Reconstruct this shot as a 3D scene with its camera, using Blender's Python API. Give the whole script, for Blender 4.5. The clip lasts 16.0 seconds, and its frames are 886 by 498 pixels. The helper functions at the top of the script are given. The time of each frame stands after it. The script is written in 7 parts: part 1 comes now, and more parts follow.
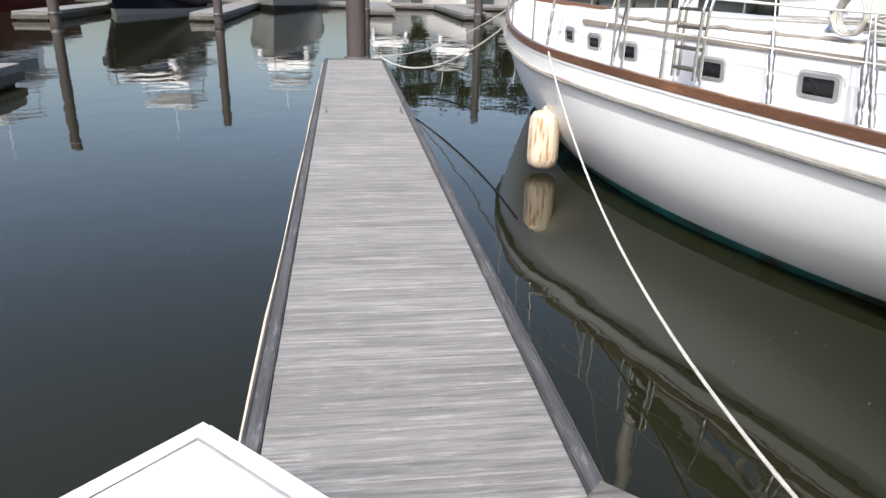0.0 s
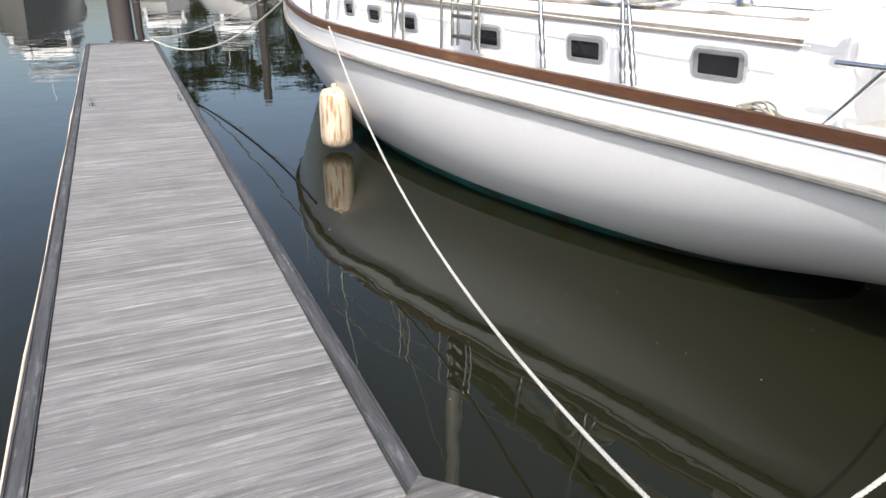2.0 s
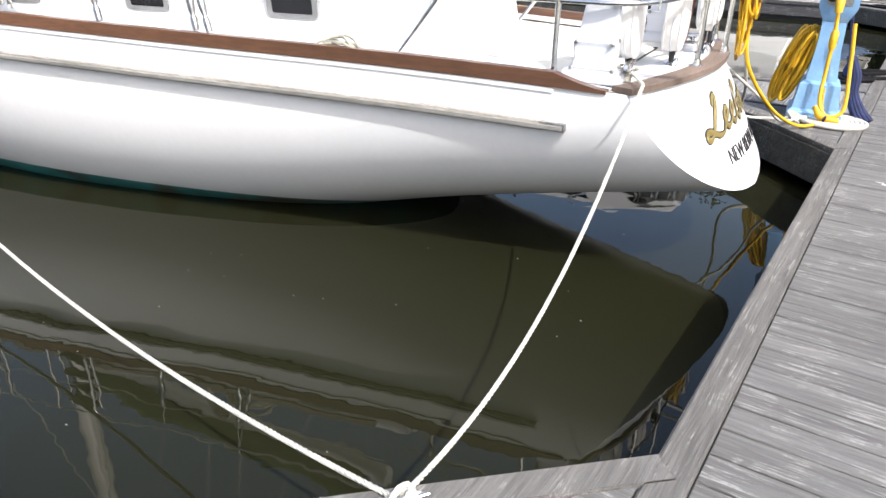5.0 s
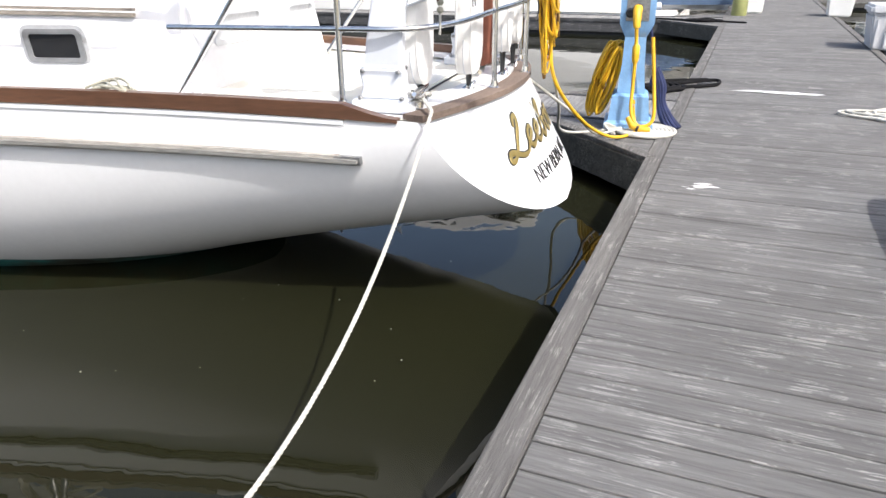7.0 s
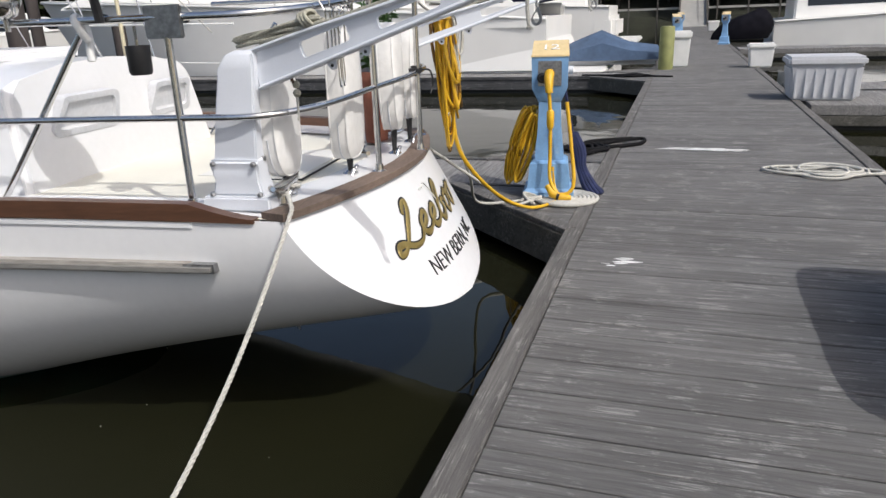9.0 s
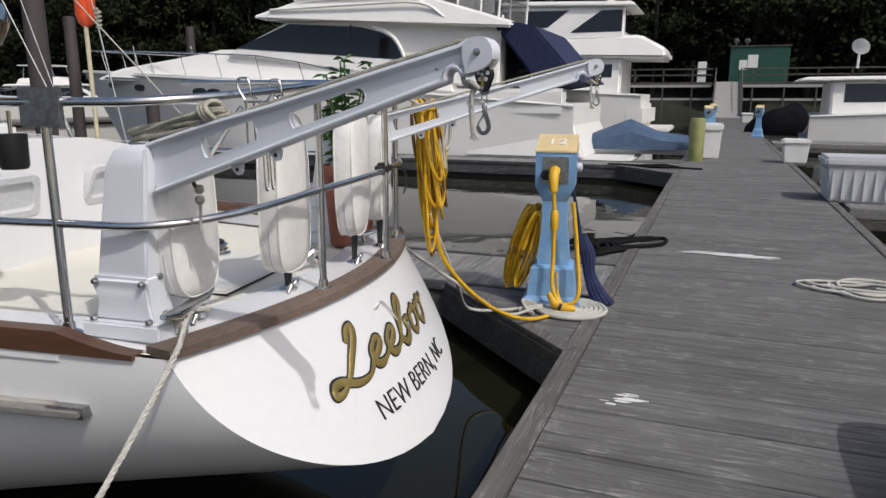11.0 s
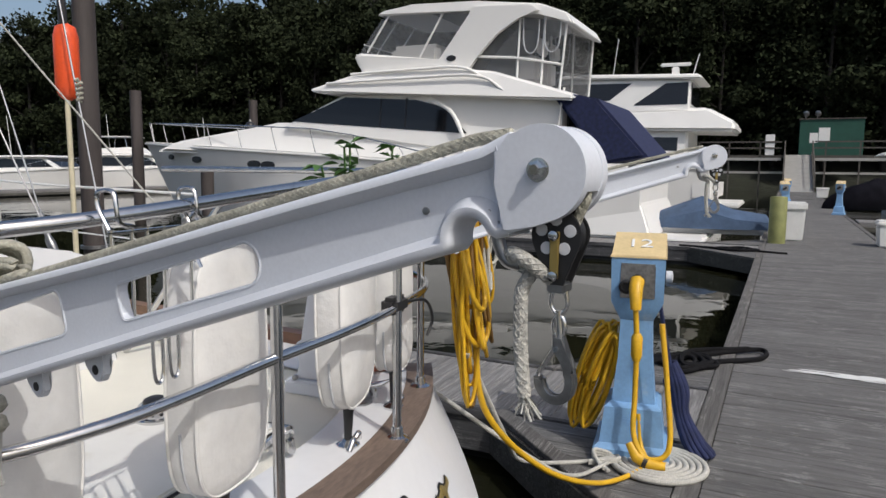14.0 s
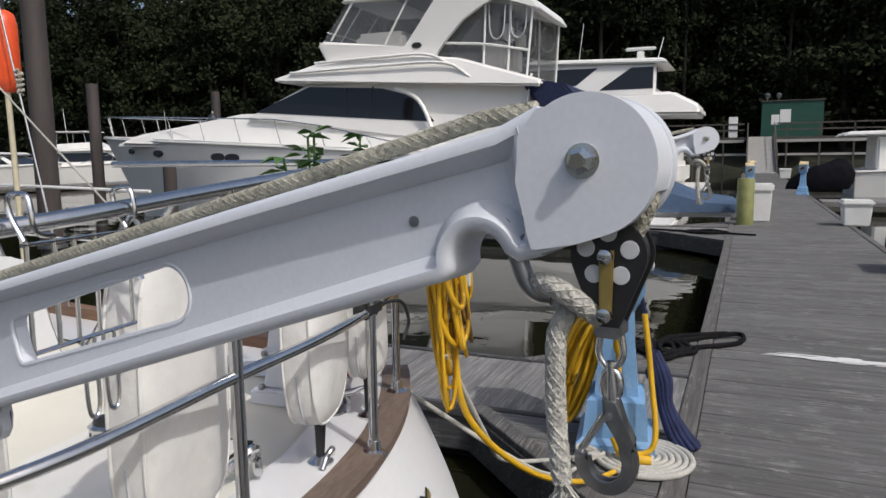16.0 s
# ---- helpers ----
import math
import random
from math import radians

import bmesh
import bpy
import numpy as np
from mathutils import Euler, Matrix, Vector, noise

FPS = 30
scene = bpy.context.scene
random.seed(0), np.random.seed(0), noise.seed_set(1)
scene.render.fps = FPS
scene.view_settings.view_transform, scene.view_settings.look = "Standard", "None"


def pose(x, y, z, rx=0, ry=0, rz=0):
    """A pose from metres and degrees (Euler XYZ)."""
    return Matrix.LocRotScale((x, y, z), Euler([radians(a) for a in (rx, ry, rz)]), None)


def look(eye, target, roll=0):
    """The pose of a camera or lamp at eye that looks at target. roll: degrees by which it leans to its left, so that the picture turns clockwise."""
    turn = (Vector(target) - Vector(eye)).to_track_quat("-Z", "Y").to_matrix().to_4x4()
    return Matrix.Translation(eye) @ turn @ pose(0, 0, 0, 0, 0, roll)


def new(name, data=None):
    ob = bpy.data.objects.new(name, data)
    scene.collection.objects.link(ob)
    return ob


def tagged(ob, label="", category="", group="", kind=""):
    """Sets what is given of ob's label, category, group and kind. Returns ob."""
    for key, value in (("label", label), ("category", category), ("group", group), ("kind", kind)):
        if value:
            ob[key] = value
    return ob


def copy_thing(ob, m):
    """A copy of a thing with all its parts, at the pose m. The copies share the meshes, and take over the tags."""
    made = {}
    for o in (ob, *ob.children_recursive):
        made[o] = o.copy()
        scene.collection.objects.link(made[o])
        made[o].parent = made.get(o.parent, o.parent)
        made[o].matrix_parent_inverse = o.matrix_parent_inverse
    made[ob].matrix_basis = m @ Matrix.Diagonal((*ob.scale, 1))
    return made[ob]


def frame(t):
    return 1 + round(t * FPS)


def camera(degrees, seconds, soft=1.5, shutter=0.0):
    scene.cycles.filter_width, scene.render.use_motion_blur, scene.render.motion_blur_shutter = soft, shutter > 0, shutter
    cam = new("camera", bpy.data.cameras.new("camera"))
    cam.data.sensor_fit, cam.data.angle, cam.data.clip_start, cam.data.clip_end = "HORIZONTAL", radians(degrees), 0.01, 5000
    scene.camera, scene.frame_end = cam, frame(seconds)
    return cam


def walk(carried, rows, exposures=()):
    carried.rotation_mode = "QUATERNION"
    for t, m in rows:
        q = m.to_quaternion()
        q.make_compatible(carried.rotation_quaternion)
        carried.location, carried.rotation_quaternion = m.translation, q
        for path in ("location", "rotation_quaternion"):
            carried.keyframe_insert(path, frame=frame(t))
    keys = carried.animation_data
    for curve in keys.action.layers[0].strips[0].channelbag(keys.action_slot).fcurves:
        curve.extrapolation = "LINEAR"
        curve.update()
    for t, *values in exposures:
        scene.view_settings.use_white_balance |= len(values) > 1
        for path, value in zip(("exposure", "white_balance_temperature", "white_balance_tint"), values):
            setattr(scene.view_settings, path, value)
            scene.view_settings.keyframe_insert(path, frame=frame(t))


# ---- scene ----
cam = camera(64.5, 16.0)
PATH = [
    (0, (-0.221, -0.596, 1.476), (0.045, 1.253, 0.761), 1.5),
    (0.5, (-0.175, -0.594, 1.484), (0.239, 1.23, 0.775), 2.3),
    (1, (-0.123, -0.587, 1.484), (0.429, 1.203, 0.783), 1.8),
    (1.5, (-0.098, -0.528, 1.48), (0.578, 1.209, 0.756), 1.6),
    (2, (-0.087, -0.456, 1.471), (0.671, 1.227, 0.7), 0.5),
    (2.5, (-0.071, -0.421, 1.469), (0.794, 1.202, 0.683), 0.3),
    (3, (-0.046, -0.399, 1.445), (0.952, 1.135, 0.639), 0.7),
    (3.5, (-0.028, -0.39, 1.433), (1.082, 1.049, 0.599), 0.5),
    (4, (-0.041, -0.321, 1.378), (1.21, 0.988, 0.527), 1.5),
    (4.5, (0.007, -0.31, 1.363), (1.391, 0.844, 0.496), 1.4),
    (5, (0.067, -0.331, 1.334), (1.583, 0.664, 0.491), 1.2),
    (7.5, (0.526, -0.566, 1.314), (2.253, 0.097, 0.552), -0.5),
    (8, (0.673, -0.582, 1.323), (2.429, 0.017, 0.575), -0.4),
    (8.5, (0.792, -0.585, 1.342), (2.572, 0.0, 0.641), -1.5),
    (9, (0.932, -0.647, 1.35), (2.73, -0.037, 0.721), -2.1),
    (9.5, (1.084, -0.73, 1.367), (2.89, -0.073, 0.813), -1.1),
    (10, (1.211, -0.758, 1.376), (3.031, -0.09, 0.884), -1.6),
    (10.2, (1.281, -0.751, 1.377), (3.103, -0.084, 0.892), -1.1),
    (12.3, (2.051, -0.588, 1.448), (3.877, 0.169, 1.14), 0.5),
    (12.5, (2.117, -0.552, 1.456), (3.952, 0.185, 1.159), 0.1),
    (13, (2.294, -0.45, 1.48), (4.146, 0.252, 1.205), -1.0),
    (13.5, (2.46, -0.422, 1.488), (4.289, 0.356, 1.265), 0.6),
    (14, (2.562, -0.384, 1.49), (4.351, 0.481, 1.259), 0.5),
    (14.5, (2.632, -0.337, 1.494), (4.438, 0.487, 1.253), -0.5),
    (15, (2.655, -0.315, 1.496), (4.48, 0.464, 1.246), -0.5),
    (15.5, (2.679, -0.307, 1.494), (4.511, 0.454, 1.24), -0.4),
    (16, (2.702, -0.3, 1.492), (4.523, 0.486, 1.229), -0.7),
]
EXPOSURES = [(0, 0.92), (3.0, 0.80), (4.0, 1.08), (5.0, 1.25), (7.5, 0.85), (8, 0.60), (9, 0.12), (10, -0.29), (12.3, -0.2), (16, -0.25)]
walk(cam, [(t, look(eye, target, roll)) for t, eye, target, roll in PATH], EXPOSURES)

# ------------------------------------------------------------------ light
SUN = Vector((-0.40, -0.73, 0.99)).normalized()
world = bpy.data.worlds.new("sky")
scene.world = world
world.use_nodes = True
wn = world.node_tree
sky = wn.nodes.new("ShaderNodeTexSky")
sky.sky_type, sky.sun_disc = "NISHITA", False
sky.sun_elevation = math.asin(SUN.z)
sky.sun_rotation = math.atan2(SUN.x, SUN.y)
sky.air_density, sky.dust_density, sky.ozone_density = 1.0, 4.5, 1.2
bg = wn.nodes["Background"]
bg.inputs["Strength"].default_value = 0.15
wn.links.new(sky.outputs[0], bg.inputs["Color"])
sun_data = bpy.data.lights.new("sun", "SUN")
sun_data.energy, sun_data.angle, sun_data.color = 2.5, radians(0.55), (1.0, 0.982, 0.955)
sun = new("sun", sun_data)
sun.matrix_world = look((0, 0, 30), Vector((0, 0, 30)) - SUN)


# ------------------------------------------------------------------ materials
def mat(name, color, rough=0.5, metal=0.0, var=0.12, scale=8.0, bump=0.0, bscale=60.0, stretch=(1, 1, 1),
        fine=0.06, spec=0.5, rand=0.0, island=False, stain=None, stain_at=0.62, stain_scale=2.5):
    """A surface with colour variation at two scales, optional stains, relief, and shade per piece."""
    m = bpy.data.materials.new(name)
    m.use_nodes = True
    nt = m.node_tree
    n, l = nt.nodes, nt.links
    b = n["Principled BSDF"]
    b.inputs["Roughness"].default_value, b.inputs["Metallic"].default_value = rough, metal
    b.inputs["Specular IOR Level"].default_value = spec
    tc = n.new("ShaderNodeTexCoord")
    mp = n.new("ShaderNodeMapping")
    mp.inputs["Scale"].default_value = stretch
    l.new(tc.outputs["Object"], mp.inputs["Vector"])
    big = n.new("ShaderNodeTexNoise")
    big.inputs["Scale"].default_value, big.inputs["Detail"].default_value = scale, 5
    small = n.new("ShaderNodeTexNoise")
    small.inputs["Scale"].default_value, small.inputs["Detail"].default_value = bscale, 4
    for t in (big, small):
        l.new(mp.outputs["Vector"], t.inputs["Vector"])
    base = n.new("ShaderNodeRGB")
    base.outputs[0].default_value = (*color, 1)
    last = base.outputs[0]

    def shade(value, low, high, amount_in=None):
        nonlocal last
        r = n.new("ShaderNodeMapRange")
        r.inputs["From Min"].default_value, r.inputs["From Max"].default_value = 0.3, 0.7
        r.inputs["To Min"].default_value, r.inputs["To Max"].default_value = low, high
        l.new(value, r.inputs["Value"])
        v = n.new("ShaderNodeVectorMath")
        v.operation = "SCALE"
        l.new(last, v.inputs[0])
        l.new(r.outputs["Result"], v.inputs["Scale"])
        last = v.outputs[0]

    if stain:
        st = n.new("ShaderNodeTexNoise")
        st.inputs["Scale"].default_value, st.inputs["Detail"].default_value = stain_scale, 7
        l.new(mp.outputs["Vector"], st.inputs["Vector"])
        r = n.new("ShaderNodeMapRange")
        r.inputs["From Min"].default_value, r.inputs["From Max"].default_value = stain_at, stain_at + 0.14
        l.new(st.outputs["Fac"], r.inputs["Value"])
        mx = n.new("ShaderNodeMix")
        mx.data_type = "RGBA"
        l.new(r.outputs["Result"], mx.inputs["Factor"])
        l.new(last, mx.inputs["A"])
        mx.inputs["B"].default_value = (*stain, 1)
        last = mx.outputs["Result"]
    if var:
        shade(big.outputs["Fac"], 1 - var, 1 + var)
    if fine:
        shade(small.outputs["Fac"], 1 - fine, 1 + fine)
    if rand:
        src = n.new("ShaderNodeNewGeometry").outputs["Random Per Island"] if island else n.new("ShaderNodeObjectInfo").outputs["Random"]
        shade(src, 1 - rand, 1 + rand)
    l.new(last, b.inputs["Base Color"])
    if bump:
        bp = n.new("ShaderNodeBump")
        bp.inputs["Strength"].default_value, bp.inputs["Distance"].default_value = 1.0, bump
        l.new(small.outputs["Fac"], bp.inputs["Height"])
        l.new(bp.outputs["Normal"], b.inputs["Normal"])
    return m


def wood_grey(name, color, along, rand=0.12, island=False, contrast=0.3, worn_pale=0.8):
    """Weathered planks: long grain streaks along one axis, with pale worn flecks and dark checks."""
    m = bpy.data.materials.new(name)
    m.use_nodes = True
    nt = m.node_tree
    n, l = nt.nodes, nt.links
    b = n["Principled BSDF"]
    b.inputs["Roughness"].default_value = 0.85
    b.inputs["Specular IOR Level"].default_value = 0.25
    geo = n.new("ShaderNodeNewGeometry")
    src = geo.outputs["Random Per Island"] if island else n.new("ShaderNodeObjectInfo").outputs["Random"]
    off = n.new("ShaderNodeVectorMath")
    off.operation = "SCALE"
    off.inputs[0].default_value = (37.0, 53.0, 0)
    l.new(src, off.inputs["Scale"])
    add = n.new("ShaderNodeVectorMath")
    add.operation = "ADD"
    l.new(geo.outputs["Position"], add.inputs[0])
    l.new(off.outputs[0], add.inputs[1])
    mp = n.new("ShaderNodeMapping")
    mp.inputs["Scale"].default_value = {"x": (0.05, 1, 1), "y": (1, 0.05, 1), "z": (1, 1, 0.05)}[along]
    l.new(add.outputs[0], mp.inputs["Vector"])

    def tex(scale, detail, vec, rough=0.6, dist=0.0):
        t = n.new("ShaderNodeTexNoise")
        t.inputs["Scale"].default_value, t.inputs["Detail"].default_value = scale, detail
        t.inputs["Roughness"].default_value, t.inputs["Distortion"].default_value = rough, dist
        l.new(vec, t.inputs["Vector"])
        return t.outputs["Fac"]

    grain = tex(62, 7, mp.outputs[0], 0.75, 1.1)
    streak = tex(22, 4, mp.outputs[0], 0.6, 1.2)
    blotch = tex(1.3, 5, geo.outputs["Position"])
    worn = tex(5.0, 6, geo.outputs["Position"], 0.7)

    def rng(v, a, c, lo, hi):
        r = n.new("ShaderNodeMapRange")
        r.inputs["From Min"].default_value, r.inputs["From Max"].default_value = a, c
        r.inputs["To Min"].default_value, r.inputs["To Max"].default_value = lo, hi
        l.new(v, r.inputs["Value"])
        return r.outputs["Result"]

    def mul(a, c):
        x = n.new("ShaderNodeMath")
        x.operation = "MULTIPLY"
        l.new(a, x.inputs[0])
        l.new(c, x.inputs[1])
        return x.outputs[0]

    k = mul(mul(rng(grain, 0.32, 0.68, 1 - contrast, 1 + contrast), rng(streak, 0.3, 0.7, 1 - contrast, 1 + contrast * 0.8)), rng(blotch, 0.3, 0.7, 0.88, 1.12))
    k = mul(k, rng(src, 0, 1, 1 - rand, 1 + rand))
    fleck = mul(rng(grain, 0.52, 0.58, 0, 1), rng(worn, 0.50, 0.57, 0, worn_pale))
    base = n.new("ShaderNodeVectorMath")
    base.operation = "SCALE"
    base.inputs[0].default_value = color
    l.new(k, base.inputs["Scale"])
    mx = n.new("ShaderNodeMix")
    mx.data_type = "RGBA"
    l.new(fleck, mx.inputs["Factor"])
    l.new(base.outputs[0], mx.inputs["A"])
    mx.inputs["B"].default_value = (color[0] * 1.9 + 0.04, color[1] * 1.9 + 0.04, color[2] * 1.85 + 0.04, 1)
    l.new(mx.outputs["Result"], b.inputs["Base Color"])
    bp = n.new("ShaderNodeBump")
    bp.inputs["Strength"].default_value, bp.inputs["Distance"].default_value = 0.9, 0.007
    l.new(grain, bp.inputs["Height"])
    l.new(bp.outputs["Normal"], b.inputs["Normal"])
    return m


M = {}
M["plank"] = wood_grey("weathered_plank", (0.128, 0.126, 0.123), "y", contrast=0.26)
M["plank_x"] = wood_grey("weathered_plank_across", (0.195, 0.191, 0.186), "x", 0.08, contrast=0.34, worn_pale=0.3)
M["plank_stuff"] = wood_grey("weathered_plank_far", (0.128, 0.126, 0.123), "y", island=True)
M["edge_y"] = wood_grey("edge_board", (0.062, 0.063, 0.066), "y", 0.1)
M["edge_x"] = wood_grey("edge_board_long", (0.125, 0.120, 0.114), "x", 0.1)
M["fascia"] = wood_grey("dark_fascia", (0.085, 0.082, 0.072), "x", 0.15)
M["pile"] = mat("dark_pile", (0.055, 0.045, 0.042), 0.7, var=0.25, scale=4, stretch=(1, 1, 0.15), bump=0.006, bscale=40)
M["gel"] = mat("white_gelcoat", (0.67, 0.675, 0.68), 0.22, var=0.03, scale=1.2, fine=0.015, bscale=30, stain=(0.62, 0.61, 0.57), stain_at=0.68, stain_scale=1.7)
M["gel2"] = mat("yacht_gelcoat", (0.80, 0.79, 0.76), 0.3, var=0.03, scale=1.0, fine=0.01)
M["boot"] = mat("teal_antifouling", (0.014, 0.13, 0.12), 0.7, var=0.3, scale=3, stain=(0.03, 0.035, 0.02), stain_at=0.5)
M["nonskid"] = mat("white_nonskid", (0.70, 0.69, 0.65), 0.7, var=0.05, scale=4, bump=0.0012, bscale=320, fine=0.04, stain=(0.58, 0.55, 0.47), stain_at=0.62, stain_scale=5)
M["deck"] = mat("cream_nonskid", (0.69, 0.67, 0.585), 0.75, var=0.05, scale=3, bump=0.0015, bscale=350, fine=0.05)
M["teak"] = mat("varnished_teak", (0.105, 0.050, 0.028), 0.36, var=0.35, scale=3, stretch=(1, 0.12, 1), bump=0.001, bscale=70, fine=0.2, stain=(0.20, 0.115, 0.06), stain_at=0.56, stain_scale=6)
M["teak_grey"] = mat("bare_teak", (0.135, 0.098, 0.076), 0.7, var=0.3, scale=5, stretch=(0.25, 1, 1), bump=0.0015, bscale=90, fine=0.2, stain=(0.28, 0.25, 0.21), stain_at=0.6)
M["greyed_teak"] = mat("greyed_teak", (0.22, 0.195, 0.165), 0.8, var=0.25, scale=5, stretch=(1, 0.2, 1), bump=0.0015, bscale=80, fine=0.2)
M["rubrail"] = mat("flaking_rub_rail", (0.29, 0.275, 0.25), 0.7, var=0.25, scale=4, stretch=(1, 0.2, 1), bump=0.002, bscale=60, fine=0.2, stain=(0.16, 0.085, 0.045), stain_at=0.55, stain_scale=5)
M["rubmetal"] = mat("dull_strip", (0.30, 0.29, 0.27), 0.5, 0.5, var=0.25, scale=9, stretch=(1, 0.2, 1), fine=0.15)
M["steel"] = mat("stainless", (0.62, 0.62, 0.62), 0.16, 1.0, var=0.08, scale=20, fine=0.04)
M["portring"] = mat("grey_seal", (0.20, 0.205, 0.21), 0.5, var=0.15, scale=12)
M["portframe"] = mat("anodised_frame", (0.44, 0.45, 0.46), 0.4, 0.0, var=0.1, scale=12)
M["dull"] = mat("dull_steel", (0.34, 0.34, 0.34), 0.4, 1.0, var=0.2, scale=30, fine=0.1)
M["davit"] = mat("davit_paint", (0.63, 0.655, 0.70), 0.36, var=0.04, scale=6, bump=0.00006, bscale=260, fine=0.03, stain=(0.5, 0.5, 0.5), stain_at=0.7, stain_scale=9)
M["vinyl"] = mat("white_vinyl", (0.70, 0.69, 0.665), 0.5, var=0.05, scale=7, bump=0.004, bscale=22, fine=0.05, stain=(0.58, 0.56, 0.51), stain_at=0.63, stain_scale=6)
M["rope"] = mat("white_rope", (0.43, 0.42, 0.38), 0.9, var=0.1, scale=25, bump=0.003, bscale=160, fine=0.2)
M["rope_grey"] = mat("weathered_rope", (0.33, 0.32, 0.26), 0.9, var=0.2, scale=25, bump=0.003, bscale=160, fine=0.25)
M["rope_black"] = mat("black_rope", (0.010, 0.010, 0.011), 0.95, var=0.2, scale=25, bump=0.003, bscale=160, spec=0.1)
M["yellow"] = mat("yellow_cord", (0.62, 0.36, 0.015), 0.45, var=0.12, scale=14)
M["blue"] = mat("blue_pedestal", (0.18, 0.34, 0.56), 0.5, var=0.12, scale=6, stain=(0.30, 0.42, 0.55), stain_at=0.6, stain_scale=8)
M["tan"] = mat("tan_cap", (0.60, 0.47, 0.25), 0.5, var=0.1, scale=9)
M["navy"] = mat("navy_cloth", (0.012, 0.018, 0.06), 0.9, var=0.3, scale=12, bump=0.003, bscale=60)
M["bluecover"] = mat("slate_blue_cover", (0.05, 0.085, 0.15), 0.85, var=0.2, scale=3, bump=0.004, bscale=12)
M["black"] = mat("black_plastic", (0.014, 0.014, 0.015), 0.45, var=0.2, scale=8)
M["white"] = mat("white_plastic", (0.74, 0.74, 0.72), 0.4, var=0.04, scale=5)
M["greybox"] = mat("grey_white_plastic", (0.52, 0.53, 0.55), 0.45, var=0.05, scale=4)
M["green_post"] = mat("olive_post", (0.20, 0.21, 0.075), 0.6, var=0.2, scale=5)
M["green_shed"] = mat("green_panel", (0.010, 0.065, 0.045), 0.6, var=0.1, scale=1.5)
M["smoke"] = mat("tinted_glass", (0.010, 0.011, 0.013), 0.06, var=0, fine=0, spec=0.6)
M["clearvinyl"] = mat("smoked_vinyl", (0.13, 0.14, 0.145), 0.18, var=0.25, scale=1.6, fine=0.05)
M["enclosure"] = mat("clear_enclosure", (0.17, 0.175, 0.18), 0.10, var=0.1, scale=1.5, fine=0)
M["enclosure"].node_tree.nodes["Principled BSDF"].inputs["Alpha"].default_value = 0.42
M["red"] = mat("maroon_hull", (0.07, 0.008, 0.008), 0.2, var=0.1, scale=1)
M["navyhull"] = mat("navy_hull", (0.006, 0.007, 0.011), 0.12, var=0.1, scale=1)
M["greyhull"] = mat("grey_hull", (0.27, 0.275, 0.26), 0.25, var=0.05, scale=1)
M["orange"] = mat("orange_float", (0.72, 0.085, 0.02), 0.4, var=0.1, scale=8)
M["terracotta"] = mat("terracotta", (0.22, 0.075, 0.045), 0.8, var=0.15, scale=8)
M["leafy"] = mat("plant_leaf", (0.05, 0.12, 0.025), 0.55, var=0.3, scale=20)
M["gold"] = mat("gold_leaf", (0.36, 0.27, 0.09), 0.35, 0.6, var=0.1, scale=20)
M["ink"] = mat("black_letter", (0.012, 0.012, 0.012), 0.5, var=0, fine=0)
M["gangway"] = mat("aluminium_ramp", (0.42, 0.41, 0.38), 0.5, 0.4, var=0.08, scale=2)
M["darkwood"] = mat("dark_timber", (0.075, 0.068, 0.06), 0.8, var=0.2, scale=3)
M["fender"] = mat("yellowed_fender", (0.66, 0.57, 0.44), 0.6, var=0.2, scale=9, stretch=(1, 1, 0.12), stain=(0.36, 0.19, 0.08), stain_at=0.49, stain_scale=42, bump=0.002, bscale=40)
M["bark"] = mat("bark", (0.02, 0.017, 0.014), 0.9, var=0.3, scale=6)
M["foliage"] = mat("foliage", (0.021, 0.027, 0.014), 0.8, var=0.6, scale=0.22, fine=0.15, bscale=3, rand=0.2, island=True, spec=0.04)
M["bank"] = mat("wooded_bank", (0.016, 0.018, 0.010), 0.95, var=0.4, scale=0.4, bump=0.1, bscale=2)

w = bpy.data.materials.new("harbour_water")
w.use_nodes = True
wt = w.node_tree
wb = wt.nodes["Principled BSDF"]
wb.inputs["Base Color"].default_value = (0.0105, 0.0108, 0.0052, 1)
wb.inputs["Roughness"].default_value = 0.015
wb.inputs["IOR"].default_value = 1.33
# Warm tint painted into the reflection, so mirrored sky shows less blue.
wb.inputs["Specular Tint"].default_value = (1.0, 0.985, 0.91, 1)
wg = wt.nodes.new("ShaderNodeNewGeometry")
wv = wt.nodes.new("ShaderNodeTexNoise")
wv.inputs["Scale"].default_value, wv.inputs["Detail"].default_value = 0.9, 2
w2 = wt.nodes.new("ShaderNodeTexNoise")
w2.inputs["Scale"].default_value, w2.inputs["Detail"].default_value = 5.0, 2
wa = wt.nodes.new("ShaderNodeMath")
wa.operation = "MULTIPLY_ADD"
wa.inputs[1].default_value = 0.12
wbp = wt.nodes.new("ShaderNodeBump")
wbp.inputs["Strength"].default_value, wbp.inputs["Distance"].default_value = 1.0, 0.008
for t in (wv, w2):
    wt.links.new(wg.outputs["Position"], t.inputs["Vector"])
wt.links.new(w2.outputs["Fac"], wa.inputs[0])
wt.links.new(wv.outputs["Fac"], wa.inputs[2])
wt.links.new(wa.outputs[0], wbp.inputs["Height"])
wt.links.new(wbp.outputs["Normal"], wb.inputs["Normal"])
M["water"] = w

WATER = -0.345


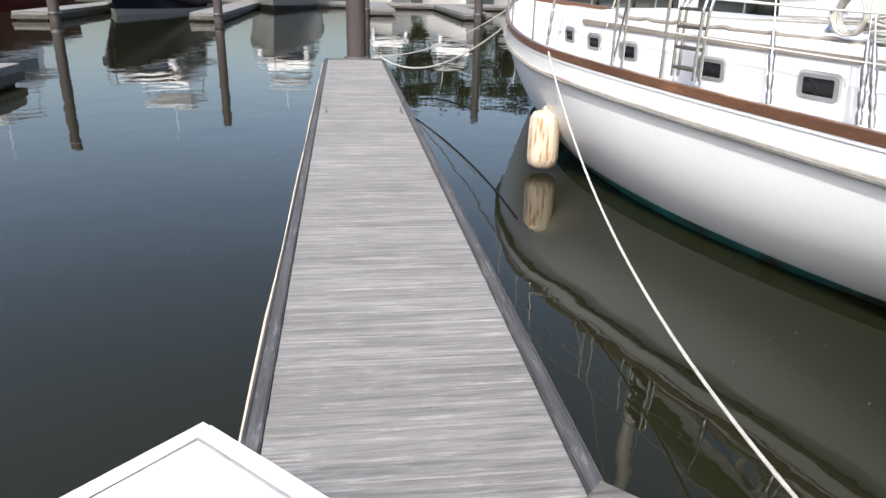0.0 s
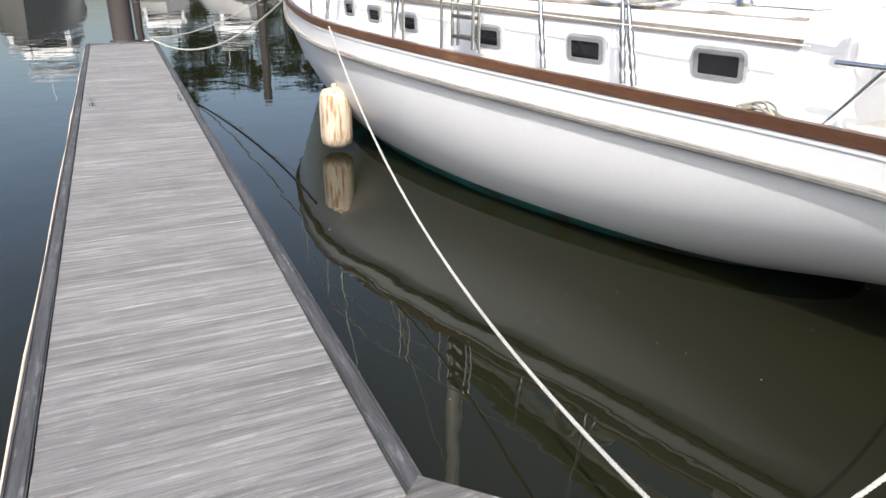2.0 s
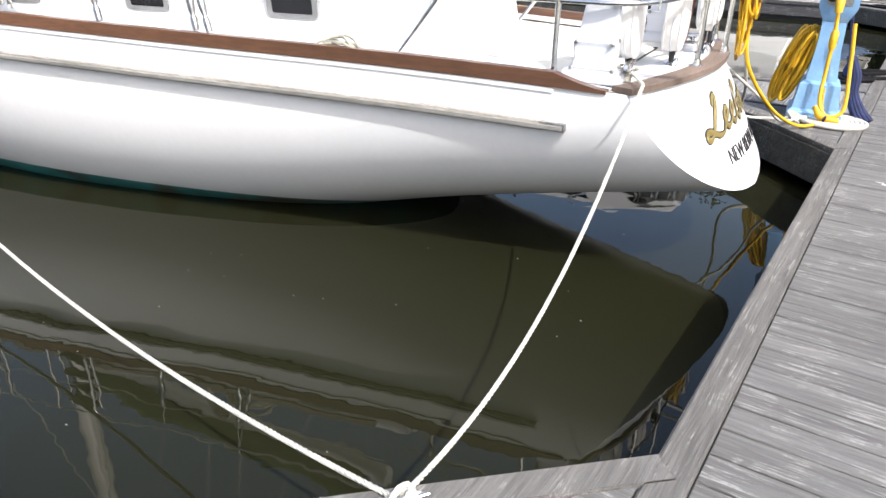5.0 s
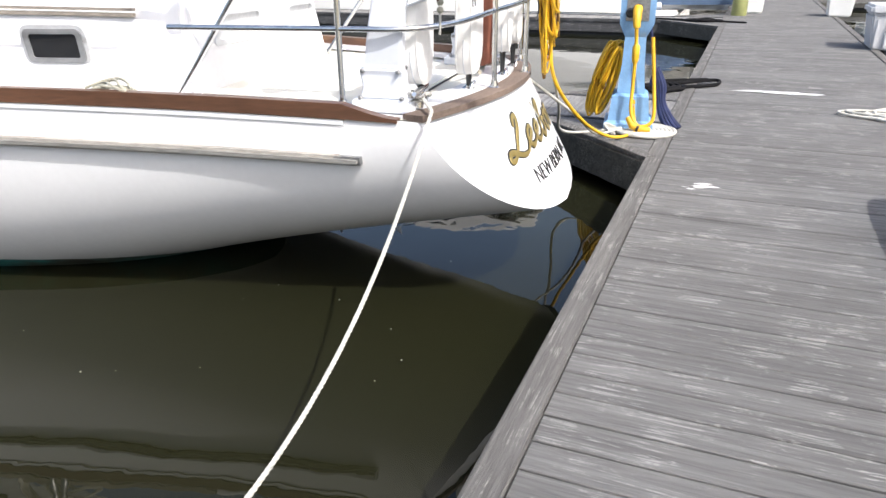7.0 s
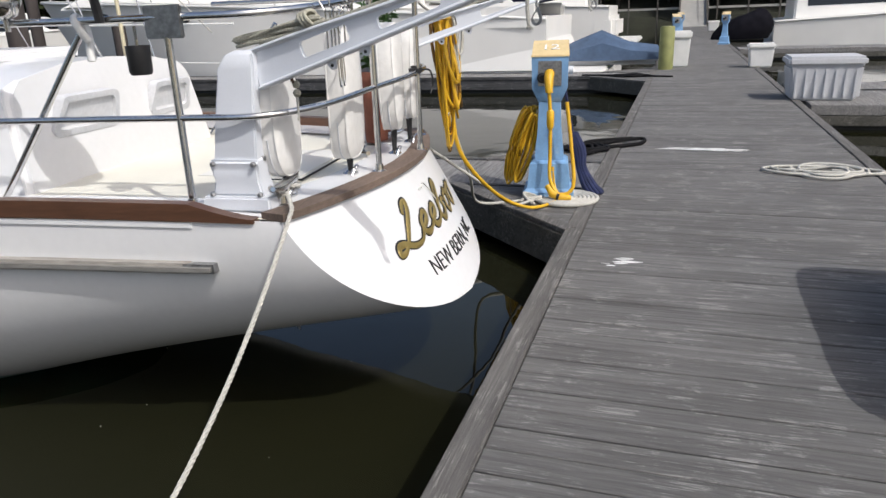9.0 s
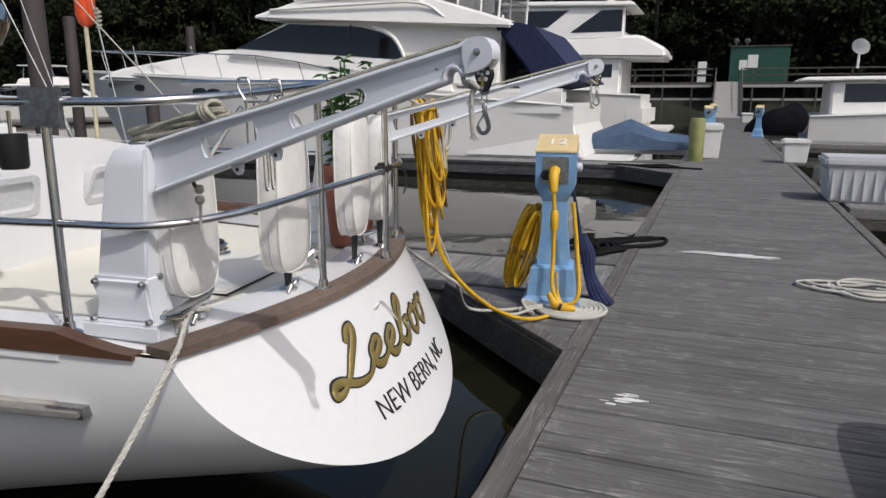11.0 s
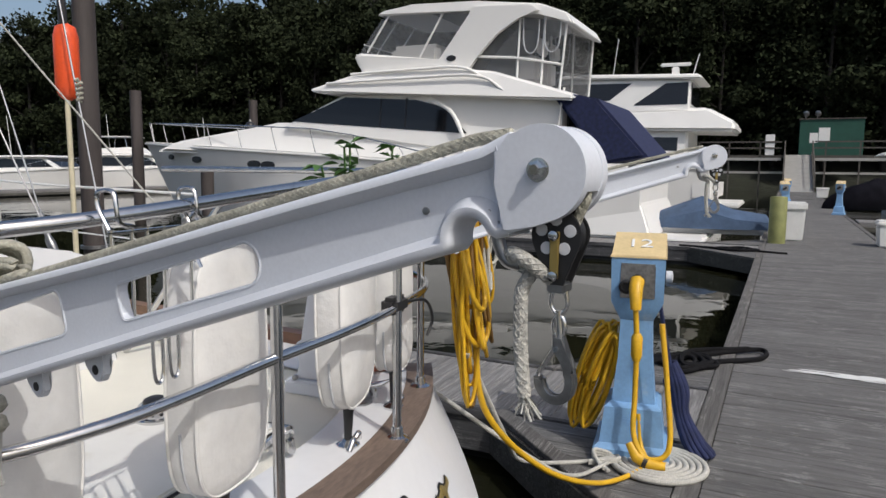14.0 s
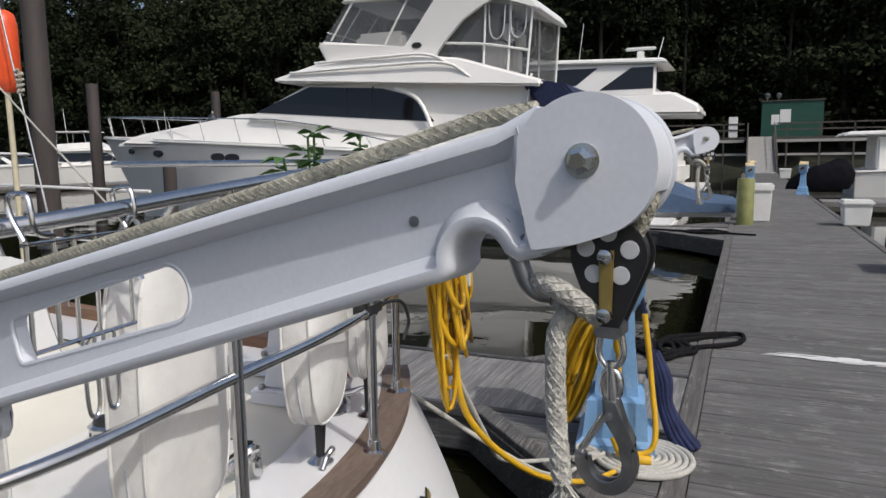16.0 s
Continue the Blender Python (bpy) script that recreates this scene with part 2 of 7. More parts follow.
# ------------------------------------------------------------------ mesh helpers
def part(name, bm, material, parent=None, label="", smooth=None):
    """Links a bmesh as one mesh object. smooth: degrees under which edges are shaded smooth."""
    me = bpy.data.meshes.new(name)
    bmesh.ops.recalc_face_normals(bm, faces=bm.faces)
    if smooth is not None:
        lim = radians(smooth)
        for f in bm.faces:
            f.smooth = True
        for e in bm.edges:
            e.smooth = len(e.link_faces) != 2 or e.calc_face_angle(0) < lim
    bm.to_mesh(me)
    bm.free()
    for m in material if isinstance(material, (list, tuple)) else [material]:
        me.materials.append(m)
    ob = new(name, me)
    if parent:
        ob.parent = parent
    if label:
        tagged(ob, label)
    return ob


def thing(name, label, category, at=(0, 0, 0), rz=0.0, group="", kind=""):
    ob = new(name)
    ob.empty_display_size = 0.1
    ob.matrix_basis = pose(*at, 0, 0, rz)
    return tagged(ob, label, category, group, kind)


def box(bm, lo, hi, bevel=0.0, m=None):
    r = bmesh.ops.create_cube(bm, size=1.0)
    vs = r["verts"]
    lo, hi = Vector(lo), Vector(hi)
    for v in vs:
        v.co = Vector((lo[i] + (v.co[i] + 0.5) * (hi[i] - lo[i]) for i in range(3)))
    if bevel:
        es = list({e for v in vs for e in v.link_edges})
        r = bmesh.ops.bevel(bm, geom=es, offset=bevel, segments=2, affect="EDGES")
        vs = list({v for f in r["faces"] for v in f.verts} | {v for v in vs if v.is_valid})
    if m:
        bmesh.ops.transform(bm, matrix=m, verts=vs)
    return vs


def boxm(lo, hi, bevel=0.0):
    bm = bmesh.new()
    box(bm, lo, hi, bevel)
    return bm


def curve_pts(pts, n=8):
    """Catmull-Rom through the points."""
    P = [Vector(p) for p in pts]
    P = [2 * P[0] - P[1], *P, 2 * P[-1] - P[-2]]
    out = []
    for i in range(1, len(P) - 2):
        a, b, c, d = P[i - 1 : i + 3]
        for k in range(n):
            t = k / n
            out.append(0.5 * (2 * b + (c - a) * t + (2 * a - 5 * b + 4 * c - d) * t * t + (3 * b - a - 3 * c + d) * t ** 3))
    return out + [P[-2]]


def tube(bm, pts, r, n=8, closed=False, cap=True):
    """A round bar along the points; r may be a list."""
    P = [Vector(p) for p in pts]
    rs = r if isinstance(r, (list, tuple)) else [r] * len(P)
    up = Vector((0, 0, 1))
    rings, ref = [], None
    for i, p in enumerate(P):
        a = P[(i - 1) % len(P)] if closed or i else P[0]
        b = P[(i + 1) % len(P)] if closed or i < len(P) - 1 else P[-1]
        d = (b - a).normalized()
        if ref is None:
            ref = d.cross(up if abs(d.z) < 0.9 else Vector((1, 0, 0))).normalized()
        ref = (ref - d * ref.dot(d)).normalized()
        q = d.cross(ref)
        rings.append([bm.verts.new(p + rs[i] * (math.cos(t) * ref + math.sin(t) * q)) for t in (2 * math.pi * k / n for k in range(n))])
    m = len(rings)
    for i in range(m if closed else m - 1):
        A, B = rings[i], rings[(i + 1) % m]
        for k in range(n):
            bm.faces.new((A[k], A[(k + 1) % n], B[(k + 1) % n], B[k]))
    if cap and not closed:
        bm.faces.new(rings[0][::-1])
        bm.faces.new(rings[-1])
    return bm


def tubem(pts, r, n=8, closed=False):
    return tube(bmesh.new(), pts, r, n, closed)


def lathe(bm, profile, n=16, m=None):
    """Turns (radius, height) pairs round z."""
    rings, made = [], []
    for r, z in profile:
        ring = [bm.verts.new((r * math.cos(t), r * math.sin(t), z)) for t in (2 * math.pi * k / n for k in range(n))]
        rings.append(ring)
        made += ring
    for A, B in zip(rings, rings[1:]):
        for k in range(n):
            bm.faces.new((A[k], A[(k + 1) % n], B[(k + 1) % n], B[k]))
    bm.faces.new(rings[0][::-1])
    bm.faces.new(rings[-1])
    if m:
        bmesh.ops.transform(bm, matrix=m, verts=made)
    return bm


def lathem(profile, n=16, m=None):
    return lathe(bmesh.new(), profile, n, m)


def slab(bm, outline, lo, hi, axis="z", bevel=0.0):
    """A polygon in a plane, given thickness along an axis."""
    def at(p, h):
        return {"z": (p[0], p[1], h), "x": (h, p[0], p[1]), "y": (p[0], h, p[1])}[axis]
    a = [bm.verts.new(at(p, lo)) for p in outline]
    b = [bm.verts.new(at(p, hi)) for p in outline]
    n = len(a)
    fs = [bm.faces.new(a[::-1]), bm.faces.new(b)]
    for i in range(n):
        fs.append(bm.faces.new((a[i], a[(i + 1) % n], b[(i + 1) % n], b[i])))
    if bevel:
        es = list(set(fs[0].edges) | set(fs[1].edges))
        bmesh.ops.bevel(bm, geom=es, offset=bevel, segments=2, affect="EDGES")
    return bm


def slabm(outline, lo, hi, axis="z", bevel=0.0):
    return slab(bmesh.new(), outline, lo, hi, axis, bevel)


def loft(bm, rows, close_rows=False):
    """A grid through rows of points."""
    G = [[bm.verts.new(p) for p in row] for row in rows]
    for A, B in zip(G, G[1:]):
        n = len(A)
        for k in range(n if close_rows else n - 1):
            bm.faces.new((A[k], A[(k + 1) % n], B[(k + 1) % n], B[k]))
    return G


def lerp_table(table, u):
    """Smooth value from rows of (u, value)."""
    if u <= table[0][0]:
        return table[0][1]
    for i in range(len(table) - 1):
        (a, va), (b, vb) = table[i], table[i + 1]
        if u <= b:
            pa = table[i - 1] if i else (2 * a - b, 2 * va - vb)
            pb = table[i + 2] if i + 2 < len(table) else (2 * b - a, 2 * vb - va)
            ma, mb = (vb - pa[1]) / (b - pa[0]), (pb[1] - va) / (pb[0] - a)
            t, h = (u - a) / (b - a), b - a
            return (2 * t ** 3 - 3 * t * t + 1) * va + (t ** 3 - 2 * t * t + t) * h * ma + (3 * t * t - 2 * t ** 3) * vb + (t ** 3 - t * t) * h * mb
    return table[-1][1]


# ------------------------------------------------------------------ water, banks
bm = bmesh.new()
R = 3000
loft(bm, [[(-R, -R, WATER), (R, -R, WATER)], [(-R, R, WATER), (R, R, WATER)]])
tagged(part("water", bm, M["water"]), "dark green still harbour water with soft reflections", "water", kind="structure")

# ------------------------------------------------------------------ docks
FING = 0.55                     # half width of a finger pier
DOCK_W = -2.32                  # far edge of the main dock
FINGERS = [(0.0, 13.6, 1.13), (7.0, 13.6, 1.15), (17.2, 14.0, 1.2)]


def fascia_box(name, lo, hi, parent, label=""):
    return part(name, boxm(lo, hi, 0.006), M["fascia"], parent, label)


def build_finger(x, length, gus, detailed):
    f = tagged(new("finger_pier"), "narrow weathered grey wooden finger pier floating on the water", "pier", "finger piers", "structure")
    for s in (-1, 1):
        e = s * (FING if s > 0 or x else 0.585)
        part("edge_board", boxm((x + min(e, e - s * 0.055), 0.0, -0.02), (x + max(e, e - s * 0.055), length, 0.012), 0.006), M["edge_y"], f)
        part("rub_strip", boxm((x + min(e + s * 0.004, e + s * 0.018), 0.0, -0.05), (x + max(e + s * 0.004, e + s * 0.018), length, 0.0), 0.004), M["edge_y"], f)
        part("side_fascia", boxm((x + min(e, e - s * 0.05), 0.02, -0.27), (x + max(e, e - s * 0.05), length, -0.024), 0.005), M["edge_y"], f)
    part("end_fascia", boxm((x - FING, length, -0.27), (x + FING, length + 0.04, 0.0), 0.005), M["edge_x"], f)
    part("end_board", boxm((x - FING, length - 0.14, -0.02), (x + FING, length - 0.001, 0.012), 0.005), M["edge_x"], f)
    part("float", boxm((x - 0.46, 0.2, WATER - 0.15), (x + 0.46, length - 0.2, -0.1), 0.01), M["black"], f)
    return f


fingers = [build_finger(x, n, g, True) for x, n, g in FINGERS]

main = tagged(new("main_dock"), "wide weathered grey wooden main dock running to the gangway", "dock", kind="structure")
X0, X1 = -8.0, 64.0
part("edge_board", boxm((X0, -0.11, -0.022), (X1, 0.0, 0.010), 0.006), M["edge_x"], main)
part("edge_board", boxm((X0, DOCK_W, -0.022), (X1, DOCK_W + 0.11, 0.010), 0.006), M["edge_x"], main)
part("fascia", boxm((X0, -0.05, -0.29), (X1, -0.006, -0.024), 0.006), M["fascia"], main)
part("fascia", boxm((X0, DOCK_W + 0.006, -0.29), (X1, DOCK_W + 0.05, -0.024), 0.006), M["fascia"], main)
part("float", boxm((X0, DOCK_W + 0.2, WATER - 0.15), (X1, -0.2, -0.12), 0.01), M["black"], main)


def gusset(x, gus, side):
    """The triangular corner platform between a finger and the main dock, boards parallel to the finger."""
    g = tagged(new("corner_platform"), "triangular plank platform in the corner between pier and dock", "dock", "corner platforms", "structure")
    a = x + side * FING
    b = a + side * gus
    d = Vector((b - a, -gus)).normalized()
    nrm = Vector((gus, side * gus)).normalized()
    for lo, hi, z0, z1, m, nm in ((-0.10, 0.0, -0.02, 0.014, M["edge_x"], "edge_board"), (-0.05, 0.012, -0.27, -0.024, M["fascia"], "fascia")):
        p, q = Vector((a, gus)), Vector((b, 0.0))
        nn = Vector((side, 1)).normalized()
        pts = [p + nn * lo, q + nn * lo, q + nn * hi, p + nn * hi]
        part(nm, slabm([tuple(v) for v in pts], z0, z1, "z", 0.004), m, g)
    n = int(gus / 0.14)
    for i in range(n):
        u0, u1 = i * gus / n + 0.002, (i + 1) * gus / n - 0.004
        h0, h1 = gus - u0 - 0.145, gus - u1 - 0.145
        if h1 < 0.02:
            h1 = 0.02
        if h0 < 0.05:
            continue
        pts = [(a + side * u0, 0.006), (a + side * u1, 0.006), (a + side * u1, h1), (a + side * u0, h0)]
        part("plank", slabm(pts, -0.03, 0.002), M["plank"], g)
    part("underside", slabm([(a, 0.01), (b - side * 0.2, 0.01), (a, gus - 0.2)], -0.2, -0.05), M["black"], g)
    return g


for i, (x, n, g) in enumerate(FINGERS):
    gusset(x, g, 1)
    gusset(x, g, -1)

# piles
def pile(x, y, r, top, label="tall dark steel mooring pile in the water"):
    p = thing("mooring_pile", label, "pile", (x, y, WATER), group="mooring piles")
    part("shaft", lathem([(r, -1.5), (r, top - WATER)], 20), M["pile"], p, smooth=40)
    part("guide_collar", lathem([(r + 0.05, 0.30), (r + 0.05, 0.36)], 20), M["dull"], p, smooth=40)
    return p


pile(0.03, 13.98, 0.19, 4.5)

# ------------------------------------------------------------------ sailing yacht
BOAT = thing("sailboat", "white fibreglass sailboat with teak caprail moored stern to the dock", "sailboat", (3.93, 0.30, 0.0), 6.07)
B_DECK = [(0.0, 0.84), (0.4, 0.865), (0.9, 0.90), (1.6, 0.97), (2.7, 1.12), (4.36, 1.40), (5.6, 1.56), (6.5, 1.58), (7.8, 1.37), (9.5, 0.86), (10.6, 0.40), (11.3, 0.03)]
Z_DECK = [(0.0, 0.67), (0.8, 0.69), (1.6, 0.71), (3.0, 0.735), (5.0, 0.80), (7.0, 0.89), (9.0, 1.02), (11.3, 1.22)]
Z_KEEL = [(0.0, 0.118), (0.8, -0.045), (1.62, -0.235), (3.0, -0.62), (4.5, -0.90), (7.0, -0.95), (9.0, -0.75), (10.3, -0.35), (10.9, 0.25), (11.3, 1.10)]
N_SEC = [(0.0, 2.2), (1.6, 3.0), (3.0, 3.3), (4.4, 3.1), (6.8, 2.1), (9.5, 1.5), (11.3, 1.2)]
M_SEC = [(0.0, 2.0), (1.6, 1.7), (3.0, 1.25), (4.4, 1.0), (11.3, 1.0)]


STB = 1.38                      # the starboard side stands a little farther from the lettering's middle


def hull_v(u, z):
    b, zs, zk = lerp_table(B_DECK, u), lerp_table(Z_DECK, u), lerp_table(Z_KEEL, u)
    f = min(1.0, max(0.0, (zs - z) / (zs - zk)))
    return b * max(0.0, 1 - f ** lerp_table(N_SEC, u)) ** (1 / lerp_table(M_SEC, u))


def rake(u, v, z):
    """The transom leans out towards the waterline and is rounded across; the rake fades along the hull."""
    k = max(0.0, 1 - u / 1.2)
    return u + k * k * (-0.07 + (z - 0.12) * 0.55 + 0.235 * (v - 0.17) ** 2)


def hull_pt(u, z, out=0.0):
    v = hull_v(u, z) + out
    return Vector((-v, rake(u, -v, z), z))


def both(bm, fn, us, zs_of):
    """Lofts the same strip on both sides of the hull."""
    for s in (1, -STB):
        loft(bm, [[Vector((p.x * s, p.y, p.z)) for p in (fn(u, k) for k in zs_of)] for u in us])


US = [i * 11.3 / 90 for i in range(91)]
TS = [i / 22 for i in range(23)]
bm = bmesh.new()


def sect(u, t):
    zs, zk = lerp_table(Z_DECK, u), lerp_table(Z_KEEL, u)
    return hull_pt(u, zs + (zk - zs) * (1 - (1 - t) ** 1.6))


both(bm, sect, US, TS)
bmesh.ops.remove_doubles(bm, verts=bm.verts, dist=0.002)
for lift in (0.085, 0.0):
    bmesh.ops.bisect_plane(bm, geom=bm.verts[:] + bm.edges[:] + bm.faces[:], plane_co=(0, 2.0, WATER + lift), plane_no=(0, -0.012, 1))
for f in bm.faces:
    c = f.calc_center_median()
    if c.z - 0.012 * (c.y - 2.0) < WATER + 0.085:
        f.material_index = 1
part("hull", bm, [M["gel"], M["boot"]], BOAT, smooth=50)

bm = bmesh.new()
rows = []
for t in TS:
    zs, zk = 0.67, 0.10
    z = zs + (zk - zs) * (1 - (1 - t) ** 1.6)
    v = hull_v(0, z)
    rows.append([Vector((x, rake(0, x, z), z)) for x in (v * (k / 10 if k < 0 else STB * k / 10) for k in range(-10, 11))])
loft(bm, rows)
bmesh.ops.remove_doubles(bm, verts=bm.verts, dist=0.001)
TRANSOM = part("transom", bm, M["gel"], BOAT, smooth=60)

# deck, with a raised toe
bm = bmesh.new()
loft(bm, [[Vector((s * (lerp_table(B_DECK, u) - 0.02), rake(u, lerp_table(B_DECK, u) * s, 0.7), lerp_table(Z_DECK, u) - 0.005 + 0.014 * (1.4 - s * s))) for s in (-1, -0.5, 0, 0.5 * STB, STB)] for u in US])
part("deck", bm, M["deck"], BOAT, smooth=40)


def rail_strip(name, u0, u1, w, h, dz, out, material, n=60, label="", sides=(1, -1)):
    """A bar that follows the sheer, on each side."""
    for s in sides:
        bm = bmesh.new()
        rows = []
        for i in range(n + 1):
            u = u0 + (u1 - u0) * i / n
            z = lerp_table(Z_DECK, u) + dz
            p = hull_pt(u, min(z, lerp_table(Z_DECK, u)))
            x0 = -p.x + out
            sx = s if s > 0 else -STB
            rows.append([Vector((-sx * xx, p.y, z + zz)) for xx, zz in ((x0, 0), (x0, h), (x0 - w, h), (x0 - w, 0))])
        G = loft(bm, rows, True)
        bm.faces.new(G[0])
        bm.faces.new(G[-1][::-1])
        es = [e for e in bm.edges if len(e.link_faces) == 2 and e.calc_face_angle(0) > 1.0]
        bmesh.ops.bevel(bm, geom=es, offset=min(w, h) * 0.25, segments=2, affect="EDGES")
        part(name, bm, material, BOAT, label, smooth=50)


rail_strip("bulwark", 0.72, 11.25, 0.05, 0.066, -0.01, 0.012, M["teak"], label="varnished brown teak bulwark, worn in places")
rail_strip("sheer_strake", 0.72, 11.2, 0.012, 0.022, -0.035, 0.007, M["gel"])
rail_strip("rub_rail", 0.78, 11.0, 0.06, 0.040, -0.208, 0.035, M["rubrail"], label="greyed teak rub rail, paint flaking off it")
rail_strip("rub_rail_strip", 0.66, 11.0, 0.02, 0.016, -0.196, 0.049, M["rubmetal"], label="dull metal strip along the rub rail")
rail_strip("rub_rail_end", 0.65, 0.80, 0.05, 0.036, -0.206, 0.037, M["dull"], n=6, label="dull metal end cap")
# a thin black bar follows the rub rail's lower edge
rail_strip("seam", 0.80, 11.0, 0.02, 0.006, -0.2125, 0.006, M["black"], label="thin black strip under the rub rail")

DY = 6.07
BM = pose(3.93, 0.30, 0.0, 0, 0, DY)


def onboat(name, label, category, x, y, z, group="", turn=0.0):
    """A thing that stands on or hangs from the sailboat, placed in the boat's own axes."""
    ob = new(name)
    ob.empty_display_size = 0.1
    ob.matrix_basis = BM @ pose(x, y, z, 0, 0, turn)
    return tagged(ob, label, category, group)


# quarter knees: the bulwark sweeps down to the taffrail at its after end
for s in (1, -STB):
    pts = []
    for i in range(9):
        t = i / 8
        u = 0.72 - 0.44 * t
        pts.append((u, 0.050 * (1 - t) ** 1.8 + 0.006))
    bm = bmesh.new()
    rows = []
    for u, h in pts:
        p = hull_pt(u, lerp_table(Z_DECK, u))
        rows.append([Vector((s * (p.x - 0.012), p.y, p.z - 0.01)), Vector((s * (p.x - 0.012), p.y, p.z + h)), Vector((s * (p.x + 0.038), p.y, p.z + h)), Vector((s * (p.x + 0.038), p.y, p.z - 0.01))])
    G = loft(bm, rows, True)
    bm.faces.new(G[0])
    bm.faces.new(G[-1][::-1])
    part("bulwark_end", bm, M["teak"], BOAT, smooth=30)

# taffrail cap along the top of the transom
bm = bmesh.new()
rows = []
for i in range(33):
    v = -0.85 + 2.02 * i / 32
    y = rake(0, v, 0.67)
    z = 0.672 + 0.012 * (1 - ((v - 0.16) / 1.01) ** 2)
    rows.append([Vector((v, y - 0.022, z)), Vector((v, y - 0.022, z + 0.028)), Vector((v * 0.97, y + 0.075, z + 0.028)), Vector((v * 0.97, y + 0.075, z))])
G = loft(bm, rows, True)
bm.faces.new(G[0])
bm.faces.new(G[-1][::-1])
bmesh.ops.bevel(bm, geom=[e for e in bm.edges if len(e.link_faces) == 2 and e.calc_face_angle(0) > 1.0], offset=0.006, segments=2, affect="EDGES")
part("taffrail", bm, M["teak_grey"], BOAT, "bare brown teak taffrail, worn", smooth=40)

# white waterways round the cream deck panels
bm = bmesh.new()
for s in (STB, -1):
    loft(bm, [[Vector((s * (lerp_table(B_DECK, u) - 0.03 - k), rake(u, -lerp_table(B_DECK, u), 0.7), lerp_table(Z_DECK, u) + 0.005 + 0.020 * k)) for k in (0.0, 0.22)] for u in [0.1 + 0.15 * i for i in range(70)]])
part("side_deck", bm, M["gel"], BOAT, smooth=40)

bm = bmesh.new()
loft(bm, [[Vector((v * k, rake(0, v, 0.67) + d, 0.694 + 0.010 * (1 - ((v - 0.16) / 1.01) ** 2) + 0.03 * (d - 0.05))) for k, d in ((0.97, 0.05), (0.90, 0.24))] for v in [-0.80 + 1.9 * i / 30 for i in range(31)]])
part("after_deck_margin", bm, M["gel"], BOAT, "white gelcoat margin inside the taffrail", smooth=40)

# cabin trunk with rounded edges
bm = bmesh.new()
rows = []
for i in range(49):
    u = 1.60 + 6.4 * i / 48
    b = lerp_table(B_DECK, u) - 0.24
    if u > 6.6:
        b = min(b, 1.25 - (u - 6.6) * 0.28)
    z0 = lerp_table(Z_DECK, u) - 0.04
    h = 1.16 + 0.03 * (u - 2.0) / 6.0 if u < 6.8 else 1.19 - (u - 6.8) * 0.22
    h = max(h, z0 + 0.06)
    lean = 0.07
    sec = [(-b, z0), (-b + lean * 0.8, h - 0.07), (-b + lean * 1.2, h - 0.02), (-b + lean * 2.2, h + 0.005), (-b * 0.45, h + 0.05), (0, h + 0.065)]
    sec += [(-x, z) for x, z in sec[-2::-1]]
    rows.append([Vector((x, u + 0.16 * max(0, z - z0) * max(0.0, 1 - (u - 1.6) / 0.5), z)) for x, z in sec])
G = loft(bm, rows)
bm.faces.new(G[0])
bm.faces.new(G[-1][::-1])
bmesh.ops.bevel(bm, geom=[e for e in bm.edges if all(v in G[0] for v in e.verts)], offset=0.025, segments=3, affect="EDGES")
TRUNK = part("cabin_trunk", bm, M["gel"], BOAT, smooth=35)


def trunk_x(u, z):
    b = lerp_table(B_DECK, u) - 0.24
    if u > 6.6:
        b = min(b, 1.25 - (u - 6.6) * 0.28)
    z0 = lerp_table(Z_DECK, u) - 0.04
    return -b + 0.056 * (z - z0) / (1.09 - z0)


def ring_outline(hw, hh, r, n=5):
    out = []
    for cx, cz, a0 in ((hw - r, hh - r, 0), (-hw + r, hh - r, 90), (-hw + r, -hh + r, 180), (hw - r, -hh + r, 270)):
        for k in range(n + 1):
            a = radians(a0 + 90 * k / n)
            out.append((cx + r * math.cos(a), cz + r * math.sin(a)))
    return out


def frame_ring(bm, outer, inner, y0, y1, m):
    """A flat frame between two outlines of equal count, from depth y0 to y1."""
    rows = [[Vector((p[0], y0, p[1])) for p in outer], [Vector((p[0], y1, p[1])) for p in outer], [Vector((p[0], y1, p[1])) for p in inner], [Vector((p[0], y0 + 0.004, p[1])) for p in inner]]
    for r in rows:
        for v in r:
            v[:] = m @ v
    loft(bm, rows, True)


